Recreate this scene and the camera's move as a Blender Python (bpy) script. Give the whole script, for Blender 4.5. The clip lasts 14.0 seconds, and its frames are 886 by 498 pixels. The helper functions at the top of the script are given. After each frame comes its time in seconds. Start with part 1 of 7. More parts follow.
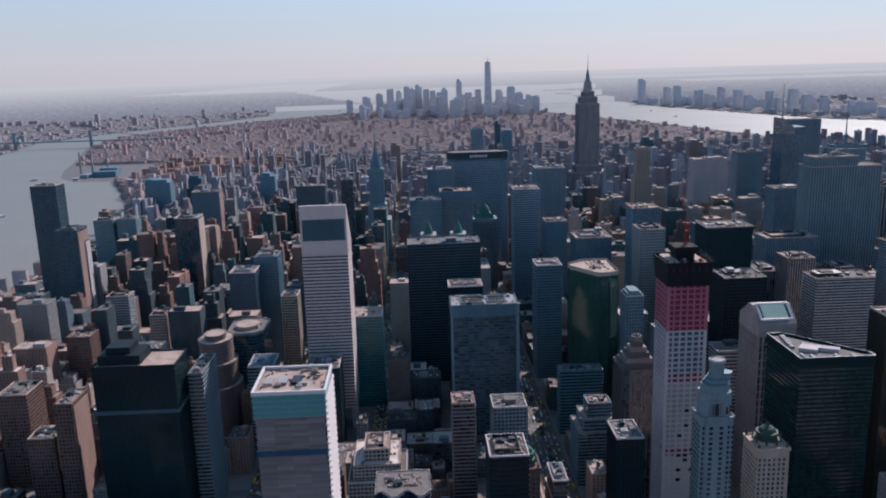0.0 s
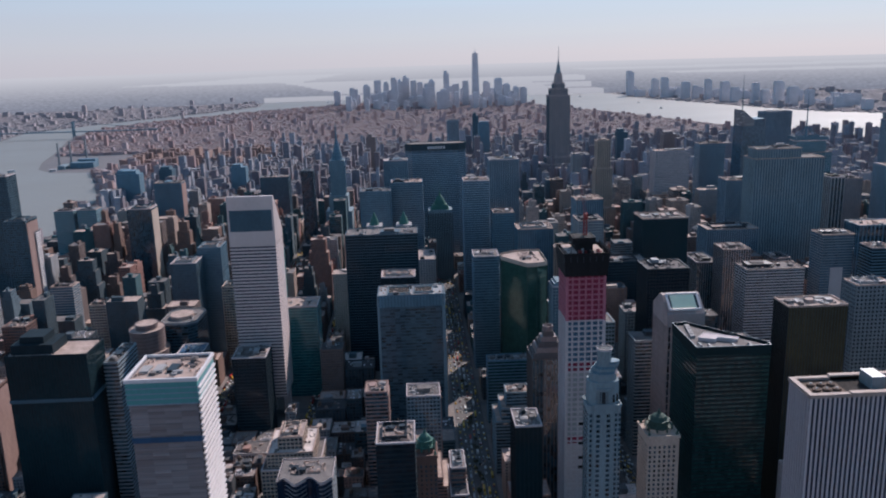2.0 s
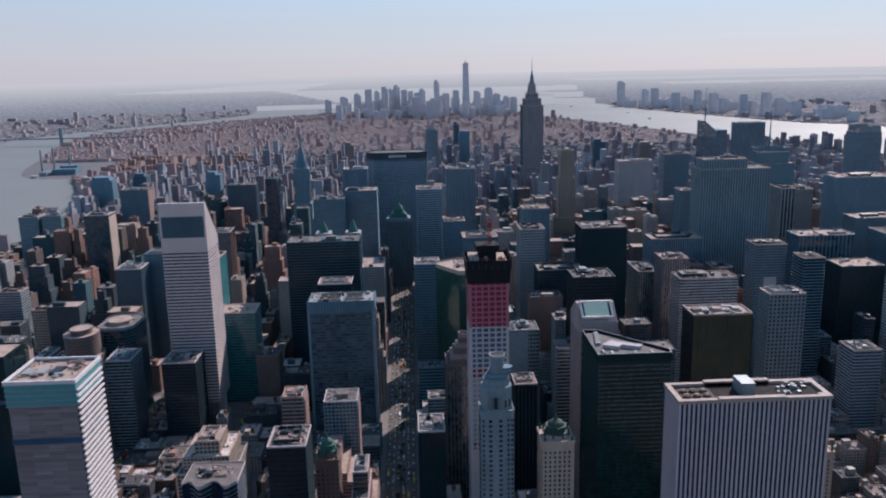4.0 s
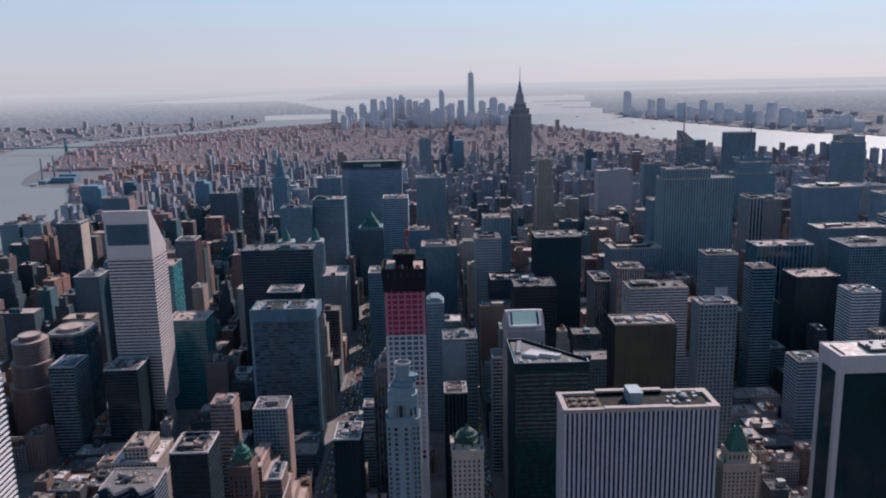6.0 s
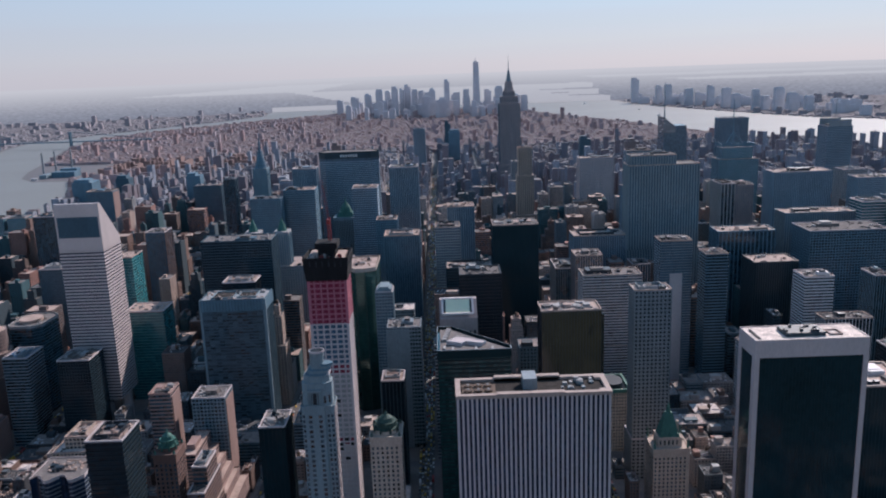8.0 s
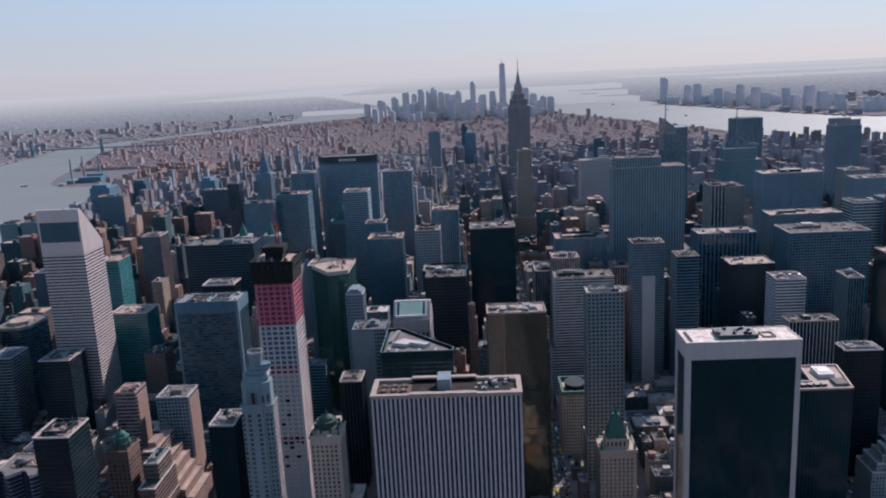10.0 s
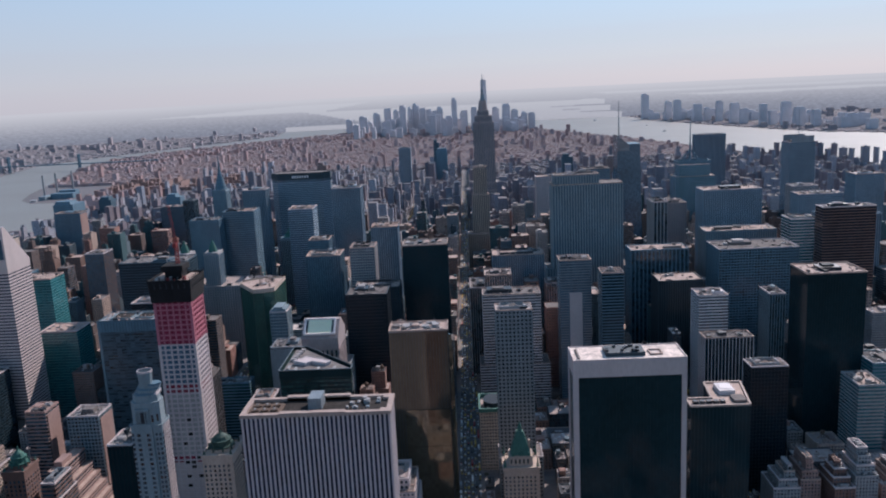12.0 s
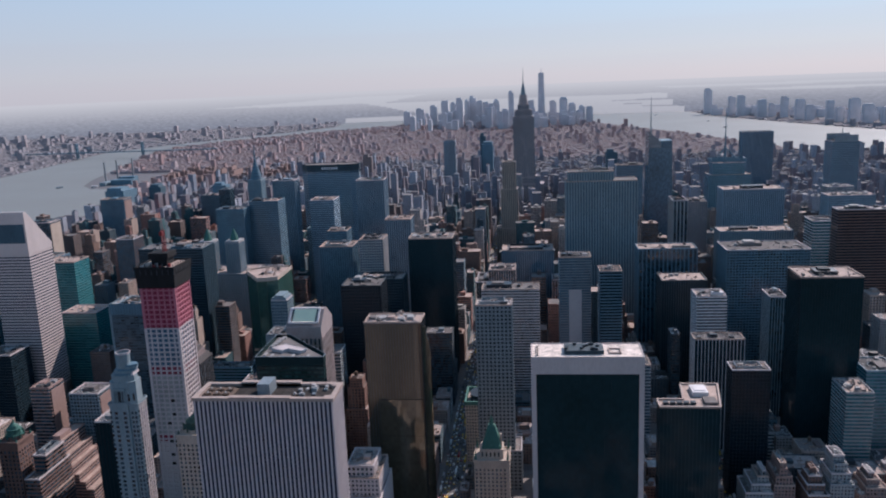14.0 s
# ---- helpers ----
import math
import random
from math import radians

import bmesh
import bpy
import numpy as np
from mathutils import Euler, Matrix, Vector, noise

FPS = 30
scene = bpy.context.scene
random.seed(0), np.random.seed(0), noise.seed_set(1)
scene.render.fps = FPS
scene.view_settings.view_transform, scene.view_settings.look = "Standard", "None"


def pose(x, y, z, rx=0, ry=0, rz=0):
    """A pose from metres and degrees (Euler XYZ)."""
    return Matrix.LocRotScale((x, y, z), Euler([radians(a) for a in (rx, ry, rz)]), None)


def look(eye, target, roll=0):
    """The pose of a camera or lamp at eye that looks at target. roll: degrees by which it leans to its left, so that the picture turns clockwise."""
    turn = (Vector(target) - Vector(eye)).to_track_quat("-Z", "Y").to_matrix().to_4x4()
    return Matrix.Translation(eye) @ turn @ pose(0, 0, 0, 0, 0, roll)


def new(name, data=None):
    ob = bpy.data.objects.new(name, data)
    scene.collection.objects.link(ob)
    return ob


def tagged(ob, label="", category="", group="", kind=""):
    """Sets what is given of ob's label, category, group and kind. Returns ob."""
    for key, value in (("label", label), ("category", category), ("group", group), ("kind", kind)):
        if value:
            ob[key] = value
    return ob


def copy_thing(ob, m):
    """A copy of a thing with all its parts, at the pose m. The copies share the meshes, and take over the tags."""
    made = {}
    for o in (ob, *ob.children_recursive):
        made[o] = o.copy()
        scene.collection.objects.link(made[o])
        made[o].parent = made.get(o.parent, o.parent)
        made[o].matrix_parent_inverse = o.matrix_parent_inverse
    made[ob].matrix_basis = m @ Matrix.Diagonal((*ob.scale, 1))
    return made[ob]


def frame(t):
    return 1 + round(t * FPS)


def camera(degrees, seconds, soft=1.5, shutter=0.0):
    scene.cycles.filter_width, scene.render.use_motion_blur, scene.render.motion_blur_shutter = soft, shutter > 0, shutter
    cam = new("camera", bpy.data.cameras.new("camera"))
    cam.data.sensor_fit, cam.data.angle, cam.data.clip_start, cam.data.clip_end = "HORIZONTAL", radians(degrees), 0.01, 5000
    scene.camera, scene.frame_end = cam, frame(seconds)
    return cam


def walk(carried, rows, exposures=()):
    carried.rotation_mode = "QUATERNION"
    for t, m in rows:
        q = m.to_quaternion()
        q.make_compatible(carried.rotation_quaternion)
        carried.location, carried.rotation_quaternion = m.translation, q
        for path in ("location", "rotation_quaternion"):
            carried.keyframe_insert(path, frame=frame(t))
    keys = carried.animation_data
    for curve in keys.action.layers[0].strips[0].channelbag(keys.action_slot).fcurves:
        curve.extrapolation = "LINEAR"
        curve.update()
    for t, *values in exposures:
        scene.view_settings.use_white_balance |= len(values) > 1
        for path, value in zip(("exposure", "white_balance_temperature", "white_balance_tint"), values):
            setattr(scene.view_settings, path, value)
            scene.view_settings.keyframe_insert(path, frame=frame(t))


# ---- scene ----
cam = camera(57.2, 14.0, soft=2.1)
PATH = [
    (0, (-223.618, -225.814, 213.503), (-223.558, -223.864, 213.061), -1.7),
    (0.5, (-214.011, -227.264, 213.386), (-213.958, -225.314, 212.941), -1.8),
    (1, (-204.382, -228.51, 213.036), (-204.33, -226.562, 212.586), -1.6),
    (1.5, (-194.341, -229.836, 212.791), (-194.283, -227.89, 212.333), -1.5),
    (2, (-184.31, -231.12, 212.735), (-184.242, -229.176, 212.273), -1.6),
    (2.5, (-174.487, -233.087, 212.55), (-174.409, -231.143, 212.088), -1.6),
    (3, (-164.74, -235.061, 212.312), (-164.656, -233.116, 211.852), -1.4),
    (5.5, (-114.736, -239.644, 211.597), (-114.693, -237.688, 211.182), -1.1),
    (6, (-104.189, -240.076, 210.97), (-104.151, -238.12, 210.553), -1.2),
    (6.5, (-94.383, -239.952, 210.245), (-94.348, -237.998, 209.819), -1.2),
    (7, (-84.379, -240.026, 209.924), (-84.349, -238.074, 209.488), -1.4),
    (7.5, (-74.252, -240.622, 209.537), (-74.232, -238.671, 209.096), -1.7),
    (9.8, (-28.109, -249.104, 210.433), (-28.205, -247.154, 209.997), -2.8),
    (10, (-23.94, -248.705, 210.188), (-24.031, -246.754, 209.756), -2.8),
    (10.5, (-13.583, -247.448, 209.467), (-13.649, -245.495, 209.042), -2.6),
    (11, (-3.615, -247.187, 209.696), (-3.658, -245.233, 209.273), -2.4),
    (11.5, (6.534, -248.224, 209.748), (6.491, -246.267, 209.334), -2.4),
    (12, (16.643, -249.118, 210.135), (16.575, -247.159, 209.738), -2.8),
    (12.5, (26.734, -250.291, 210.669), (26.623, -248.331, 210.289), -3.1),
    (13, (36.774, -251.272, 210.781), (36.615, -249.314, 210.407), -3.1),
    (13.5, (47.013, -252.47, 210.612), (46.814, -250.518, 210.229), -2.9),
    (14, (56.902, -253.187, 210.908), (56.68, -251.242, 210.499), -2.3),
]
walk(cam, [(t, look(eye, target, roll)) for t, eye, target, roll in PATH], [(0.0, 0.29, 5350.0, 6.5), (14.0, 0.29, 5350.0, 6.5)])

# ---- light ----
SUN_TURN, SUN_HEIGHT = 33.0, 37.0   # degrees to the right of downtown, degrees above the horizon
world = bpy.data.worlds.new("sky")
scene.world = world
world.use_nodes = True
wn = world.node_tree.nodes
sky = wn.new("ShaderNodeTexSky")
sky.sky_type = "NISHITA"
sky.sun_disc = False
sky.sun_elevation, sky.sun_rotation = radians(SUN_HEIGHT), radians(SUN_TURN)
sky.air_density, sky.dust_density, sky.ozone_density, sky.altitude = 1.0, 0.4, 3.0, 800
# a hazy day: the sky's colours are thinned by pale haze all round
thin = wn.new("ShaderNodeHueSaturation")
thin.inputs["Hue"].default_value = 0.475
thin.inputs["Saturation"].default_value = 0.98
thin.inputs["Value"].default_value = 0.66
haze = wn.new("ShaderNodeMix")
haze.data_type = "RGBA"
haze.inputs["B"].default_value = (2.85, 2.33, 2.33, 1)
where = wn.new("ShaderNodeTexCoord")
split = wn.new("ShaderNodeSeparateXYZ")
height = wn.new("ShaderNodeMapRange")
height.interpolation_type = "SMOOTHSTEP"
height.inputs["From Min"].default_value, height.inputs["From Max"].default_value = 0.0, 0.34
height.inputs["To Min"].default_value, height.inputs["To Max"].default_value = 0.80, 0.09
world.node_tree.links.new(where.outputs["Generated"], split.inputs[0])
world.node_tree.links.new(split.outputs["Z"], height.inputs["Value"])
world.node_tree.links.new(height.outputs[0], haze.inputs["Factor"])
world.node_tree.links.new(sky.outputs[0], thin.inputs["Color"])
world.node_tree.links.new(thin.outputs[0], haze.inputs["A"])
world.node_tree.links.new(haze.outputs["Result"], wn["Background"].inputs[0])
wn["Background"].inputs[1].default_value = 0.164
sun = new("sun", bpy.data.lights.new("sun", "SUN"))
sun.data.energy, sun.data.angle, sun.data.color = 5.0, radians(0.6), (1.0, 0.76, 0.62)
sun.matrix_world = look((0, 0, 900), Vector((0, 0, 900)) - Vector((math.sin(radians(SUN_TURN)) * math.cos(radians(SUN_HEIGHT)), math.cos(radians(SUN_TURN)) * math.cos(radians(SUN_HEIGHT)), math.sin(radians(SUN_HEIGHT)))))

# ---- materials ----
def material(name, rough=0.7, metal=0.0, spec=0.5):
    m = bpy.data.materials.new(name)
    m.use_nodes = True
    n, l = m.node_tree.nodes, m.node_tree.links
    p = n["Principled BSDF"]
    p.inputs["Roughness"].default_value, p.inputs["Metallic"].default_value = rough, metal
    p.inputs["Specular IOR Level"].default_value = spec
    return m, n, l, p


def ramp(n, stops, smooth=True):
    r = n.new("ShaderNodeValToRGB")
    r.color_ramp.interpolation = "LINEAR" if smooth else "CONSTANT"
    while len(r.color_ramp.elements) < len(stops):
        r.color_ramp.elements.new(0.5)
    for e, (at, c) in zip(r.color_ramp.elements, stops):
        e.position, e.color = at, (*c, 1)
    return r


def grime(n, l, scale, low=0.75, high=1.15, stretch=(1, 1, 1)):
    """A factor that varies over the surface: stains at two scales, in the world's metres."""
    geo = n.new("ShaderNodeNewGeometry")
    mp = n.new("ShaderNodeMapping")
    mp.inputs["Scale"].default_value = stretch
    l.new(geo.outputs["Position"], mp.inputs["Vector"])
    a, b = n.new("ShaderNodeTexNoise"), n.new("ShaderNodeTexNoise")
    a.inputs["Scale"].default_value, b.inputs["Scale"].default_value = scale, scale * 9
    a.inputs["Detail"].default_value, b.inputs["Detail"].default_value = 3, 2
    add = n.new("ShaderNodeMath"); add.operation = "ADD"
    l.new(mp.outputs[0], a.inputs["Vector"]); l.new(mp.outputs[0], b.inputs["Vector"])
    l.new(a.outputs[0], add.inputs[0]); l.new(b.outputs[0], add.inputs[1])
    r = n.new("ShaderNodeMapRange")
    r.inputs["From Min"].default_value, r.inputs["From Max"].default_value = 0.65, 1.35
    r.inputs["To Min"].default_value, r.inputs["To Max"].default_value = low, high
    l.new(add.outputs[0], r.inputs["Value"])
    return r.outputs[0], b.outputs[0]


def finish(n, l, p, colour, scale=0.15, low=0.75, high=1.15, stretch=(1, 1, 0.35), bump=0.15):
    fac, fine = grime(n, l, scale, low, high, stretch)
    mul = n.new("ShaderNodeVectorMath"); mul.operation = "SCALE"
    if isinstance(colour, tuple):
        mul.inputs[0].default_value = colour
    else:
        l.new(colour, mul.inputs[0])
    l.new(fac, mul.inputs["Scale"])
    l.new(mul.outputs[0], p.inputs["Base Color"])
    if bump:
        b = n.new("ShaderNodeBump")
        b.inputs["Strength"].default_value, b.inputs["Distance"].default_value = bump, 0.2
        l.new(fine, b.inputs["Height"]); l.new(b.outputs[0], p.inputs["Normal"])


def plain(name, colour, rough=0.75, metal=0.0, scale=0.15, low=0.78, high=1.15, bump=0.15, stretch=(1, 1, 0.35), spec=0.3):
    m, n, l, p = material(name, rough, metal, spec)
    finish(n, l, p, colour, scale, low, high, stretch, bump)
    return m


def by_thing(name, stops, rough=0.8, island=False, scale=0.15, low=0.75, high=1.15, smooth=False):
    """A colour that differs from building to building."""
    m, n, l, p = material(name, rough, 0.0, 0.2)
    if island:
        src = n.new("ShaderNodeNewGeometry").outputs["Random Per Island"]
    else:
        src = n.new("ShaderNodeObjectInfo").outputs["Random"]
    r = ramp(n, stops, smooth)
    l.new(src, r.inputs[0])
    finish(n, l, p, r.outputs[0], scale, low, high)
    return m


def glazing(name, colour, rough=0.12, vary=0.5, pane=(1.5, 1.95), spec=0.9, metal=0.0):
    """Dark window glass whose panes differ."""
    m, n, l, p = material(name, rough, metal, spec)
    geo = n.new("ShaderNodeNewGeometry")
    sn = n.new("ShaderNodeVectorMath"); sn.operation = "SNAP"
    sn.inputs[1].default_value = (pane[0], pane[0], pane[1])
    l.new(geo.outputs["Position"], sn.inputs[0])
    wn_ = n.new("ShaderNodeTexWhiteNoise")
    l.new(sn.outputs[0], wn_.inputs["Vector"])
    r = n.new("ShaderNodeMapRange")
    r.inputs["To Min"].default_value, r.inputs["To Max"].default_value = 1 - vary, 1 + vary
    l.new(wn_.outputs["Value"], r.inputs["Value"])
    big = n.new("ShaderNodeTexNoise"); big.inputs["Scale"].default_value = 0.035
    l.new(geo.outputs["Position"], big.inputs["Vector"])
    soft = n.new("ShaderNodeMapRange")
    soft.inputs["To Min"].default_value, soft.inputs["To Max"].default_value = 0.3, 0.7
    l.new(big.outputs[0], soft.inputs["Value"])
    mm = n.new("ShaderNodeMath"); mm.operation = "MULTIPLY"
    l.new(r.outputs[0], mm.inputs[0]); l.new(soft.outputs[0], mm.inputs[1])
    mul = n.new("ShaderNodeVectorMath"); mul.operation = "SCALE"
    mul.inputs[0].default_value = tuple(2 * c for c in colour)
    l.new(mm.outputs[0], mul.inputs["Scale"]); l.new(mul.outputs[0], p.inputs["Base Color"])
    rr = n.new("ShaderNodeMapRange")
    rr.inputs["To Min"].default_value, rr.inputs["To Max"].default_value = rough * 0.8, rough * 1.4
    l.new(wn_.outputs["Value"], rr.inputs["Value"]); l.new(rr.outputs[0], p.inputs["Roughness"])
    return m


GLASS_DARK = glazing("dark_glass", (0.023, 0.045, 0.063), 0.12, 0.85)
GLASS_BLACK = glazing("black_glass", (0.008, 0.018, 0.027), 0.1, 0.4, spec=0.25)
# pane tones differ widely: rows of window glints put into the glass colour
GLASS_SPECK = glazing("glint_speckled_glass", (0.050, 0.072, 0.090), 0.15, 0.95, (2.9, 1.85))
GLASS_NAVY = glazing("navy_tinted_glass", (0.016, 0.030, 0.062), 0.12, 0.3, spec=0.3)
GLASS_GOLD = glazing("gold_bronze_glass", (0.15, 0.135, 0.10), 0.05, 0.15, spec=1.0, metal=0.65)
GLASS_TEAL = glazing("teal_glass", (0.030, 0.115, 0.135), 0.16, 0.3)
GLASS_GREEN = glazing("green_glass", (0.014, 0.042, 0.042), 0.12, 0.45, spec=0.5)
GLASS_JADE = glazing("jade_mirror_glass", (0.050, 0.110, 0.092), 0.1, 0.12, spec=0.9, metal=0.35)
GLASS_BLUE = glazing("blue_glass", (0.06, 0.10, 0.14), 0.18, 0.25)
# long low pane cells put streaked reflections into the grey
GLASS_GREY = glazing("streaked_grey_glass", (0.165, 0.168, 0.183), 0.2, 0.22, (5.2, 1.02))
BLUE_PANEL = plain("blue_panel", (0.025, 0.075, 0.15), 0.4)
BRONZE = plain("dark_bronze_metal", (0.026, 0.034, 0.044), 0.45, 0.3)
BLACK = plain("black_steel", (0.025, 0.044, 0.058), 0.55, 0.0)
GREEN_METAL = plain("dark_green_metal", (0.013, 0.026, 0.029), 0.8, spec=0.1)
MARBLE = plain("white_marble", (0.47, 0.42, 0.435), 0.5, low=0.88, high=1.06)
TRAVERTINE = plain("travertine", (0.47, 0.40, 0.395), 0.6, low=0.88, high=1.08)
ALUMINIUM = plain("pale_aluminium", (0.57, 0.49, 0.475), 0.45, 0.25, low=0.9, high=1.06)
STEEL_GREY = plain("grey_metal_panel", (0.20, 0.23, 0.255), 0.5, 0.2)
PANEL_GREEN = plain("pale_green_panel", (0.86, 0.84, 0.60), 0.85, 0.0, low=0.93, high=1.04, spec=0.05)
HOTEL_STONE = plain("blue_grey_limestone", (0.205, 0.25, 0.275), 0.85)
DARK_STONE = plain("sooty_brown_stone", (0.095, 0.085, 0.085), 0.85)
EBONY = plain("black_anodised_metal", (0.018, 0.027, 0.034), 0.6, spec=0.08)
GLASS_EBONY = glazing("smoked_black_glass", (0.013, 0.029, 0.036), 0.1, 0.12, spec=0.15)
TEAL_PANEL = plain("pale_teal_panel", (0.10, 0.27, 0.27), 0.4, low=0.85, high=1.08)
MARBLE_TAN = plain("weathered_marble_coping", (0.37, 0.29, 0.255), 0.7, scale=0.4, low=0.75, high=1.1)
# blue-grey precast: on far towers its tone carries the haze
PRECAST = plain("haze_blue_precast_concrete", (0.215, 0.28, 0.34), 0.8)
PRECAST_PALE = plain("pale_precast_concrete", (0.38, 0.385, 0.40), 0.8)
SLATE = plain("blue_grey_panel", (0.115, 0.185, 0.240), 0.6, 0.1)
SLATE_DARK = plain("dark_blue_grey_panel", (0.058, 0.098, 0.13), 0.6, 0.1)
CONCRETE = plain("pale_concrete", (0.49, 0.43, 0.43), 0.85, low=0.85, high=1.08)
CONCRETE_GREY = plain("grey_concrete", (0.27, 0.275, 0.285), 0.85)
LIMESTONE = plain("grey_limestone", (0.315, 0.305, 0.31), 0.85)
LIMESTONE_BLUE = plain("weathered_limestone", (0.185, 0.24, 0.275), 0.85)
TAN_STONE = plain("tan_stone", (0.42, 0.34, 0.285), 0.85)
PINK_GRANITE = plain("pinkish_granite", (0.32, 0.265, 0.26), 0.75)
BROWN_BRICK = plain("brown_brick", (0.16, 0.10, 0.085), 0.85)
PINK_BRICK = plain("pinkish_brick", (0.27, 0.185, 0.165), 0.85)
LIP_GLASS = plain("red_brown_glazing", (0.125, 0.10, 0.10), 0.3, spec=0.5)
LIP_RED = plain("red_brown_granite", (0.19, 0.15, 0.145), 0.45)
COPPER = plain("green_copper", (0.055, 0.135, 0.112), 0.7)
COPPER_DARK = plain("blackened_copper", (0.035, 0.065, 0.055), 0.7)
NET_RED = plain("red_safety_net", (0.20, 0.022, 0.055), 0.85, scale=0.6, low=0.6, high=1.25)
RED_GRID = plain("red_netted_concrete", (0.38, 0.135, 0.175), 0.85, scale=0.5, low=0.75, high=1.15)
NET_BLUE = plain("blue_protected_glass", (0.045, 0.095, 0.155), 0.5, scale=0.6, low=0.6, high=1.3)
NET_BLACK = plain("black_netting", (0.010, 0.010, 0.012), 0.9, scale=0.5, low=0.6, high=1.5)
ROOF_WHITE = plain("stained_white_roof", (0.86, 0.73, 0.655), 0.8, scale=0.35, low=0.35, high=1.15, stretch=(1, 1, 1), spec=0.1)
WHITE_PANEL = plain("white_panel", (0.64, 0.60, 0.605), 0.6, scale=0.6, low=0.85, high=1.05)
CRANE_RED = plain("red_crane_paint", (0.22, 0.03, 0.03), 0.5)
TIN = plain("roof_machinery_metal", (0.30, 0.29, 0.29), 0.7, 0.0, scale=0.5)
TANK_WOOD = plain("weathered_tank_wood", (0.12, 0.085, 0.065), 0.9, scale=0.8)
ROOF_PALE = plain("pale_gravel_roof", (0.42, 0.32, 0.275), 0.85, scale=0.25, low=0.5, high=1.2, stretch=(1, 1, 1))
ROOF_DARK = plain("dark_tar_roof", (0.15, 0.135, 0.13), 0.9, scale=0.25, low=0.6, high=1.4, stretch=(1, 1, 1))
ROOF_TAR = plain("brown_black_deck", (0.040, 0.036, 0.034), 0.95, scale=0.3, low=0.5, high=1.6, stretch=(1, 1, 1), spec=0.1)
ROOFS = by_thing("flat_roof", [(0.0, (0.08, 0.08, 0.085)), (0.22, (0.24, 0.20, 0.185)), (0.45, (0.37, 0.30, 0.275)), (0.66, (0.14, 0.125, 0.12)), (0.90, (0.56, 0.49, 0.46))], 0.92, scale=0.25, low=0.6, high=1.3)
BRICKS = by_thing("masonry", [(0.0, (0.24, 0.15, 0.125)), (0.16, (0.38, 0.30, 0.26)), (0.30, (0.18, 0.135, 0.125)), (0.42, (0.38, 0.33, 0.31)), (0.58, (0.30, 0.19, 0.16)), (0.72, (0.28, 0.265, 0.27)), (0.90, (0.46, 0.42, 0.405))], 0.85)
DARK_BRICKS = by_thing("dark_masonry", [(0.0, (0.10, 0.075, 0.07)), (0.25, (0.06, 0.065, 0.075)), (0.5, (0.16, 0.11, 0.095)), (0.7, (0.05, 0.06, 0.07)), (0.85, (0.20, 0.165, 0.15))], 0.85)
OFFICES = by_thing("office_cladding", [(0.0, (0.08, 0.095, 0.11)), (0.2, (0.18, 0.205, 0.225)), (0.4, (0.045, 0.055, 0.065)), (0.6, (0.27, 0.275, 0.28)), (0.75, (0.09, 0.13, 0.155)), (0.92, (0.36, 0.34, 0.33))], 0.6)


def hazed_masonry(name, walls, roofs, rough=0.95, panes=0.0):
    """Distant building: one tint a building for the walls, another for its roof, and rows of small dark panes."""
    m, n, l, p = material(name, rough, 0.0, 0.2)
    geo = n.new("ShaderNodeNewGeometry")
    a, b = ramp(n, walls, False), ramp(n, roofs, False)
    l.new(geo.outputs["Random Per Island"], a.inputs[0]); l.new(geo.outputs["Random Per Island"], b.inputs[0])
    sep = n.new("ShaderNodeSeparateXYZ")
    l.new(geo.outputs["Normal"], sep.inputs[0])
    wall = a.outputs[0]
    if panes:
        place = n.new("ShaderNodeSeparateXYZ")
        l.new(geo.outputs["Position"], place.inputs[0])
        def calc(op, u, v=None):
            k = n.new("ShaderNodeMath"); k.operation = op
            for i, w in enumerate((u, v)):
                if isinstance(w, (int, float)):
                    k.inputs[i].default_value = w
                elif w is not None:
                    l.new(w, k.inputs[i])
            return k.outputs[0]
        row = calc("LESS_THAN", calc("FRACT", calc("DIVIDE", place.outputs["Z"], 1.75)), 0.55)
        along = calc("ADD", place.outputs["X"], calc("MULTIPLY", place.outputs["Y"], 1.0))
        slot = calc("LESS_THAN", calc("FRACT", calc("DIVIDE", along, 1.6)), 0.5)
        shade = calc("SUBTRACT", 1.0, calc("MULTIPLY", calc("MULTIPLY", row, slot), panes))
        dim = n.new("ShaderNodeVectorMath"); dim.operation = "SCALE"
        l.new(wall, dim.inputs[0]); l.new(shade, dim.inputs["Scale"])
        wall = dim.outputs[0]
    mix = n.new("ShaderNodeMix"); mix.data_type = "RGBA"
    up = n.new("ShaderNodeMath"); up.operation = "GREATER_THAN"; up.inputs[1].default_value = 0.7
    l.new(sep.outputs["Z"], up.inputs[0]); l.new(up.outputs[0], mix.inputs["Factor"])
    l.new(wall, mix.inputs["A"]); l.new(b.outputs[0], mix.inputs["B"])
    finish(n, l, p, mix.outputs["Result"], 0.05, 0.85, 1.12, (1, 1, 1), 0.0)
    return m


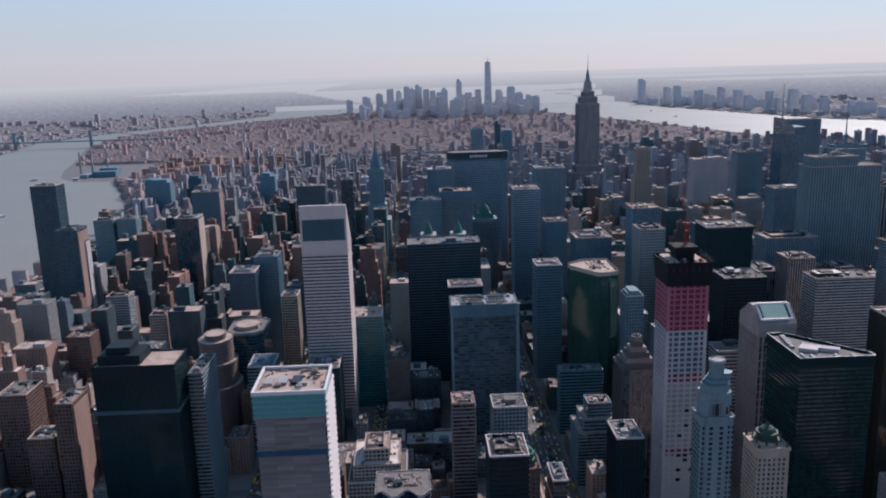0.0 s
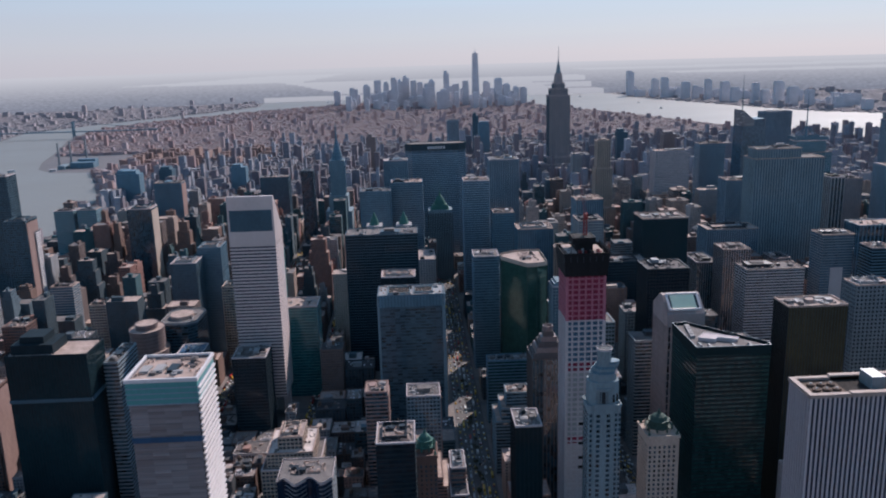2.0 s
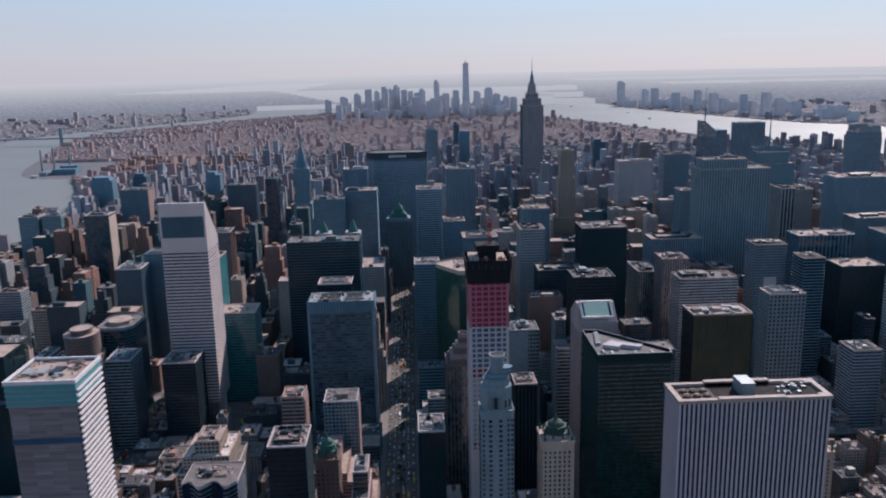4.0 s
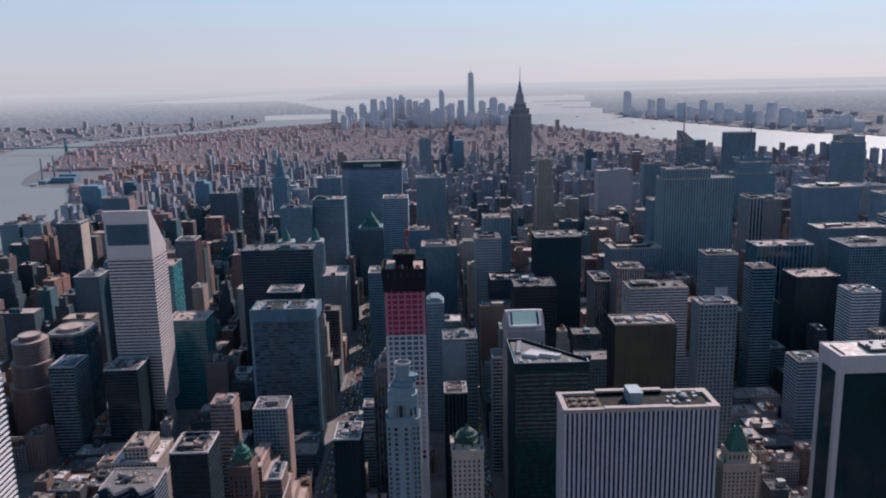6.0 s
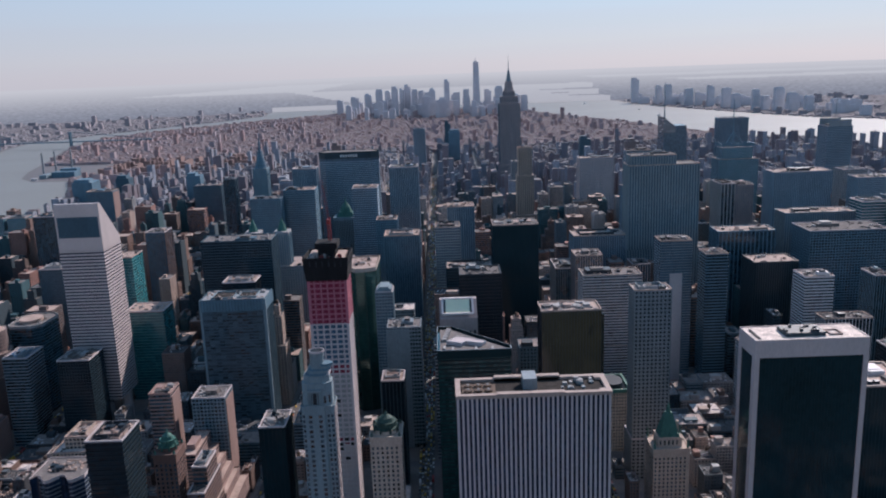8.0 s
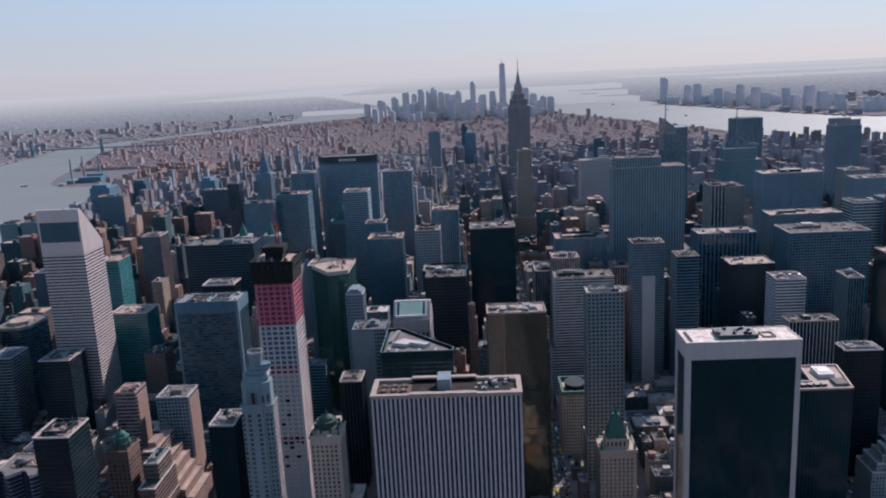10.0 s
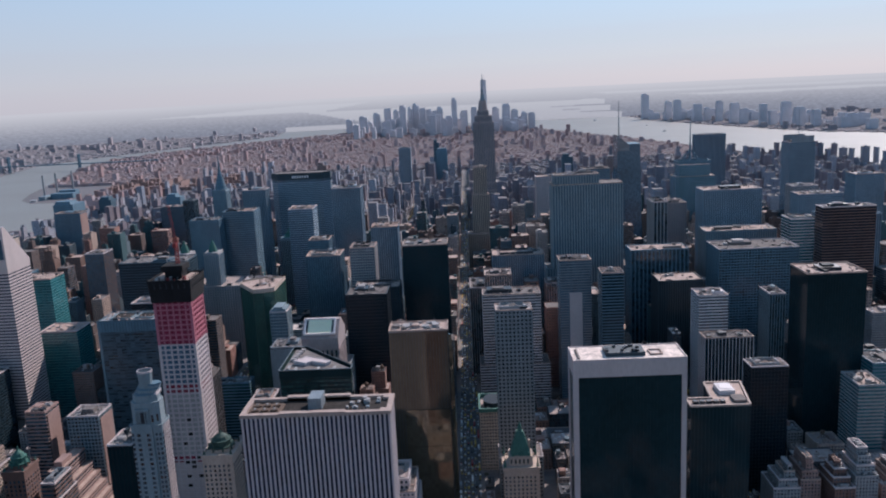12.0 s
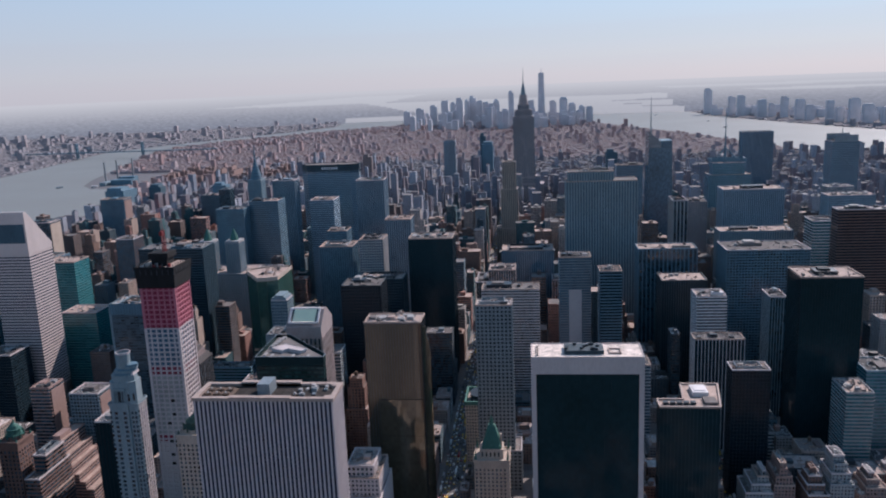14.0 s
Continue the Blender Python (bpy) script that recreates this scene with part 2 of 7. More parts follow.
# haze is put into these tints: pale greyed walls, dull roofs, little contrast
FAR_CITY = hazed_masonry("hazed_masonry", [(0.0, (0.240, 0.206, 0.227)), (0.14, (0.304, 0.300, 0.338)), (0.30, (0.204, 0.181, 0.206)), (0.44, (0.336, 0.347, 0.399)), (0.58, (0.257, 0.220, 0.243)), (0.70, (0.246, 0.269, 0.326)), (0.84, (0.190, 0.198, 0.236)), (0.93, (0.363, 0.381, 0.435))], [(0.0, (0.118, 0.110, 0.116)), (0.28, (0.153, 0.143, 0.145)), (0.52, (0.101, 0.096, 0.104)), (0.74, (0.177, 0.165, 0.170)), (0.93, (0.297, 0.291, 0.302))], 0.9, 0.55)
FAR_LOW = hazed_masonry("hazed_low_masonry", [(0.0, (0.333, 0.237, 0.233)), (0.2, (0.370, 0.296, 0.300)), (0.4, (0.292, 0.214, 0.215)), (0.58, (0.404, 0.337, 0.345)), (0.75, (0.332, 0.282, 0.304)), (0.9, (0.282, 0.253, 0.277))], [(0.0, (0.134, 0.108, 0.111)), (0.3, (0.162, 0.130, 0.131)), (0.6, (0.123, 0.102, 0.107)), (0.86, (0.192, 0.157, 0.160)), (0.965, (0.305, 0.258, 0.261))], 0.9)
FAR_SHORE = hazed_masonry("hazed_shore_masonry", [(0.0, (0.286, 0.272, 0.292)), (0.4, (0.313, 0.286, 0.299)), (0.7, (0.272, 0.258, 0.279))], [(0.0, (0.180, 0.167, 0.173)), (0.4, (0.202, 0.180, 0.188)), (0.8, (0.231, 0.202, 0.206)), (0.97, (0.361, 0.339, 0.339))])
# far towers and flats: haze paled into their wall and roof tints
FAR_TOWER = hazed_masonry("hazed_tower_cladding", [(0.0, (0.476, 0.488, 0.525)), (0.3, (0.549, 0.537, 0.567)), (0.6, (0.439, 0.451, 0.500)), (0.8, (0.573, 0.555, 0.580))], [(0.0, (0.305, 0.305, 0.342)), (0.6, (0.390, 0.378, 0.403))], 0.8)
FAR_FLATS = hazed_masonry("hazed_brick_flats", [(0.0, (0.34, 0.28, 0.29)), (0.4, (0.38, 0.33, 0.34)), (0.7, (0.31, 0.29, 0.32))], [(0.0, (0.24, 0.215, 0.22))], 0.85)
FOLIAGE = by_thing("bare_park_trees", [(0.0, (0.07, 0.075, 0.045)), (0.5, (0.10, 0.085, 0.06)), (0.8, (0.05, 0.065, 0.035))], 0.9, True)


def street_material():
    m, n, l, p = material("city_ground", 0.7)
    finish(n, l, p, (0.115, 0.105, 0.108), 0.08, 0.75, 1.3, (1, 1, 1), 0.0)
    return m


def water_material():
    m, n, l, p = material("river_water", 0.22, 0.0, 0.12)
    p.inputs["Base Color"].default_value = (0.20, 0.205, 0.20, 1)
    geo = n.new("ShaderNodeNewGeometry")
    t1 = n.new("ShaderNodeTexNoise"); t1.inputs["Scale"].default_value = 0.11; t1.inputs["Detail"].default_value = 5
    l.new(geo.outputs["Position"], t1.inputs["Vector"])
    b = n.new("ShaderNodeBump"); b.inputs["Strength"].default_value = 0.35; b.inputs["Distance"].default_value = 1.5
    l.new(t1.outputs[0], b.inputs["Height"]); l.new(b.outputs[0], p.inputs["Normal"])
    t2 = n.new("ShaderNodeTexNoise"); t2.inputs["Scale"].default_value = 0.004; t2.inputs["Detail"].default_value = 4
    l.new(geo.outputs["Position"], t2.inputs["Vector"])
    rr = n.new("ShaderNodeMapRange"); rr.inputs["To Min"].default_value, rr.inputs["To Max"].default_value = 0.45, 0.65
    l.new(t2.outputs[0], rr.inputs["Value"]); l.new(rr.outputs[0], p.inputs["Roughness"])
    return m


GROUND, WATER = street_material(), water_material()
PAVING = plain("pale_paving", (0.19, 0.165, 0.155), 0.8, scale=0.3, stretch=(1, 1, 1))
ROAD = plain("worn_asphalt", (0.095, 0.088, 0.088), 0.65, scale=0.3, low=0.6, high=1.3, stretch=(1, 0.2, 1))
PAINT_WHITE = plain("road_paint", (0.7, 0.7, 0.68), 0.8)
BARK = plain("tree_bark", (0.10, 0.075, 0.055), 0.9)
CAR_TINTS = [(0.0, (0.62, 0.40, 0.05)), (0.3, (0.03, 0.03, 0.035)), (0.42, (0.75, 0.74, 0.72)), (0.74, (0.30, 0.31, 0.33)), (0.9, (0.36, 0.04, 0.04))]
CAR_PAINT = by_thing("car_paint", CAR_TINTS, 0.3)
FAR_CAR_PAINT = by_thing("distant_car_paint", CAR_TINTS, 0.3, True)

# ---- building tools: all sizes below are the city's real metres; U of the scene's units to a metre, so that the harbour lies within sight ----
U = 0.5


class Mesh:
    def __init__(self):
        self.v, self.f = [], []

    def poly(self, pts, z0, z1, cap=True, taper=1.0, base=False):
        """An upright prism over a polygon given counter-clockwise."""
        n, k = len(pts), len(self.v)
        cx, cy = sum(p[0] for p in pts) / n, sum(p[1] for p in pts) / n
        self.v += [(x, y, z0) for x, y in pts] + [(cx + (x - cx) * taper, cy + (y - cy) * taper, z1) for x, y in pts]
        self.f += [(k + i, k + (i + 1) % n, k + n + (i + 1) % n, k + n + i) for i in range(n)]
        if cap:
            self.f.append(tuple(range(k + n, k + 2 * n)))
        if base:
            self.f.append(tuple(reversed(range(k, k + n))))
        return self

    def box(self, x0, x1, y0, y1, z0, z1, base=False, taper=1.0):
        return self.poly([(x0, y0), (x1, y0), (x1, y1), (x0, y1)], z0, z1, True, taper, base)

    def ring(self, x0, x1, y0, y1, z0, z1, w, inner=True):
        """A closed rectangular band, w thick, with its upper and lower lips."""
        k = len(self.v)
        o = [(x0, y0), (x1, y0), (x1, y1), (x0, y1)]
        i_ = [(x0 + w, y0 + w), (x1 - w, y0 + w), (x1 - w, y1 - w), (x0 + w, y1 - w)]
        self.v += [(*p, z0) for p in o] + [(*p, z1) for p in o] + [(*p, z1) for p in i_] + [(*p, z0) for p in i_]
        for a in range(4):
            b = (a + 1) % 4
            self.f += [(k + a, k + b, k + 4 + b, k + 4 + a), (k + 4 + a, k + 4 + b, k + 8 + b, k + 8 + a), (k + 12 + a, k + 12 + b, k + b, k + a)]
            if inner:
                self.f.append((k + 8 + a, k + 8 + b, k + 12 + b, k + 12 + a))
        return self

    def shell(self, pts, z0, z1, w):
        """A band round a polygon, reaching w outwards from its middle."""
        cx, cy = sum(p[0] for p in pts) / len(pts), sum(p[1] for p in pts) / len(pts)
        n, k = len(pts), len(self.v)
        r = max(math.hypot(x - cx, y - cy) for x, y in pts)
        s = 1 + w / r
        out = [(cx + (x - cx) * s, cy + (y - cy) * s) for x, y in pts]
        self.v += [(*p, z0) for p in out] + [(*p, z1) for p in out] + [(*p, z1) for p in pts] + [(*p, z0) for p in pts]
        for a in range(n):
            b = (a + 1) % n
            self.f += [(k + a, k + b, k + n + b, k + n + a), (k + n + a, k + n + b, k + 2 * n + b, k + 2 * n + a), (k + 3 * n + a, k + 3 * n + b, k + b, k + a)]
        return self

    def cone(self, cx, cy, r0, r1, z0, z1, n=12):
        pts = [(cx + r0 * math.cos(2 * math.pi * i / n), cy + r0 * math.sin(2 * math.pi * i / n)) for i in range(n)]
        return self.poly(pts, z0, z1, True, max(r1 / r0, 0.02))

    def bar(self, a, b, w):
        """A square bar from a to b."""
        a, b = Vector(a), Vector(b)
        d = (b - a).normalized()
        s = d.cross(Vector((0, 0, 1)) if abs(d.z) < 0.9 else Vector((1, 0, 0))).normalized() * w / 2
        t = d.cross(s).normalized() * w / 2
        k = len(self.v)
        for p in (a, b):
            self.v += [tuple(p + s + t), tuple(p - s + t), tuple(p - s - t), tuple(p + s - t)]
        self.f += [(k + i, k + (i + 1) % 4, k + 4 + (i + 1) % 4, k + 4 + i) for i in range(4)] + [(k + 3, k + 2, k + 1, k), (k + 4, k + 5, k + 6, k + 7)]
        return self

    def data(self, name, mat, origin=(0, 0, 0)):
        me = bpy.data.meshes.new(name)
        ox, oy, oz = origin
        me.from_pydata([((x - ox) * U, (y - oy) * U, (z - oz) * U) for x, y, z in self.v], [], self.f)
        me.materials.append(mat)
        return me


def thing(name, label, category, x, y, z=0.0, group="", kind=""):
    ob = new(name)
    ob.location = (x * U, y * U, z * U)
    ob.empty_display_size = 1.0
    return tagged(ob, label, category, group, kind)


def base_of(ob):
    p = Vector((0, 0, 0))
    while ob:
        p, ob = p + ob.location, ob.parent
    return p / U


def part(name, mesh, mat, parent, label="", kind=""):
    ob = new(name, mesh.data(name, mat, base_of(parent)))
    ob.parent = parent
    return tagged(ob, label, kind=kind)


def pieces(name, mesh, mat, parent, places):
    """The same piece at many places: objects of their own on one mesh."""
    me = mesh.data(name, mat)
    b = base_of(parent)
    for x, y, z in places:
        ob = new(name, me)
        ob.location = ((x - b.x) * U, (y - b.y) * U, (z - b.z) * U)
        ob.parent = parent


def solid(name, label, category, mesh, mat, origin, group="", kind=""):
    """A thing that is one mesh."""
    ob = new(name, mesh.data(name, mat, origin))
    ob.location = Vector(origin) * U
    return tagged(ob, label, category, group, kind)


# ---- facades ----
def piers_on(mesh, x0, x1, y0, y1, z0, z1, bay, w, d):
    nx, ny = max(1, round((x1 - x0) / bay)), max(1, round((y1 - y0) / bay))
    for i in range(nx + 1):
        c = x0 + (x1 - x0) * i / nx
        a, b = max(x0, c - w / 2), min(x1, c + w / 2)
        mesh.box(a, b, y0 - d, y0 + 0.05, z0, z1)
        mesh.box(a, b, y1 - 0.05, y1 + d, z0, z1)
    for i in range(ny + 1):
        c = y0 + (y1 - y0) * i / ny
        a, b = max(y0, c - w / 2), min(y1, c + w / 2)
        mesh.box(x0 - d, x0 + 0.05, a, b, z0, z1)
        mesh.box(x1 - 0.05, x1 + d, a, b, z0, z1)


def bands_on(mesh, x0, x1, y0, y1, z0, z1, floor, h, d):
    n = max(1, round((z1 - z0) / floor))
    for i in range(n + 1):
        z = z0 + (z1 - z0) * i / n
        mesh.ring(x0 - d, x1 + d, y0 - d, y1 + d, max(z0, z - h / 2), min(z1, z + h / 2), d + 0.1, False)


def clutter(rnd, parent, x0, x1, y0, y1, z, n, mat):
    """Small ducts, vents, pipes and plinths lying about on a roof."""
    m = Mesh()
    for i in range(2 * n):
        w, d, h = rnd.uniform(0.5, 2.6), rnd.uniform(0.5, 2.6), rnd.uniform(0.4, 2.0)
        u = rnd.random()
        if u < 0.25:
            w, d = rnd.choice(((0.5, rnd.uniform(3, 9)), (rnd.uniform(3, 9), 0.5)))
        if x1 - x0 < w + 3 or y1 - y0 < d + 3:
            continue
        x, y = rnd.uniform(x0 + 1.2, x1 - w - 1.2), rnd.uniform(y0 + 1.2, y1 - d - 1.2)
        if u > 0.9:
            m.cone(x + w / 2, y + d / 2, 0.25, 0.15, z, z + rnd.uniform(2.5, 5.5), 5)
        else:
            m.box(x, x + w, y, y + d, z, z + h)
    if m.f:
        part("roof_clutter", m, mat, parent, kind="stuff")


def roof_gear(rnd, parent, x0, x1, y0, y1, z, n, mat=None):
    for i in range(min(n, 4)):
        w, d, h = rnd.uniform(2.5, 7), rnd.uniform(2.5, 7), rnd.uniform(1.2, 3.5)
        if x1 - x0 < w + 5 or y1 - y0 < d + 5:
            continue
        x, y = rnd.uniform(x0 + 2, x1 - w - 2), rnd.uniform(y0 + 2, y1 - d - 2)
        m = Mesh().box(x, x + w, y, y + d, z, z + h)
        if rnd.random() < 0.5:
            m.cone(x + w / 2, y + d / 2, min(w, d) * 0.35, min(w, d) * 0.35, z + h, z + h + 0.6, 8)
        part("roof_machine", m, mat or rnd.choice((TIN, BRONZE, ROOF_DARK)), parent)
    if n:
        clutter(rnd, parent, x0, x1, y0, y1, z, 10 + 2 * n, rnd.choice((TIN, ROOF_PALE, ROOF_DARK)))


def roof_top(rnd, parent, x0, x1, y0, y1, z, wall, roof_mat, gear=4, house=0.5, parapet=1.3, house_mat=None):
    roof = part("roof", Mesh().box(x0 + 0.4, x1 - 0.4, y0 + 0.4, y1 - 0.4, z - 0.5, z), roof_mat, parent)
    part("parapet", Mesh().ring(x0 - 0.3, x1 + 0.3, y0 - 0.3, y1 + 0.3, z - 0.4, z + parapet, 0.9), wall if gear == 0 else rnd.choice((wall, ROOF_PALE, CONCRETE)), parent)
    parent = roof
    if house:
        lx, ly = x1 - x0, y1 - y0
        kind = rnd.choice(("box", "screen", "rows", "pair"))
        if kind in ("box", "pair"):
            w, d = lx * house * rnd.uniform(0.5, 1.0), ly * house * rnd.uniform(0.5, 1.1)
            hx, hy = rnd.uniform(x0 + 3 + w / 2, x1 - 3 - w / 2), rnd.uniform(y0 + 3 + d / 2, y1 - 3 - d / 2)
            m = Mesh().box(hx - w / 2, hx + w / 2, hy - d / 2, hy + d / 2, z, z + rnd.uniform(2.5, 4.5))
            part("penthouse", m, house_mat or rnd.choice((wall, BRONZE, ROOF_DARK)), parent)
            if kind == "pair":
                part("penthouse", Mesh().box(hx - w * 0.3, hx + w * 0.2, hy - d * 0.3, hy + d * 0.3, z + 2.4, z + 6), rnd.choice((wall, TIN, ROOF_DARK)), parent)
        elif kind == "screen":
            part("screen_wall", Mesh().ring(x0 + lx * 0.14, x1 - lx * 0.2, y0 + ly * 0.18, y1 - ly * 0.12, z, z + 3.2, 0.5), rnd.choice((wall, BRONZE, STEEL_GREY)), parent)
            gear += 4
        else:
            for i in range(int(lx / 9)):
                if rnd.random() < 0.8:
                    ax = x0 + 3 + 9 * i
                    part("cooling_tower", Mesh().box(ax, ax + 6, y0 + ly * 0.35, y0 + ly * rnd.uniform(0.55, 0.7), z, z + rnd.uniform(1.5, 3.2)), rnd.choice((TIN, BRONZE, ROOF_DARK, ROOF_PALE)), parent)
    roof_gear(rnd, parent, x0, x1, y0, y1, z, gear)


def tower(name, label, tiers, wall, glass, style="grid", floor=3.9, bay=3.2, band=1.5, pier=0.9, depth=0.45, roof=None, gear=4, house=0.5, split=False, seed=1, category="skyscraper", group="", podium=None):
    """A tower of stacked boxes (x0, x1, y0, y1, top): a glass core behind spandrel bands and piers."""
    rnd = random.Random(seed)
    x0, x1, y0, y1, _ = tiers[0]
    # past 640 m, paler and bluer cladding and glass put haze into the colour
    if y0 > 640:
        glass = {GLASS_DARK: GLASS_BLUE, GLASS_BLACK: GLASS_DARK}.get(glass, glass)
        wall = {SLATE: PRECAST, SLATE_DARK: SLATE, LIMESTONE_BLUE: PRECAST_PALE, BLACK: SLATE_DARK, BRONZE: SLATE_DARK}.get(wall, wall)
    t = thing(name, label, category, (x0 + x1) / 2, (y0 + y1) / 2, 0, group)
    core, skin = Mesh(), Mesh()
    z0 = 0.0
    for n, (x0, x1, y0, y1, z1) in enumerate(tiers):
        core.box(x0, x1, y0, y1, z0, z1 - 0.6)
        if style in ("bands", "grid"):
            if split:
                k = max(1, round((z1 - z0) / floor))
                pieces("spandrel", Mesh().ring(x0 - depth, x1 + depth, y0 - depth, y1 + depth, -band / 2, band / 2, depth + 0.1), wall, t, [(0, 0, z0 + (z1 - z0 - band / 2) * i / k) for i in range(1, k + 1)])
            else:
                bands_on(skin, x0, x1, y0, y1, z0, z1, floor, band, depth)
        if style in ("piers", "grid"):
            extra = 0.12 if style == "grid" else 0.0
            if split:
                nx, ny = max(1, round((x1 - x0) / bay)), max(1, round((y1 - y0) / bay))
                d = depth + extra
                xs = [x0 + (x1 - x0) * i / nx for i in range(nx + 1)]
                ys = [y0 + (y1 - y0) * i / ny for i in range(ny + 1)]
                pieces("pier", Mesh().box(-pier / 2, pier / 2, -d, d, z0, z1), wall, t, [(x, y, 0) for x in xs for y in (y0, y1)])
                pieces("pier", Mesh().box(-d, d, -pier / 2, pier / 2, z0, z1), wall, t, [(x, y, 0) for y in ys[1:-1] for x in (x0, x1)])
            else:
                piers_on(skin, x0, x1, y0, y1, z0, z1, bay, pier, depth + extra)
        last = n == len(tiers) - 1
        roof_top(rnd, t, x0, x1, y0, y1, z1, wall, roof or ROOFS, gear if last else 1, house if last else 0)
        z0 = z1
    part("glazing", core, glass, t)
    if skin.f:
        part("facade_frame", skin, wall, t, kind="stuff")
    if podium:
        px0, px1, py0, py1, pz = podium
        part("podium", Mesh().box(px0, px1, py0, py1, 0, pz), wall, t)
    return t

# ---- ground, rivers, distance ----
EAST_WEST_SHORE = [(-1290, -900), (-1280, 1150), (-1300, 1720), (-1400, 2200), (-1560, 2600), (-1690, 2900), (-1850, 2920), (-1960, 3050), (-2060, 3320), (-2150, 3660), (-2380, 4400), (-2420, 5000), (-2280, 5400), (-1700, 6330), (-900, 7150), (-300, 7560)]
EAST_EAST_SHORE = [(-2100, 9400), (-1900, 8300), (-1800, 7400), (-2050, 6750), (-2650, 5700), (-2900, 5000), (-2800, 4450), (-2680, 3500), (-2380, 2500), (-2180, 1500), (-2060, -900)]
HUDSON_EAST_SHORE = [(200, 7620), (500, 7300), (660, 6700), (800, 6200), (1050, 5400), (1250, 4700), (1480, 3700), (1720, 3000), (2050, 2000), (2050, -900)]
HUDSON_WEST_SHORE = [(3500, -900), (3300, 2000), (2900, 3600), (2540, 4640), (2330, 4860), (2200, 5230), (2030, 5810), (1840, 6600), (1700, 7320), (1690, 7750), (1690, 8300), (1950, 9400)]
FAR = 8800.0     # metres from the walk's middle at which the level sheet passes into the backdrop
MIDDLE = (-165.0, -480.0)


def inside(poly, x, y):
    hit, j = False, len(poly) - 1
    for i in range(len(poly)):
        (xa, ya), (xb, yb) = poly[i], poly[j]
        if (ya > y) != (yb > y) and x < (xb - xa) * (y - ya) / (yb - ya) + xa:
            hit = not hit
        j = i
    return hit


RIVERS = EAST_WEST_SHORE + HUDSON_EAST_SHORE + HUDSON_WEST_SHORE + EAST_EAST_SHORE


def is_river(x, y):
    return inside(RIVERS, x, y)


ground = Mesh()
CELL = 150.0
for gi in range(-67, 68):
    for gj in range(-67, 68):
        gx, gy = MIDDLE[0] + gi * CELL, MIDDLE[1] + gj * CELL
        if math.hypot(gi, gj) * CELL < 9850:
            k = len(ground.v)
            ground.v += [(gx - 75, gy - 75, 0.0), (gx + 75, gy - 75, 0.0), (gx + 75, gy + 75, 0.0), (gx - 75, gy + 75, 0.0)]
            ground.f.append((k, k + 1, k + 2, k + 3))
solid("ground", "grey streets and open ground of the city seen from the air", "ground", ground, GROUND, (0, 0, 0), kind="structure")


def sheet(poly, z):
    """A flat polygon, cut into triangles."""
    bm = bmesh.new()
    bm.faces.new([bm.verts.new((x, y, z)) for x, y in poly])
    bm.normal_update()
    bmesh.ops.triangulate(bm, faces=bm.faces[:])
    bmesh.ops.subdivide_edges(bm, edges=bm.edges[:], cuts=5, use_grid_fill=True)
    bmesh.ops.triangulate(bm, faces=bm.faces[:])
    m = Mesh()
    bm.verts.index_update()
    m.v = [tuple(v.co) for v in bm.verts]
    m.f = [tuple(v.index for v in f_.verts) for f_ in bm.faces]
    for i, f_ in enumerate(m.f):
        a, b, c = (Vector(m.v[k]) for k in f_)
        if (b - a).cross(c - a).z < 0:
            m.f[i] = tuple(reversed(f_))
    bm.free()
    return m


def clipped(poly):
    """Keeps a shore inside the level sheet."""
    out = []
    for x, y in poly:
        d = math.hypot(x - MIDDLE[0], y - MIDDLE[1])
        s = min(1.0, FAR * 1.01 / d)
        out.append((MIDDLE[0] + (x - MIDDLE[0]) * s, MIDDLE[1] + (y - MIDDLE[1]) * s))
    return out


solid("river", "hazy grey rivers joining round the tip of the island", "water", sheet(clipped(RIVERS), 1.0), WATER, (0, 0, 0), kind="structure")


def is_bay(x, y):
    if y < 15800 and -900 - (y - 8800) * 0.30 < x < 1750 + (y - 8800) * 0.16:
        for ix, iy, rx, ry in ((-700, 9500, 500, 450), (1500, 10700, 230, 120), (1750, 9800, 260, 150), (2300, 12200, 900, 350)):
            if ((x - ix) / rx) ** 2 + ((y - iy) / ry) ** 2 < 1:
                return False
        return True
    if y > 15800 and -6200 < x < -2600 and y < 24000 and x > -6200 + (y - 15800) * 0.2:
        return True
    return 14800 < y < 16800 and 4600 < x < 9500 or 19500 < y < 22500 and x > 3800


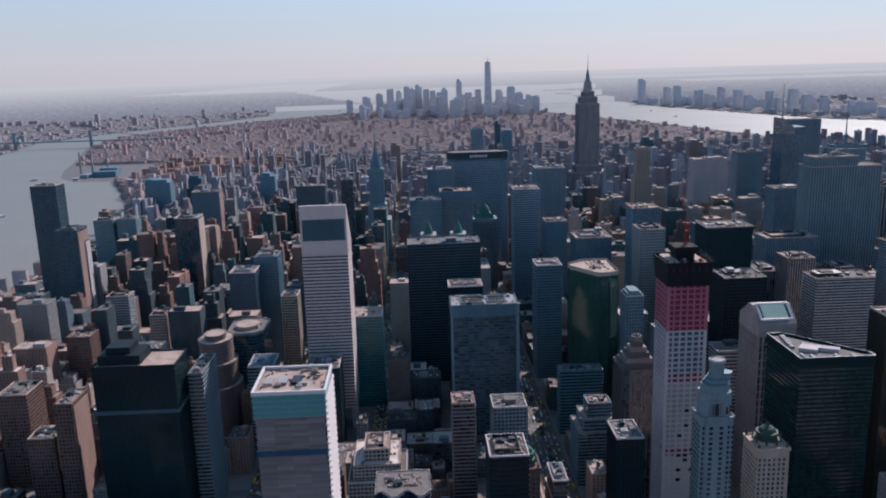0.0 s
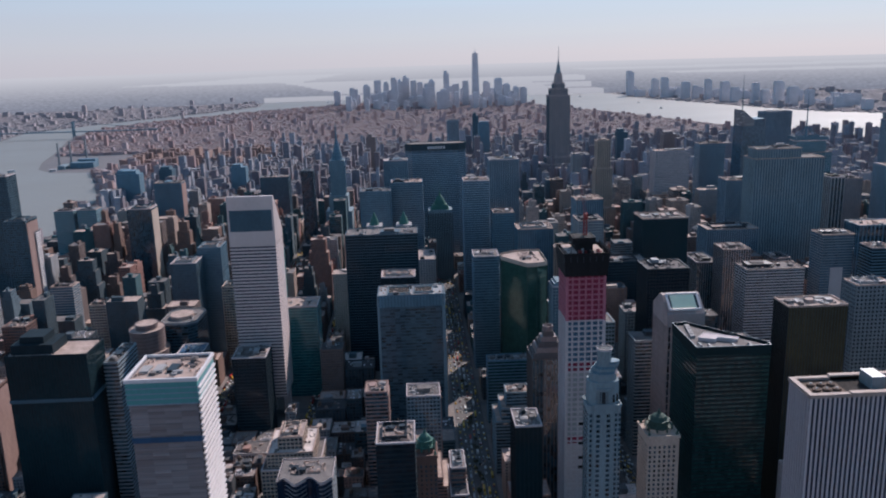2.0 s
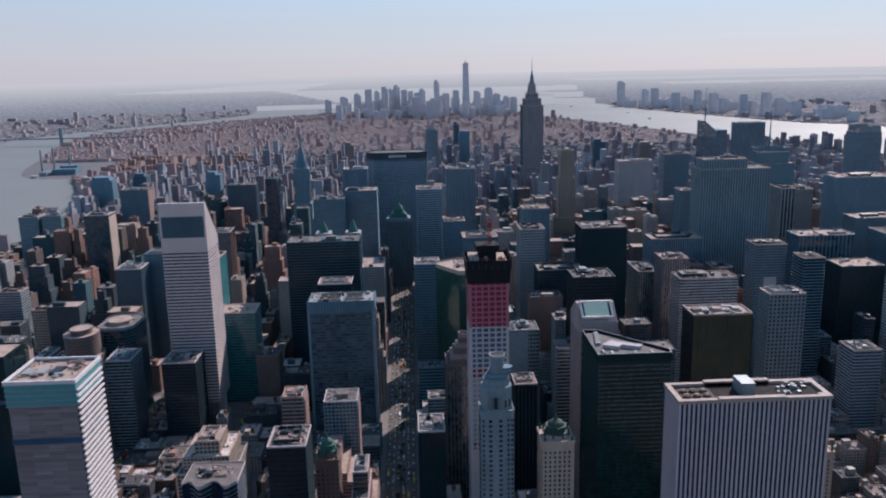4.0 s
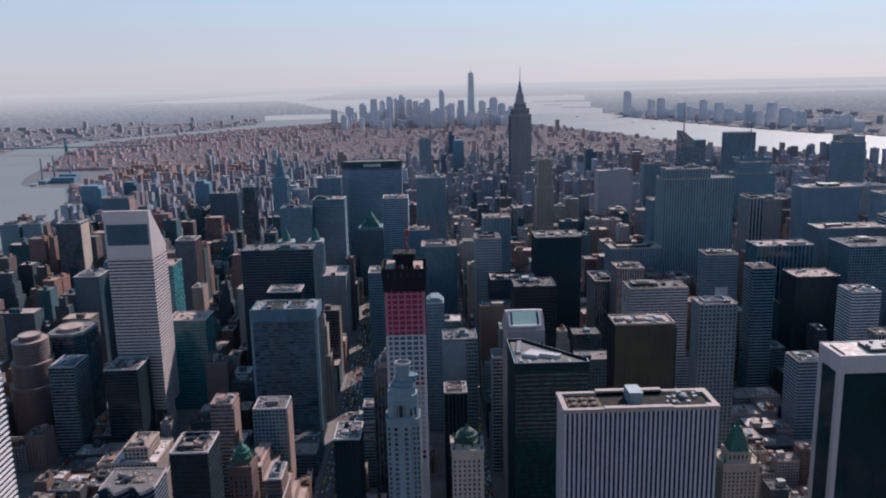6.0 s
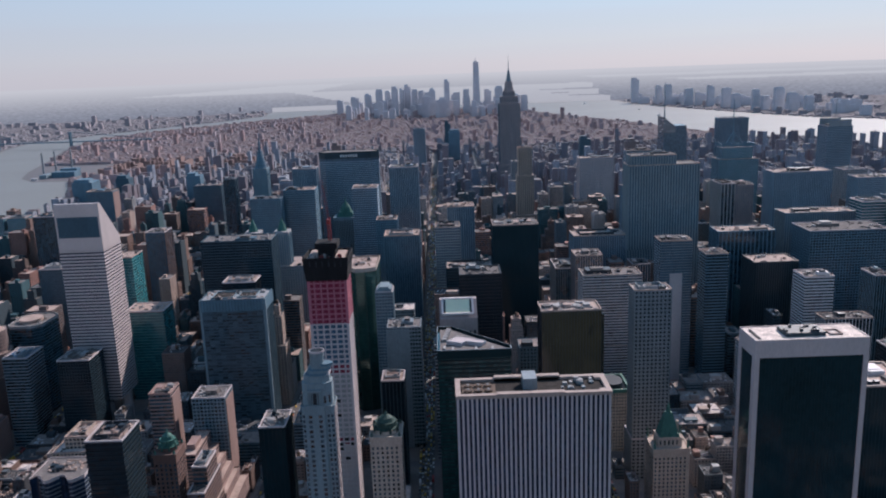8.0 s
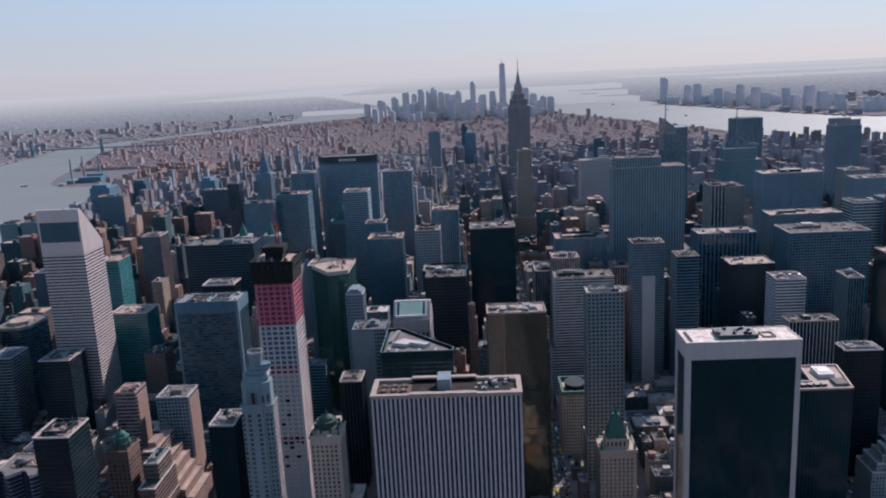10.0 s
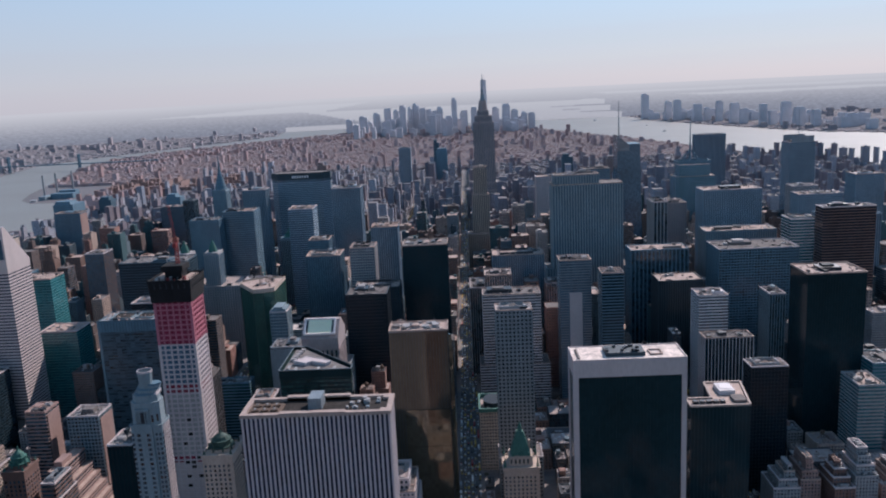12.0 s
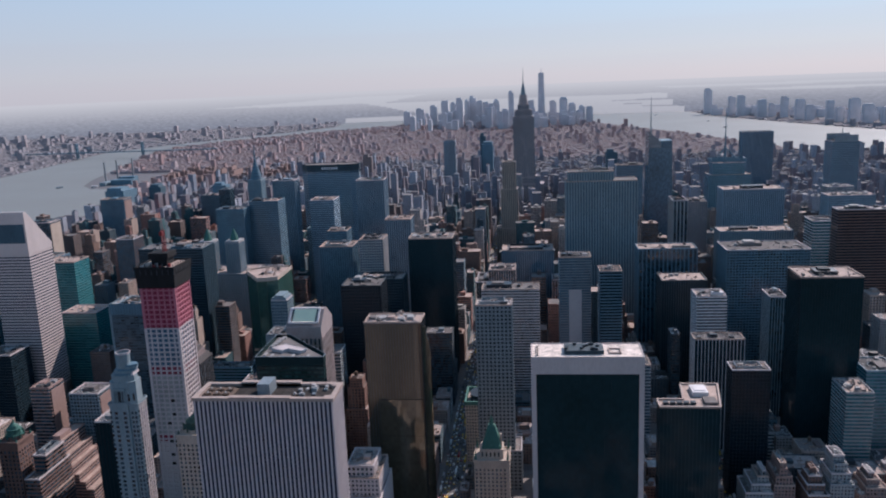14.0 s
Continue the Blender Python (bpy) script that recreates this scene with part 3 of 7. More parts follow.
# emission band: haze that pales towards the horizon is put into its colour
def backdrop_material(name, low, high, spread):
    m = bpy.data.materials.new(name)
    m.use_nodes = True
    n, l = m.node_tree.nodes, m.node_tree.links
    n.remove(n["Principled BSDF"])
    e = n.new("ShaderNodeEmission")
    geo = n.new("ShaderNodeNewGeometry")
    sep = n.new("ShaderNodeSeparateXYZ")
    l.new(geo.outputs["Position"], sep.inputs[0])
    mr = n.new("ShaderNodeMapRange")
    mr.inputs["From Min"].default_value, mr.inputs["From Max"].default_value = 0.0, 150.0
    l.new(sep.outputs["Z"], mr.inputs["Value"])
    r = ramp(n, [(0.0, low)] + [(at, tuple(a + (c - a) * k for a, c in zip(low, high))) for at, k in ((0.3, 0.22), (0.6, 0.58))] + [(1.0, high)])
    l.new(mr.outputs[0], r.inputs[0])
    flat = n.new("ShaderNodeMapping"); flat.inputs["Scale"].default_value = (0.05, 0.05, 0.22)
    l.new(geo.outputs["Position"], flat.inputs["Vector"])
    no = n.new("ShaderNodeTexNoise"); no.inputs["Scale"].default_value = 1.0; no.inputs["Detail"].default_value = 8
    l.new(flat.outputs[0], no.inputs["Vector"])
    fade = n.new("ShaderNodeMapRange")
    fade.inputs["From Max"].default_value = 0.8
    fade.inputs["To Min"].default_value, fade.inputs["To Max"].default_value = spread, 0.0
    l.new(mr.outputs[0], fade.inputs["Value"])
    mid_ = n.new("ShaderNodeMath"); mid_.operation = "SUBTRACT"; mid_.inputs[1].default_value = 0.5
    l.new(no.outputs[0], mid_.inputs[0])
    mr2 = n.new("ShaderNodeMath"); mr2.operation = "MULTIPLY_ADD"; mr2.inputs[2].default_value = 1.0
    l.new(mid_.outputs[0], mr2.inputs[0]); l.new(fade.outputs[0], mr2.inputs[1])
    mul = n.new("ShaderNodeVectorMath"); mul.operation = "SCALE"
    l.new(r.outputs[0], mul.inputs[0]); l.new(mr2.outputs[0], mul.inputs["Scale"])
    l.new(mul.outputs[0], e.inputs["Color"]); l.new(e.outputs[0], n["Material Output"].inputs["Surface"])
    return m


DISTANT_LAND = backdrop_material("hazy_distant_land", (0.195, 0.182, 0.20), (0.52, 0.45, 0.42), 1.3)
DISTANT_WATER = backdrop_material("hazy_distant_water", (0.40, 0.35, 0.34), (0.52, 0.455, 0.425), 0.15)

# the far country beyond the level sheet: a shallow rising band, at which the harbour and the hills lie in their true directions
land, bay = Mesh(), Mesh()
RINGS, STEPS = 46, 260
EYE_HEIGHT = 422.0
A0, A1 = radians(38), radians(142)
grid_points = {}
for j in range(RINGS + 1):
    s = j / RINGS
    dist = FAR / (1 - s * (1 - FAR / 40000.0))
    r = FAR + (9930 - FAR) * s
    z = EYE_HEIGHT * (1 - r / dist) - (0 if s else 0.6)
    for i in range(STEPS + 1):
        a = A0 + (A1 - A0) * i / STEPS
        grid_points[i, j] = ((MIDDLE[0] + r * math.cos(a), MIDDLE[1] + r * math.sin(a), z), (MIDDLE[0] + dist * math.cos(a), MIDDLE[1] + dist * math.sin(a)))
for j in range(RINGS):
    for i in range(STEPS):
        q = [grid_points[k] for k in ((i, j), (i, j + 1), (i + 1, j + 1), (i + 1, j))]
        x, y = sum(p[1][0] for p in q) / 4, sum(p[1][1] for p in q) / 4
        m = bay if is_bay(x, y) or (y < 9600 and is_river(x, y)) else land
        k = len(m.v)
        m.v += [p[0] for p in q]
        m.f.append((k + 3, k + 2, k + 1, k))
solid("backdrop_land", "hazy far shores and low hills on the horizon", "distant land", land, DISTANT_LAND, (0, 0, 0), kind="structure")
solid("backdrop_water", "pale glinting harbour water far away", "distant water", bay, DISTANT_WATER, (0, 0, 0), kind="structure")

# the wooded park and the uptown blocks behind the walk, unseen, added to darken reflections
PARK = plain("park_canopy", (0.055, 0.062, 0.038), 0.95, scale=0.12, low=0.5, high=1.6, stretch=(1, 1, 1), spec=0.1)
rp = random.Random(17)
canopy, uptown = Mesh(), Mesh()
NX, NY = 56, 150
for j in range(NY + 1):
    for i in range(NX + 1):
        canopy.v.append((18 + 824 * i / NX + rp.uniform(-4, 4), -18 - 3600 * j / NY + rp.uniform(-6, 6), rp.choice((1.0, 6.0, 9.0, 12.0)) if 0 < i < NX and 0 < j < NY else 0.6))
for j in range(NY):
    for i in range(NX):
        k = j * (NX + 1) + i
        canopy.f.append((k + NX + 1, k + NX + 2, k + 1, k))
solid("park_trees", "dark treetops of the large unseen park", "trees", canopy, PARK, (0, 0, 0), kind="stuff")
for bx0, bx1 in ((-1225, -1082), (-1052, -853), (-823, -637), (-607, -478), (-456, -332), (-290, -167), (-143, -15), (875, 1120), (1150, 1395)):
    for n_ in range(60, 90):
        y1_ = (59 - n_) * 80.5 + 71
        if rp.random() < 0.05:
            continue
        xx = bx0
        while xx < bx1 - 8:
            w = rp.uniform(18, 45)
            uptown.box(xx, min(bx1, xx + w) - 1, y1_ - 62, y1_, 0, 16 + 34 * rp.random() + (50 * rp.random() if rp.random() < 0.15 else 0))
            xx += w
solid("uptown_blocks", "unseen brick apartment blocks added uptown beside the park", "city blocks", uptown, BROWN_BRICK, (0, 0, 0), kind="stuff")

# ---- landmark towers ----
HEROES = []


def hero(*args, **kw):
    for t in args[2]:
        HEROES.append((t[0] - 5, t[1] + 5, t[2] - 5, t[3] + 5))
    return tower(*args, **kw)


def claim(x0, x1, y0, y1):
    HEROES.append((x0 - 5, x1 + 5, y0 - 5, y1 + 5))


# white marble office tower with full-height piers and a sunken roof yard
gm = hero("office_tower", "white marble office tower with close vertical piers and dark glass", [(-123, -25, 4, 32, 210)], MARBLE, GLASS_NAVY, "piers", bay=3.05, pier=1.4, depth=0.7, roof=ROOF_TAR, gear=0, house=0, split=True, seed=3)
rim = part("rim", Mesh().ring(-124.4, -23.6, 2.6, 33.4, 209.6, 212.0, 3.4), MARBLE_TAN, gm, "tan stone coping round a sunken yard")
part("raised_rim", Mesh().box(-98, -54, 2.1, 6.2, 209.8, 212.8), MARBLE_TAN, rim)
part("raised_rim", Mesh().box(-98, -54, 30, 34, 209.8, 213.2), MARBLE_TAN, rim)
part("corner_fillet", Mesh().box(-31, -26.8, 5.8, 9, 209.8, 211.9), MARBLE_TAN, rim)
part("corner_fillet", Mesh().box(-31, -26.8, 27, 30.2, 209.8, 211.9), MARBLE_TAN, rim)
for i in range(6):
    fan = part("cooling_fan", Mesh().cone(-116 + 6.6 * (i % 3), 11.5 + 8 * (i // 3), 2.6, 2.6, 210, 212.6, 14), TANK_WOOD, gm)
    part("fan_hub", Mesh().cone(-116 + 6.6 * (i % 3), 11.5 + 8 * (i // 3), 0.8, 0.8, 212.6, 213.2, 8), TIN, fan)
part("fan_deck", Mesh().box(-120, -98, 7, 24, 210, 211), TANK_WOOD, gm)
part("roof_cabin", Mesh().box(-80, -71, 12, 27, 210, 218.5), STEEL_GREY, gm)
rg = random.Random(33)
for i in range(14):
    px, py = rg.uniform(-58, -32), rg.uniform(8, 26)
    part("roof_machine", Mesh().box(px, px + rg.uniform(1.5, 4), py, py + rg.uniform(1.5, 4), 210, 210 + rg.uniform(1, 3)), TIN if i % 3 else STEEL_GREY, gm)

# dark glass slab in a white travertine surround
claim(110, 199, 112, 146)
sol = thing("office_tower", "black glass slab tower framed in white travertine", "skyscraper", 154, 129)
part("glazing", Mesh().box(113.6, 195.4, 112.8, 144, 0, 188.5), GLASS_EBONY, sol)
part("side_frame", Mesh().box(110, 114, 111.5, 117, 0, 202), TRAVERTINE, sol)
part("side_frame", Mesh().box(195, 199, 111.5, 117, 0, 202), TRAVERTINE, sol)
part("side_frame", Mesh().box(110, 114, 140, 146, 0, 202), TRAVERTINE, sol)
part("side_frame", Mesh().box(195, 199, 140, 146, 0, 202), TRAVERTINE, sol)
part("side_glazing", Mesh().box(110.6, 114, 117, 140, 0, 188.5), GLASS_EBONY, sol)
part("side_glazing", Mesh().box(195, 198.4, 117, 140, 0, 188.5), GLASS_EBONY, sol)
part("top_frame", Mesh().box(114, 195, 111.5, 146, 188.4, 201.9), TRAVERTINE, sol)
part("top_side", Mesh().box(110, 114, 117, 140, 188.4, 201.9), TRAVERTINE, sol)
part("top_side", Mesh().box(195, 199, 117, 140, 188.4, 201.9), TRAVERTINE, sol)
part("roof", Mesh().box(111, 198, 112.5, 145, 202, 202.3), ROOF_WHITE, sol)
part("parapet", Mesh().ring(110, 199, 111.5, 146, 202, 203, 0.7), TRAVERTINE, sol)
m = Mesh()
for i in range(31):
    m.box(114 + 81 * i / 30 - 0.07, 114 + 81 * i / 30 + 0.07, 112.6, 112.85, 0, 188.4)
part("mullion_grid", m, EBONY, sol, kind="stuff")
part("penthouse", Mesh().box(137, 168, 119, 138, 202, 205.5), BLACK, sol)
rg = random.Random(5)
for i in range(12):
    px, py = rg.uniform(138, 165), rg.uniform(120, 135)
    part("roof_machine", Mesh().cone(px, py, 1.5, 1.4, 205.5, 207.2, 10), BRONZE, sol)
part("roof_curb", Mesh().ring(172, 182, 120, 132, 202.3, 203.6, 0.8), ROOF_PALE, sol)
part("roof_curb", Mesh().ring(114, 116, 116, 138, 202.3, 203.2, 0.5), ROOF_DARK, sol)

# glass tower with a pale striped crown and bright banded west side
blo = hero("glass_tower", "pale glass tower with teal crown bands and white striped side", [(-552, -509, 20, 62, 232)], GLASS_GREY, GLASS_GREY, "bands", floor=4.1, band=0.35, depth=0.25, roof=ROOF_PALE, gear=5, house=0.35, split=True, seed=4)
crown = part("crown", Mesh().ring(-552.8, -508.2, 19.2, 62.8, 217, 233, 1.0), TEAL_PANEL, blo)
pieces("crown_band", Mesh().ring(-553.1, -507.9, 18.9, 63.1, 0, 0.7, 0.5), PRECAST, crown, [(0, 0, 217 + 3.6 * i) for i in range(4)])
part("crown_rim", Mesh().ring(-553.4, -507.6, 18.6, 63.4, 232, 234.5, 1.4), WHITE_PANEL, crown)
part("side_glazing", Mesh().box(-508.9, -508.3, 20.5, 61.5, 0, 216), GLASS_BLACK, blo)
pieces("side_fin", Mesh().box(-508.6, -506.8, 20, 62, 0, 1.05), WHITE_PANEL, blo, [(0, 0, 5 + 4.1 * i) for i in range(55)])
part("blue_belt", Mesh().ring(-552.8, -508.2, 19.4, 62.6, 191, 194.5, 0.8), BLUE_PANEL, blo)

# black slab with a lower wing
blk = hero("black_office_tower", "black glass office slab with a pale belt", [(-746, -672, 250, 292, 169)], EBONY, GLASS_EBONY, "piers", bay=3.0, band=1.3, pier=0.4, depth=0.2, roof=ROOF_PALE, gear=0, house=0, seed=5)
part("belt", Mesh().ring(-746.8, -671.2, 249.2, 292.8, 124, 127.5, 1.0), SLATE_DARK, blk)
solid("roof_house", "black boxy machine house on a flat tower roof", "roof house", Mesh().box(-742, -704, 256, 288, 169, 178).box(-736, -714, 262, 286, 178, 184), EBONY, (-720, 273, 169))

# stacked oval tower
claim(-710, -668, 440, 486)
lip = thing("oval_tower", "red-brown granite tower of three stepped ovals", "skyscraper", -689, 463)


def oval(cx, cy, rx, ry, n=40):
    return [(cx + rx * math.cos(2 * math.pi * i / n), cy + ry * math.sin(2 * math.pi * i / n)) for i in range(n)]


for rx, ry, z0, z1 in ((27, 31, 0, 68), (23, 27, 68, 96), (19, 23, 96, 122), (12, 14, 122, 128)):
    part("oval_drum", Mesh().poly(oval(-689, 465, rx, ry), z0, z1), LIP_GLASS, lip)
    part("cornice", Mesh().shell(oval(-689, 465, rx, ry), z1 - 1.5, z1 + 1.0, 0.9), LIP_RED, lip)
    part("drum_roof", Mesh().poly(oval(-689, 465, rx * 0.98, ry * 0.98), z1, z1 + 0.4), ROOF_PALE, lip)
    k = int((z1 - z0) / 3.9)
    pieces("granite_band", Mesh().shell(oval(0, 0, rx, ry), 0, 2.2, 0.5), LIP_RED, lip, [(-689, 465, z0 + (z1 - z0) * i / k) for i in range(k)])

# aluminium tower with a slanted crown, on stilts
claim(-579, -527, 446, 498)
cit = thing("slant_roof_tower", "pale aluminium tower with ribbon windows and a slanted crown", "skyscraper", -553, 472)
X0, X1, Y0, Y1 = -579, -527, 446, 498
part("glazing", Mesh().box(X0 + 0.6, X1 - 0.6, Y0 + 0.6, Y1 - 0.6, 36, 222), GLASS_NAVY, cit)
pieces("spandrel", Mesh().ring(X0, X1, Y0, Y1, 0, 2.2, 0.9), ALUMINIUM, cit, [(0, 0, 36 + 3.92 * i) for i in range(48)])
m = Mesh()
m.v += [(X0, Y0, 222), (X1, Y0, 222), (X1, Y1, 222), (X0, Y1, 222), (X0, Y0, 278), (X1, Y0, 278), (X1, Y0 + 5, 278), (X0, Y0 + 5, 278), (X1, Y1, 230), (X0, Y1, 230)]
m.f += [(0, 1, 5, 4), (1, 2, 8, 6, 5), (2, 3, 9, 8), (3, 0, 4, 7, 9), (4, 5, 6, 7), (7, 6, 8, 9)]
part("slanted_crown", m, ALUMINIUM, cit)
part("louvre_panel", Mesh().box(X0 + 2.2, X1 - 2.2, Y0 - 0.25, Y0 + 0.05, 238, 262.5), SLATE_DARK, cit)
for sx in (X0, X1 - 8):
    part("stilt", Mesh().box(sx, sx + 8, 468, 476, 0, 36), ALUMINIUM, cit)
part("stilt", Mesh().box(-557, -549, Y0, Y0 + 8, 0, 36), ALUMINIUM, cit)
part("stilt", Mesh().box(-557, -549, Y1 - 8, Y1, 0, 36), ALUMINIUM, cit)

# slender concrete tower under construction
claim(-247, -212, 176, 216)
con = thing("tower_under_construction", "slender white concrete grid tower under construction with red netting", "skyscraper", -228.5, 196)
X0, X1, Y0, Y1 = -245, -212, 180, 213
part("core", Mesh().box(X0 + 1.2, X1 - 1.2, Y0 + 1.2, Y1 - 1.2, 0, 100), TRAVERTINE, con)
part("core", Mesh().box(X0 + 1.3, X1 - 1.3, Y0 + 1.3, Y1 - 1.3, 100, 162), LIMESTONE, con)
part("red_belt", Mesh().box(X0 + 1.0, X1 - 1.0, Y0 + 1.0, Y1 - 1.0, 162, 169.5), NET_RED, con, "red safety netting")
part("blue_wrap", Mesh().box(X0 + 1.0, X1 - 1.0, Y0 + 1.0, Y1 - 1.0, 169.5, 206.5), NET_BLUE, con)
part("red_wrap", Mesh().box(X0 + 0.9, X1 - 0.9, Y0 + 0.9, Y1 - 0.9, 206.5, 247.5), NET_RED, con, "red safety netting behind the concrete grid")
part("red_strip", Mesh().ring(X0 + 0.9, X1 - 0.9, Y0 + 0.9, Y1 - 0.9, 95, 101, 0.5), NET_RED, con)
BAYS = [X0 + (X1 - X0) * i / 6 for i in range(7)]
pieces("floor_beam", Mesh().ring(X0, X1, Y0, Y1, -0.62, 0.62, 1.0), CONCRETE, con, [(0, 0, 6.4 + 4.55 * i) for i in range(45)])
pieces("netted_beam", Mesh().ring(X0, X1, Y0, Y1, -0.62, 0.62, 1.0), RED_GRID, con, [(0, 0, 6.4 + 4.55 * i) for i in range(45, 54)])
pieces("column", Mesh().box(-0.66, 0.66, -0.45, 0.45, 0, 207), CONCRETE, con, [(x, y, 0) for x in BAYS[1:-1] for y in (Y0 + 0.58, Y1 - 0.58)])
pieces("netted_column", Mesh().box(-0.66, 0.66, -0.45, 0.45, 0, 40), RED_GRID, con, [(x, y, 207) for x in BAYS[1:-1] for y in (Y0 + 0.58, Y1 - 0.58)])
pieces("column", Mesh().box(-0.45, 0.45, -0.66, 0.66, 0, 207), CONCRETE, con, [(x, Y0 + (Y1 - Y0) * i / 6, 0) for i in range(1, 6) for x in (X0 + 0.58, X1 - 0.58)])
pieces("netted_column", Mesh().box(-0.45, 0.45, -0.66, 0.66, 0, 40), RED_GRID, con, [(x, Y0 + (Y1 - Y0) * i / 6, 207) for i in range(1, 6) for x in (X0 + 0.58, X1 - 0.58)])
pieces("column", Mesh().box(-1.2, 1.2, -0.95, 0.95, 0, 207), CONCRETE, con, [(x, y, 0) for x in (X0 + 0.85, X1 - 0.85) for y in (Y0 + 0.85, Y1 - 0.85)])
pieces("netted_column", Mesh().box(-1.2, 1.2, -0.95, 0.95, 0, 40), RED_GRID, con, [(x, y, 207) for x in (X0 + 0.85, X1 - 0.85) for y in (Y0 + 0.85, Y1 - 0.85)])
rg = random.Random(61)
for i in range(13):
    k, z = rg.randrange(6), 6.4 + 4.55 * rg.randrange(14, 30)
    xa = BAYS[k] + 0.6
    part("bare_opening", Mesh().box(xa, xa + 4.3, Y0 + 0.75, Y0 + 1.3, z + 0.6, z + 3.9, True), NET_BLACK, con)
m = Mesh()
k = 0
for (xa, ya), (xb, yb) in zip([(X0 - 1, Y0 - 1), (X1 + 1, Y0 - 1), (X1 + 1, Y1 + 1), (X0 - 1, Y1 + 1)], [(X1 + 1, Y0 - 1), (X1 + 1, Y1 + 1), (X0 - 1, Y1 + 1), (X0 - 1, Y0 - 1)]):
    q = [(xa, ya, 245.5), (xb, yb, 245.5)] + [(-228.5 + (x + 228.5) * 1.10, 196.5 + (y - 196.5) * 1.10, 265.5) for x, y in ((xb, yb), (xa, ya))]
    k = len(m.v)
    m.v += q + [(-228.5 + (x + 228.5) * 0.97, 196.5 + (y - 196.5) * 0.97, z) for x, y, z in q]
    m.f += [(k, k + 1, k + 2, k + 3), (k + 7, k + 6, k + 5, k + 4), (k + 3, k + 2, k + 6, k + 7), (k, k + 4, k + 5, k + 1)]
part("form_netting", m, NET_BLACK, con, "black netting that flares round the top storeys")
part("inner_deck", Mesh().box(X0, X1, Y0, Y1, 246.5, 262), NET_BLACK, con)
part("deck_timber", Mesh().box(X0 + 1, X0 + 9, Y0 + 1, Y1 - 1, 262, 265.5).box(X1 - 9, X1 - 1, Y0 + 1, Y1 - 1, 262, 264.5), ROOF_PALE, con, "stacked timber forms")
pieces("form_post", Mesh().box(-0.35, 0.35, -0.35, 0.35, 258, 268.5), BRONZE, con, [(X0 - 2 + 37 * i / 7, Y0 - 2.2, 0) for i in range(8)] + [(X1 + 2.2, Y0 - 2 + 37 * i / 7, 0) for i in range(1, 8)])
rg = random.Random(62)
for i in range(10):
    px_, py_ = rg.uniform(X0 + 2, X1 - 5), rg.uniform(Y0 + 2, Y0 + 12)
    part("form_panel", Mesh().box(px_, px_ + rg.uniform(1.5, 4), py_, py_ + rg.uniform(1, 3), 262, 264 + rg.uniform(0.5, 3)), rg.choice((ROOF_PALE, TIN, CRANE_RED, NET_BLACK)), con)
part("lift_core", Mesh().box(-236, -221, 190, 205, 264, 276), NET_BLACK, con)
part("working_platform", Mesh().ring(-238, -219, 188, 207, 271, 276, 1.5), NET_BLACK, con)

crane = thing("tower_crane", "red tower crane on the top of a rising tower", "crane", -226, 198, 276)
m = Mesh()
for dx in (-1.2, 1.2):
    for dy in (-1.2, 1.2):
        m.bar((-226 + dx, 198 + dy, 276), (-226 + dx, 198 + dy, 296), 0.5)
for i in range(8):
    z = 276 + 2.5 * i
    m.bar((-227.2, 196.8, z), (-224.8, 196.8, z + 2.5), 0.35)
    m.bar((-224.8, 199.2, z), (-227.2, 199.2, z + 2.5), 0.35)
part("mast", m, CRANE_RED, crane)
m = Mesh()
for off in ((0.9, 0), (-0.9, 0), (0, 1.5)):
    m.bar((-226 + off[0], 198 + off[1], 294), (-231 + off[0], 203 + off[1], 328), 0.2)
part("jib", m, CRANE_RED, crane)
part("cab", Mesh().box(-227.6, -224.6, 194, 197, 291, 295), CRANE_RED, crane)

# prism with a triangular roof
claim(-137, -75, 168, 232)
ibm = thing("office_tower", "dark green granite and glass prism with a wedge-shaped roof", "skyscraper", -105, 195)
WEDGE = [(-137, 168), (-75, 168), (-75, 176), (-124, 232), (-137, 232)]
part("glazing", Mesh().poly(WEDGE, 0, 181), GLASS_GREEN, ibm)
pieces("granite_band", Mesh().shell([(x + 105, y - 195) for x, y in WEDGE], 0, 1.5, 0.4), GREEN_METAL, ibm, [(-105, 195, 4 + 3.95 * i) for i in range(44)])
part("roof_edge", Mesh().shell(WEDGE, 176, 183.5, 0.8), GREEN_METAL, ibm)
part("roof", Mesh().poly([(-135, 170), (-77, 170), (-77, 175), (-125, 230), (-135, 230)], 181, 181.6), ROOF_DARK, ibm)
part("roof_deck", Mesh().poly([(-129, 189), (-116, 182.5), (-112.5, 187.5), (-99, 181), (-95, 186.5), (-119, 201)], 181.6, 184.6), CONCRETE, ibm, "pale L-shaped roof deck")
part("deck_edge", Mesh().shell([(-129, 189), (-116, 182.5), (-112.5, 187.5), (-99, 181), (-95, 186.5), (-119, 201)], 184.2, 185.0, 0.5), WHITE_PANEL, ibm)
part("coping", Mesh().shell(WEDGE, 183.4, 184.0, 1.0), STEEL_GREY, ibm)
pieces("roof_duct", Mesh().box(-1.0, 1.0, -4, 4, 181.6, 183.2), TIN, ibm, [(-131, 178, 0), (-124, 174, 0), (-104, 173, 0), (-90, 173, 0), (-128, 212, 0)])
for i in range(5):
    part("roof_machine", Mesh().box(-133 + i * 1.0, -129 + i * 1.0, 196 + 6.5 * i, 200 + 6.5 * i, 181.6, 184), TIN, ibm)

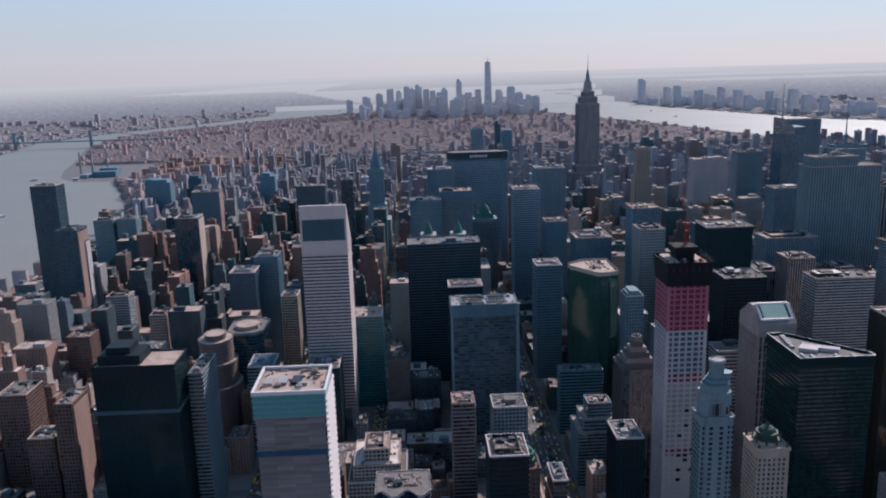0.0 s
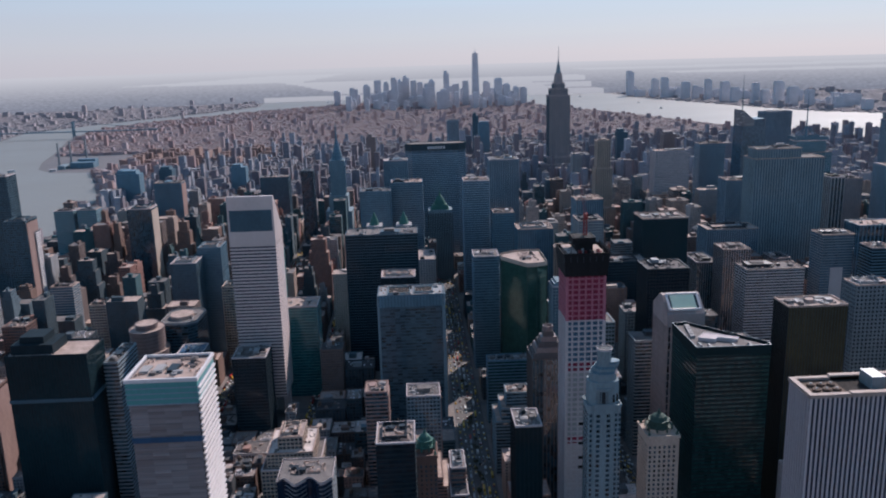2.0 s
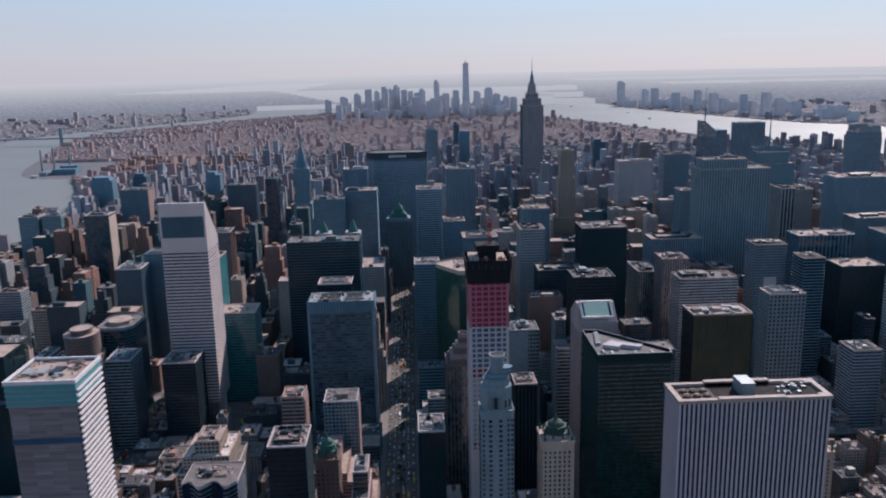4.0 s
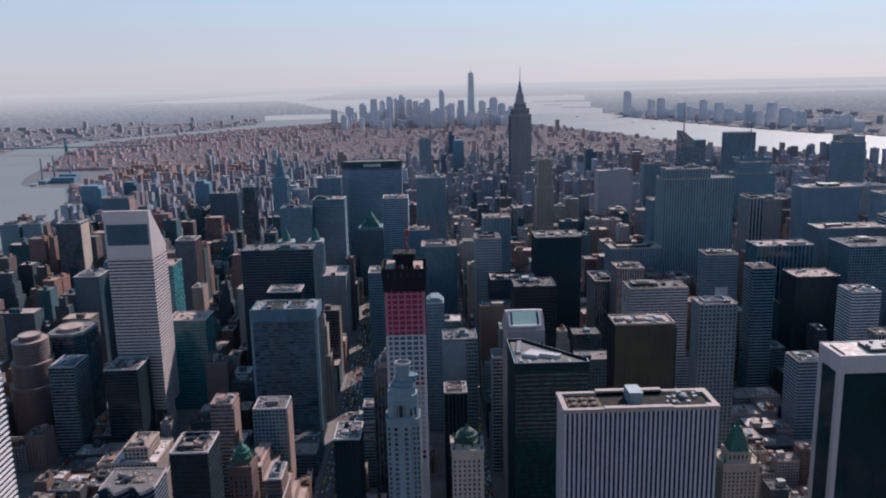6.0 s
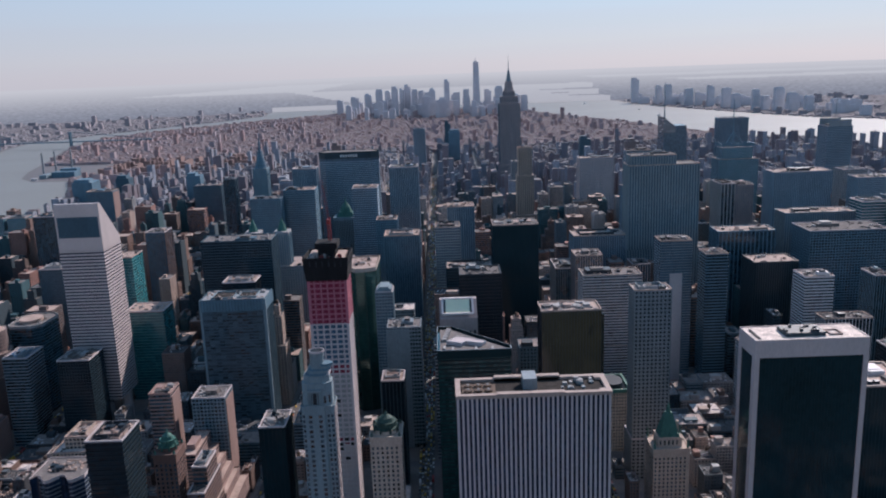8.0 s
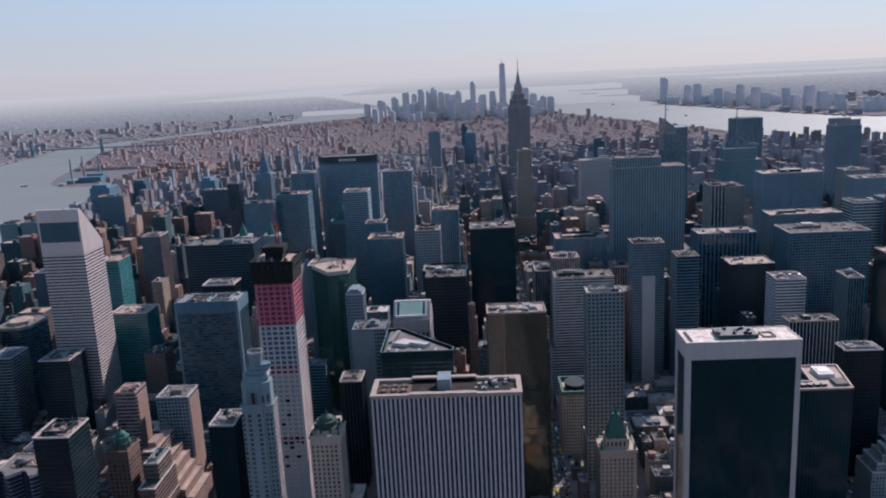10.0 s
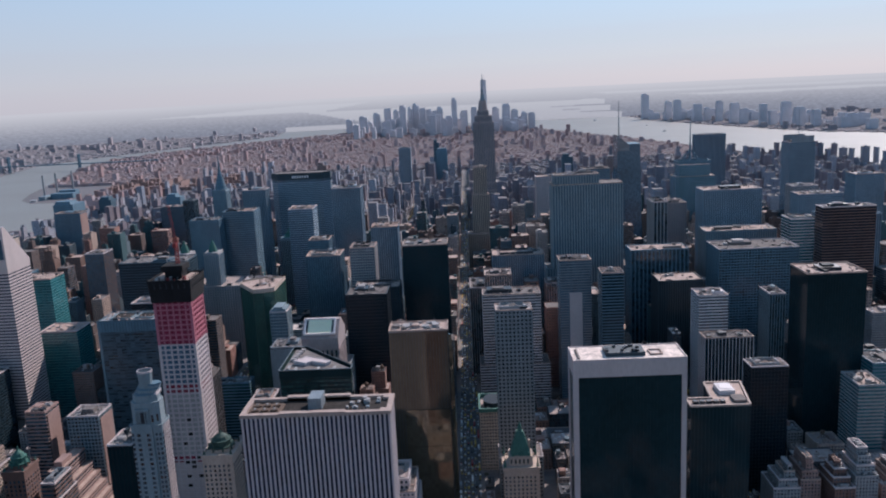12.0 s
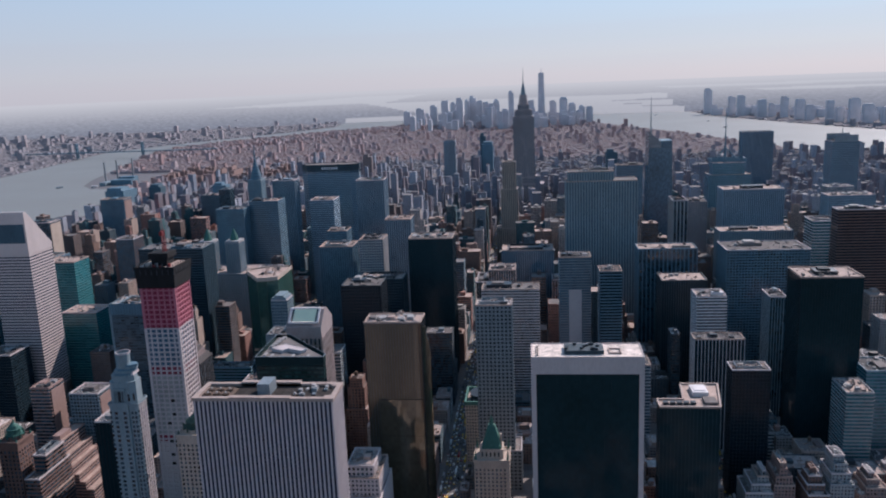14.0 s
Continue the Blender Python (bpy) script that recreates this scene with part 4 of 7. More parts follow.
# granite slab with a gabled top
claim(-135, -99, 255, 300)
son = thing("gabled_tower", "pinkish granite tower with vertical piers and a gabled top", "skyscraper", -117, 279)
part("glazing", Mesh().box(-134, -100, 256.5, 298.5, 0, 176), GLASS_DARK, son)
m = Mesh()
piers_on(m, -134.4, -99.6, 256, 299, 0, 172, 4.6, 2.2, 0.8)
bands_on(m, -134.4, -99.6, 256, 299, 0, 172, 8.0, 1.0, 0.5)
part("granite_grid", m, PINK_GRANITE, son, kind="stuff")
part("attic", Mesh().box(-135, -99, 255, 300, 172, 184), PINK_GRANITE, son)
m = Mesh()
m.v += [(-135, 255, 184), (-99, 255, 184), (-99, 300, 184), (-135, 300, 184), (-135, 273, 198), (-99, 273, 198), (-99, 280, 198), (-135, 280, 198)]
m.f += [(0, 1, 5, 4), (2, 3, 7, 6), (4, 5, 6, 7), (1, 2, 6, 5), (3, 0, 4, 7)]
part("gable", m, PINK_GRANITE, son)
m = Mesh()
m.v += [(-132, 257.5, 186.8), (-103, 257.5, 186.8), (-103, 271.5, 197.7), (-132, 271.5, 197.7), (-132, 257, 187.9), (-103, 257, 187.9), (-103, 271, 198.6), (-132, 271, 198.6)]
m.f += [(0, 1, 5, 4), (1, 2, 6, 5), (2, 3, 7, 6), (3, 0, 4, 7), (4, 5, 6, 7)]
skylight = part("roof_panel", m, BLACK, son, "dark-bordered skylight in a white frame")
m = Mesh()
m.v += [(-129.0, 258.0, 189.0), (-106.0, 258.0, 189.0), (-106.0, 270.4, 198.5), (-129.0, 270.4, 198.5)]
m.f += [(0, 1, 2, 3)]
for k in range(4):
    m.v.append((m.v[k][0], m.v[k][1] + 0.6, m.v[k][2] - 0.9))
m.f += [(0, 4, 5, 1), (1, 5, 6, 2), (2, 6, 7, 3), (3, 7, 4, 0)]
part("pane", m, PANEL_GREEN, skylight, "pale green glass")
pieces("panel_edge", Mesh().bar((-132, 256.8, 187.9), (-132, 271.2, 199.0), 1.9), WHITE_PANEL, skylight, [(0, 0, 0), (29, 0, 0)])
part("panel_edge", Mesh().bar((-132, 256.8, 188), (-103, 256.8, 188), 1.9), WHITE_PANEL, skylight)
part("panel_edge", Mesh().bar((-132, 271.2, 199), (-103, 271.2, 199), 1.9), WHITE_PANEL, skylight)

# bronze glass tower with serrated sides
trp = hero("bronze_glass_tower", "dark bronze glass tower with a serrated corner", [(-44, 9, 205, 234, 203)], BRONZE, GLASS_GOLD, "piers", bay=2.6, pier=0.7, depth=0.5, roof=ROOF_PALE, gear=10, house=0.3, seed=9)
for i in range(6):
    part("serration", Mesh().poly([(9 - 0.2, 207 + 6 * i), (12.5, 210 + 6 * i), (9 - 0.2, 213 + 6 * i)], 0, 198 - 6 * i), GLASS_GOLD, trp)
part("front_bay", Mesh().box(-33, 8.6, 203.2, 205.2, 0, 128).box(-26, 8.4, 202.4, 203.3, 0, 92), GLASS_GOLD, trp, "bronze mirror glass bay")

# square-windowed limestone tower
hero("limestone_tower", "grey limestone tower with small square windows", [(54, 98, 272, 304, 44), (55, 91, 274, 298, 199)], STEEL_GREY, GLASS_BLACK, "grid", floor=4.1, bay=4.2, band=1.9, pier=1.9, depth=0.4, gear=3, house=0.5, seed=10)
hero("office_slab", "pale aluminium office slab with close ribbon windows", [(40, 130, 505, 545, 60), (46, 120, 508, 545, 153)], ALUMINIUM, GLASS_DARK, "bands", floor=3.7, band=1.9, depth=0.35, roof=ROOF_DARK, gear=4, house=0.55, seed=11)
hero("black_tower", "black-brown glass tower with a flat dark roof", [(-61, 1, 600, 645, 204)], BLACK, GLASS_EBONY, "piers", floor=3.9, bay=2.4, band=0.7, pier=0.4, depth=0.2, roof=ROOF_DARK, gear=5, house=0.6, seed=12)
apt = hero("apartment_tower", "slim glass apartment tower with pale bands and a pale middle strip", [(146, 186, 518, 550, 192)], STEEL_GREY, GLASS_BLUE, "bands", floor=3.5, band=1.2, depth=0.3, gear=4, house=0.6, seed=13)
part("pale_strip", Mesh().box(158, 174, 517.0, 518.2, 0, 150), CONCRETE, apt, "pale upright strip")
hero("dark_granite_tower", "dark granite tower with triangular piers and a pale roof", [(281, 339, 556, 600, 150)], BLACK, GLASS_BLACK, "piers", bay=3.0, pier=1.5, depth=0.8, roof=ROOF_PALE, gear=2, house=0, seed=14)
hero("office_tower", "grey office tower with tall piers and a white flat roof", [(261, 342, 640, 680, 175)], SLATE, GLASS_DARK, "piers", bay=6.0, pier=1.6, depth=0.7, roof=ROOF_PALE, gear=3, house=0.4, seed=15)
hero("black_glass_tower", "large black glass office tower with a pale roof house", [(395, 458, 363, 411, 201)], EBONY, GLASS_EBONY, "piers", bay=3.0, band=0.8, pier=0.35, depth=0.2, roof=ROOF_PALE, gear=3, house=0.5, seed=16)
hero("office_tower", "blue-grey office block with a cluttered roof", [(373, 481, 600, 660, 180)], SLATE, GLASS_DARK, "grid", bay=4.0, band=1.4, pier=0.9, depth=0.4, gear=14, house=0.3, seed=17)
hero("office_tower", "grey stone office slab with vertical strips", [(392, 498, 728, 768, 181)], STEEL_GREY, GLASS_DARK, "piers", bay=3.4, pier=1.4, depth=0.6, roof=ROOF_PALE, gear=9, house=0.3, seed=18)
hero("office_slab", "tall blue-grey office slab with fine vertical piers", [(424, 520, 855, 900, 226)], SLATE, GLASS_DARK, "piers", bay=3.0, pier=1.5, depth=0.7, roof=ROOF_PALE, gear=3, house=0.4, seed=19)
hero("office_tower", "pale striped office tower with dark window slots", [(352, 376, 900, 950, 203)], LIMESTONE, GLASS_BLACK, "piers", bay=6.0, pier=2.2, depth=1.0, gear=4, house=0.4, seed=20)
hero("office_tower", "red-grey granite office tower with a flat roof", [(377, 408, 900, 950, 200)], PINK_GRANITE, GLASS_DARK, "piers", bay=3.0, pier=1.9, depth=0.4, gear=4, house=0.4, seed=21)
hero("limestone_slab", "tall weathered limestone slab with stepped shoulders", [(156, 290, 785, 830, 120), (166, 277, 783, 826, 255), (170, 240, 785, 820, 270)], HOTEL_STONE, GLASS_BLUE, "piers", bay=4.2, pier=2.4, depth=0.5, roof=ROOF_DARK, gear=3, house=0.4, seed=22)
hero("office_tower", "dark tower with white vertical lines and a white roof edge", [(287, 340, 366, 389, 132)], WHITE_PANEL, GLASS_BLACK, "piers", bay=3.7, pier=0.6, depth=0.4, roof=ROOF_DARK, gear=5, house=0.3, seed=23)
hero("office_tower", "white slim tower with dark ribbon windows", [(308, 343, 465, 500, 153)], WHITE_PANEL, GLASS_DARK, "bands", floor=3.8, band=1.8, depth=0.4, roof=ROOF_PALE, gear=4, house=0.4, seed=24)
claim(222, 285, 185, 242)
lsh = thing("black_glass_tower", "black glass tower of L-shaped plan with a pale roof yard", "skyscraper", 250, 212)
ELL = [(223, 186), (275, 186), (284, 242), (250, 242), (246, 204), (223, 204)]
part("glazing", Mesh().poly(ELL, 0, 128.6), GLASS_EBONY, lsh)
for k, (ex, ey) in enumerate(ELL):
    fx, fy = ELL[(k + 1) % 6]
    n_ = max(2, round(math.hypot(fx - ex, fy - ey) / 3.2))
    pieces("mullion", Mesh().box(-0.18, 0.18, -0.18, 0.18, 0, 128), BLACK, lsh, [(ex + (fx - ex) * i / n_, ey + (fy - ey) * i / n_, 0) for i in range(n_)])
    part("coping", Mesh().bar((ex, ey, 129.6), (fx, fy, 129.6), 1.7), MARBLE_TAN, lsh)
part("roof", Mesh().poly([(224, 187), (274, 187), (282.6, 241), (251, 241), (247, 203), (224, 203)], 128.5, 128.9), ROOF_PALE, lsh)
pieces("roof_machine", Mesh().box(-2.2, 2.2, -2.4, 2.4, 128.9, 131.5), BRONZE, lsh, [(229 + 6 * i, 194.5, 0) for i in range(5)])
part("roof_house", Mesh().box(256, 270, 212, 232, 128.9, 133).box(258, 268, 216, 228, 133, 133.6), WHITE_PANEL, lsh)
part("roof_house", Mesh().box(263, 274, 192, 206, 128.9, 131.6), ROOF_DARK, lsh)
hero("dark_tower", "dark apartment tower with a cluttered roof", [(304, 340, 268, 291, 133)], BRONZE, GLASS_BLACK, "grid", bay=3.4, band=1.0, pier=0.6, depth=0.3, roof=ROOF_DARK, gear=8, house=0.3, seed=26)
hero("office_tower", "brown office tower with banded storeys and a colonnaded top", [(527, 600, 636, 662, 226)], BROWN_BRICK, GLASS_BLACK, "bands", floor=4.0, band=1.7, depth=0.4, gear=5, house=0.4, seed=27)
hero("glass_block", "teal glass block with a bright flat roof", [(555, 600, 817, 860, 178)], WHITE_PANEL, GLASS_TEAL, "bands", floor=5.0, band=1.2, depth=0.3, roof=ROOF_PALE, gear=2, house=0.3, seed=28)
# many-sided green glass tower
claim(-264, -211, 465, 536)
octa = thing("green_glass_tower", "many-sided green glass tower with a pale rim", "skyscraper", -238, 501)
FACETS = [(-263, 505), (-237, 466), (-225, 467), (-212, 473), (-212, 535), (-239, 535), (-263, 519)]
part("glazing", Mesh().poly(FACETS, 0, 181), GLASS_JADE, octa)
for x, y in FACETS:
    part("corner_mullion", Mesh().box(x - 0.5, x + 0.5, y - 0.5, y + 0.5, 0, 179), COPPER_DARK, octa)
pieces("floor_line", Mesh().shell([(x + 238, y - 501) for x, y in FACETS], 0, 0.3, 0.12), GREEN_METAL, octa, [(-238, 501, 4 + 3.9 * i) for i in range(44)])
part("rim", Mesh().shell(FACETS, 179, 184, 0.6), TAN_STONE, octa)
part("roof", Mesh().poly([(-238 + (x + 238) * 0.96, 501 + (y - 501) * 0.96) for x, y in FACETS], 181, 182), ROOF_PALE, octa)
roof_gear(random.Random(4), octa, -244, -218, 485, 530, 182, 9)

# office slabs of the avenue
hero("office_slab", "grey-green office slab with an open louvred top storey", [(-462, -365, 605, 650, 194)], SLATE_DARK, GLASS_BLACK, "grid", floor=3.9, bay=3.1, band=1.1, pier=0.4, depth=0.35, roof=ROOF_DARK, gear=12, house=0.5, seed=31)
lvr = hero("office_block", "blue-grey office block with a fine window grid", [(-413, -338, 420, 462, 163)], SLATE_DARK, GLASS_SPECK, "grid", floor=3.7, bay=1.9, band=1.5, pier=0.35, depth=0.3, roof=CONCRETE_GREY, gear=9, house=0, seed=32)
part("louvre_screen", Mesh().ring(-413.9, -337.1, 419.1, 462.9, 150, 163.4, 1.0), SLATE, lvr)
pieces("louvre_rib", Mesh().box(-0.3, 0.3, -0.35, 0.1, 150, 163.3), SLATE_DARK, lvr, [(-412 + 3.62 * i, 419.2, 0) for i in range(21)])
part("corner_pier", Mesh().box(-340.5, -336.9, 419, 422, 0, 163.8).box(-414, -411.5, 419, 422, 0, 163.8), LIMESTONE_BLUE, lvr)
part("roof_yard", Mesh().box(-401, -377, 428, 454, 163.1, 163.5).box(-371, -351, 430, 452, 163.1, 163.5), ROOF_TAR, lvr)
part("yard_rim", Mesh().ring(-402, -376, 427, 455, 163, 165, 1.0).ring(-372, -350, 429, 453, 163, 165, 1.0), LIMESTONE_BLUE, lvr)
hero("bronze_tower", "dark bronze office tower with a pale louvred roof", [(-412, -370, 515, 548, 159)], BRONZE, GLASS_BLACK, "piers", bay=1.8, pier=0.4, depth=0.3, roof=ROOF_PALE, gear=10, house=0.4, seed=33)
hero("teal_glass_tower", "teal glass tower with stepped top", [(-546, -496, 529, 570, 121)], TEAL_PANEL, GLASS_TEAL, "bands", floor=3.9, band=0.5, depth=0.25, roof=ROOF_PALE, gear=3, house=0, seed=34)
hero("teal_glass_tower", "tall teal glass slab behind a lower teal block", [(-592, -545, 572, 612, 184)], TEAL_PANEL, GLASS_TEAL, "bands", floor=3.9, band=0.5, depth=0.25, roof=ROOF_PALE, gear=2, house=0, seed=44)
hero("dark_block", "dark glass block beside the aluminium tower", [(-577, -540, 398, 438, 104)], BLACK, GLASS_BLACK, "grid", bay=3.0, band=0.8, pier=0.4, depth=0.25, roof=ROOF_DARK, gear=5, house=0.4, seed=35)

claim(-684, -637, 490, 552)
rnk = thing("dark_rounded_block", "dark glass office block with cut corners and a pale round roof", "skyscraper", -660, 521)
CUT = [(-676, 491), (-650, 491), (-640, 500), (-638, 540), (-648, 551), (-674, 551), (-683, 541), (-683, 500)]
part("glazing", Mesh().poly(CUT, 0, 117), GLASS_DARK, rnk)
pieces("floor_band", Mesh().shell([(x + 660, y - 521) for x, y in CUT], 0, 1.2, 0.35), SLATE_DARK, rnk, [(-660, 521, 4 + 3.9 * i) for i in range(29)])
part("rim", Mesh().shell(CUT, 115.5, 119, 0.7), CONCRETE_GREY, rnk)
top = part("roof", Mesh().poly([(-660 + (x + 660) * 0.96, 521 + (y - 521) * 0.96) for x, y in CUT], 117, 117.6), ROOF_DARK, rnk)
part("round_penthouse", Mesh().poly(oval(-662, 518, 14, 16, 28), 117.6, 122), ROOF_PALE, top)
roof_gear(random.Random(14), top, -678, -644, 496, 546, 117.6, 3)

# long octagonal slab over the rail terminal
claim(-378, -256, 1198, 1245)
met = thing("office_slab", "broad grey eight-sided slab with a dark signboard storey", "skyscraper", -316, 1222)
BROAD = [(-368, 1200), (-274, 1200), (-258, 1214), (-258, 1230), (-274, 1245), (-368, 1245), (-382, 1230), (-382, 1214)]
part("glazing", Mesh().poly(BROAD, 0, 250), GLASS_BLUE, met)
m = Mesh()
for i in range(58):
    m.shell([(x, y) for x, y in BROAD], 8 + 3.9 * i, 9.7 + 3.9 * i, 0.5)
part("concrete_bands", m, PRECAST, met, kind="stuff")
part("sign_storey", Mesh().shell(BROAD, 238, 252, 0.9), BLACK, met)
m = Mesh()
for i in range(7):
    m.box(-336 + 5.2 * i, -332.5 + 5.2 * i, 1198.0, 1198.8, 241.5, 246.5)
part("sign_bars", m, WHITE_PANEL, met, "white sign bars")
part("roof", Mesh().poly([(-320 + (x + 320) * 0.97, 1222 + (y - 1222) * 0.95) for x, y in BROAD], 250, 251), ROOF_DARK, met)

# stone tower with a green pyramid
claim(-345, -290, 1066, 1110)
hel = thing("domed_tower", "tan stone tower with a green copper pyramid and lantern", "skyscraper", -318, 1088)
part("wall", Mesh().box(-341, -295, 1070, 1106, 0, 138), LIMESTONE_BLUE, hel)
m = Mesh(); piers_on(m, -341, -295, 1070, 1106, 0, 132, 3.4, 1.4, 0.5)
part("strip_field", m, BRONZE, hel, kind="stuff")
part("copper_roof", Mesh().box(-336, -300, 1074, 1102, 138, 147, taper=0.72).cone(-318, 1088, 12, 9, 147, 156, 10).cone(-318, 1088, 9, 3.5, 156, 164, 10), COPPER, hel)
part("lantern", Mesh().cone(-318, 1088, 2.4, 0.3, 164, 176, 10), COPPER, hel)

# steel-crowned spire
claim(-562, -508, 1325, 1375)
chy = thing("spired_tower", "slim grey brick tower with a tapering steel crown and needle", "skyscraper", -535, 1349)
part("wall", Mesh().box(-564, -506, 1322, 1378, 0, 96), LIMESTONE_BLUE, chy)
part("shoulder", Mesh().box(-556, -514, 1327, 1371, 96, 130), LIMESTONE_BLUE, chy)
part("shaft", Mesh().box(-551, -519, 1332, 1366, 130, 208), LIMESTONE_BLUE, chy)
m = Mesh(); piers_on(m, -551, -519, 1332, 1366, 130, 204, 4.0, 1.2, 0.4)
part("strip_field", m, SLATE, chy, kind="stuff")
z = 208
CROWN = (13.6, 12.2, 10.4, 8.4, 6.4, 4.6, 3.0, 1.9)
for i in range(7):
    part("crown_arch", Mesh().poly(oval(-535, 1349, CROWN[i], CROWN[i], 16), z, z + 7.0, True, CROWN[i + 1] / CROWN[i]), SLATE, chy)
    part("crown_ledge", Mesh().shell(oval(-535, 1349, CROWN[i] * 0.97, CROWN[i] * 0.97, 16), z - 0.4, z + 0.6, 0.7), SLATE_DARK, chy)
    z += 7.0
part("needle", Mesh().cone(-535, 1349, 2.4, 0.25, z, 291, 8), SLATE, chy)

# great stepped tower with a mast
claim(30, 150, 2040, 2110)
esb = thing("spired_tower", "great stepped stone tower with a rounded top and a mast", "skyscraper", 89, 2072)
for x0, x1, y0, y1, z0, z1 in ((30, 150, 2042, 2104, 0, 90), (48, 130, 2044, 2100, 90, 112), (57, 121, 2046, 2098, 112, 300), (63, 115, 2050, 2094, 300, 320), (72, 106, 2055, 2089, 320, 336)):
    part("wall", Mesh().box(x0, x1, y0, y1, z0, z1), PINK_GRANITE, esb)
    m = Mesh(); piers_on(m, x0, x1, y0, y1, z0, z1 - 4, 5.2, 1.8, 0.5)
    part("strip_field", m, SLATE_DARK, esb, kind="stuff")
part("upper_drum", Mesh().cone(89, 2072, 15, 11, 336, 365, 12), PINK_GRANITE, esb)
part("mooring_mast", Mesh().cone(89, 2072, 8, 4.5, 365, 388, 12).cone(89, 2072, 4.2, 1.6, 388, 402, 10), STEEL_GREY, esb)
part("antenna", Mesh().cone(89, 2072, 1.3, 0.3, 402, 446, 6), STEEL_GREY, esb)
claim(120, 150, 1990, 2030)
hero("office_tower", "slim pale slab tower in front of the great stepped tower", [(62, 84, 1700, 1730, 160)], LIMESTONE, GLASS_DARK, "piers", bay=4, pier=2, gear=0, seed=36)

# white curved slab, tan setback tower, glass towers of the west side
hero("white_grid_slab", "white slab with a close window grid", [(192, 272, 1391, 1430, 198)], CONCRETE, GLASS_BLUE, "grid", floor=4.0, bay=4.0, band=1.8, pier=1.1, depth=0.4, roof=ROOF_PALE, gear=5, house=0.5, seed=37)
hero("setback_tower", "slim tan setback tower with vertical window strips", [(30, 90, 1340, 1375, 80), (42, 80, 1340, 1372, 170), (46, 76, 1342, 1370, 232)], TAN_STONE, BRONZE, "piers", bay=4.4, pier=2.4, depth=0.5, gear=2, house=0.4, seed=38)
hero("dark_slab", "dark office slab near the river side", [(772, 866, 2150, 2195, 221)], PRECAST, GLASS_BLUE, "piers", bay=4, pier=0.8, gear=3, house=0, seed=39)
claim(366, 425, 1328, 1390)
bof = thing("glass_tower", "faceted pale glass tower with slanted crown and spire", "skyscraper", 395, 1360)
part("glazing", Mesh().poly([(366, 1330), (425, 1330), (425, 1390), (366, 1390)], 0, 255, True, 0.86), GLASS_BLUE, bof)
m = Mesh()
m.v += [(370, 1334, 255), (396, 1334, 255), (396, 1386, 255), (370, 1386, 255), (370, 1334, 290), (396, 1334, 268), (396, 1386, 268), (370, 1386, 290)]
m.f += [(0, 1, 5, 4), (1, 2, 6, 5), (2, 3, 7, 6), (3, 0, 4, 7), (4, 5, 6, 7)]
part("crown", m, GLASS_GREY, bof)
part("crown", Mesh().box(397, 421, 1336, 1384, 255, 270), GLASS_BLUE, bof)
part("spire", Mesh().cone(378, 1360, 1.8, 0.3, 280, 366, 6), STEEL_GREY, bof)
cnd = hero("office_tower", "dark tower with a framed top and a tall mast", [(511, 602, 1380, 1430, 185), (520, 590, 1386, 1424, 211)], SLATE, GLASS_TEAL, "grid", bay=5, band=1.5, pier=0.8, gear=6, house=0, seed=41)
m = Mesh()
for dx, dy in ((524, 1390), (582, 1390), (524, 1418), (582, 1418)):
    m.bar((dx, dy, 211), (550, 1404, 246), 1.6)
m.ring(517, 593, 1383, 1427, 214, 221, 1.2)
part("roof_truss", m, SLATE, cnd)
part("mast", Mesh().cone(550, 1404, 3.2, 1.6, 211, 262, 6).cone(550, 1404, 1.5, 0.4, 262, 322, 6), SLATE, cnd)
nyt = hero("office_tower", "grey screened tower with corner fins and a mast", [(822, 884, 1517, 1570, 240)], PRECAST, GLASS_BLUE, "bands", floor=4.2, band=1.6, depth=0.4, gear=3, house=0.5, seed=42)
part("screen_fin", Mesh().box(826, 880, 1516, 1516.6, 240, 256), STEEL_GREY, nyt)
part("screen_fin", Mesh().box(826, 880, 1570.4, 1571, 240, 256), STEEL_GREY, nyt)
part("mast", Mesh().cone(853, 1543, 1.2, 0.3, 240, 319, 6), STEEL_GREY, nyt)

# hotels and older towers near the park
hot = thing("stepped_hotel", "pale limestone hotel tower with stepped shoulders and lantern top", "skyscraper", -226, 118)
claim(-250, -202, 92, 150)


def chamfered(x0, x1, y0, y1, c):
    return [(x0 + c, y0), (x1 - c, y0), (x1, y0 + c), (x1, y1 - c), (x1 - c, y1), (x0 + c, y1), (x0, y1 - c), (x0, y0 + c)]


part("shaft", Mesh().poly(chamfered(-243, -218, 99, 119, 2), 0, 166), HOTEL_STONE, hot)
part("centre_bay", Mesh().box(-239.4, -224.6, 97.8, 99.2, 0, 168), HOTEL_STONE, hot)
m = Mesh()
for j in range(38):
    zz = 6 + 4.1 * j
    for xx in (-237.2, -229.4):
        m.box(xx, xx + 2.7, 97.65, 97.85, zz, zz + 2.3, True)
    for xx in (-242.0, -222.9, -219.9):
        m.box(xx, xx + 1.7, 98.85, 99.05, zz, zz + 2.3, True)
    for i in range(5):
        yy = 101.4 + 3.5 * i
        m.box(-218.05, -217.85, yy, yy + 1.9, zz, zz + 2.4, True)
        m.box(-243.15, -242.95, yy, yy + 1.9, zz, zz + 2.4, True)
part("pane_field", m, GLASS_DARK, hot, kind="stuff")
pieces("side_pilaster", Mesh().box(-0.2, 0.7, -0.7, 0.7, 0, 166), CONCRETE, hot, [(-218, 103.9 + 3.5 * i, 0) for i in range(4)])
part("cornice", Mesh().shell(chamfered(-243, -218, 99, 119, 2), 165, 167, 0.9), HOTEL_STONE, hot)
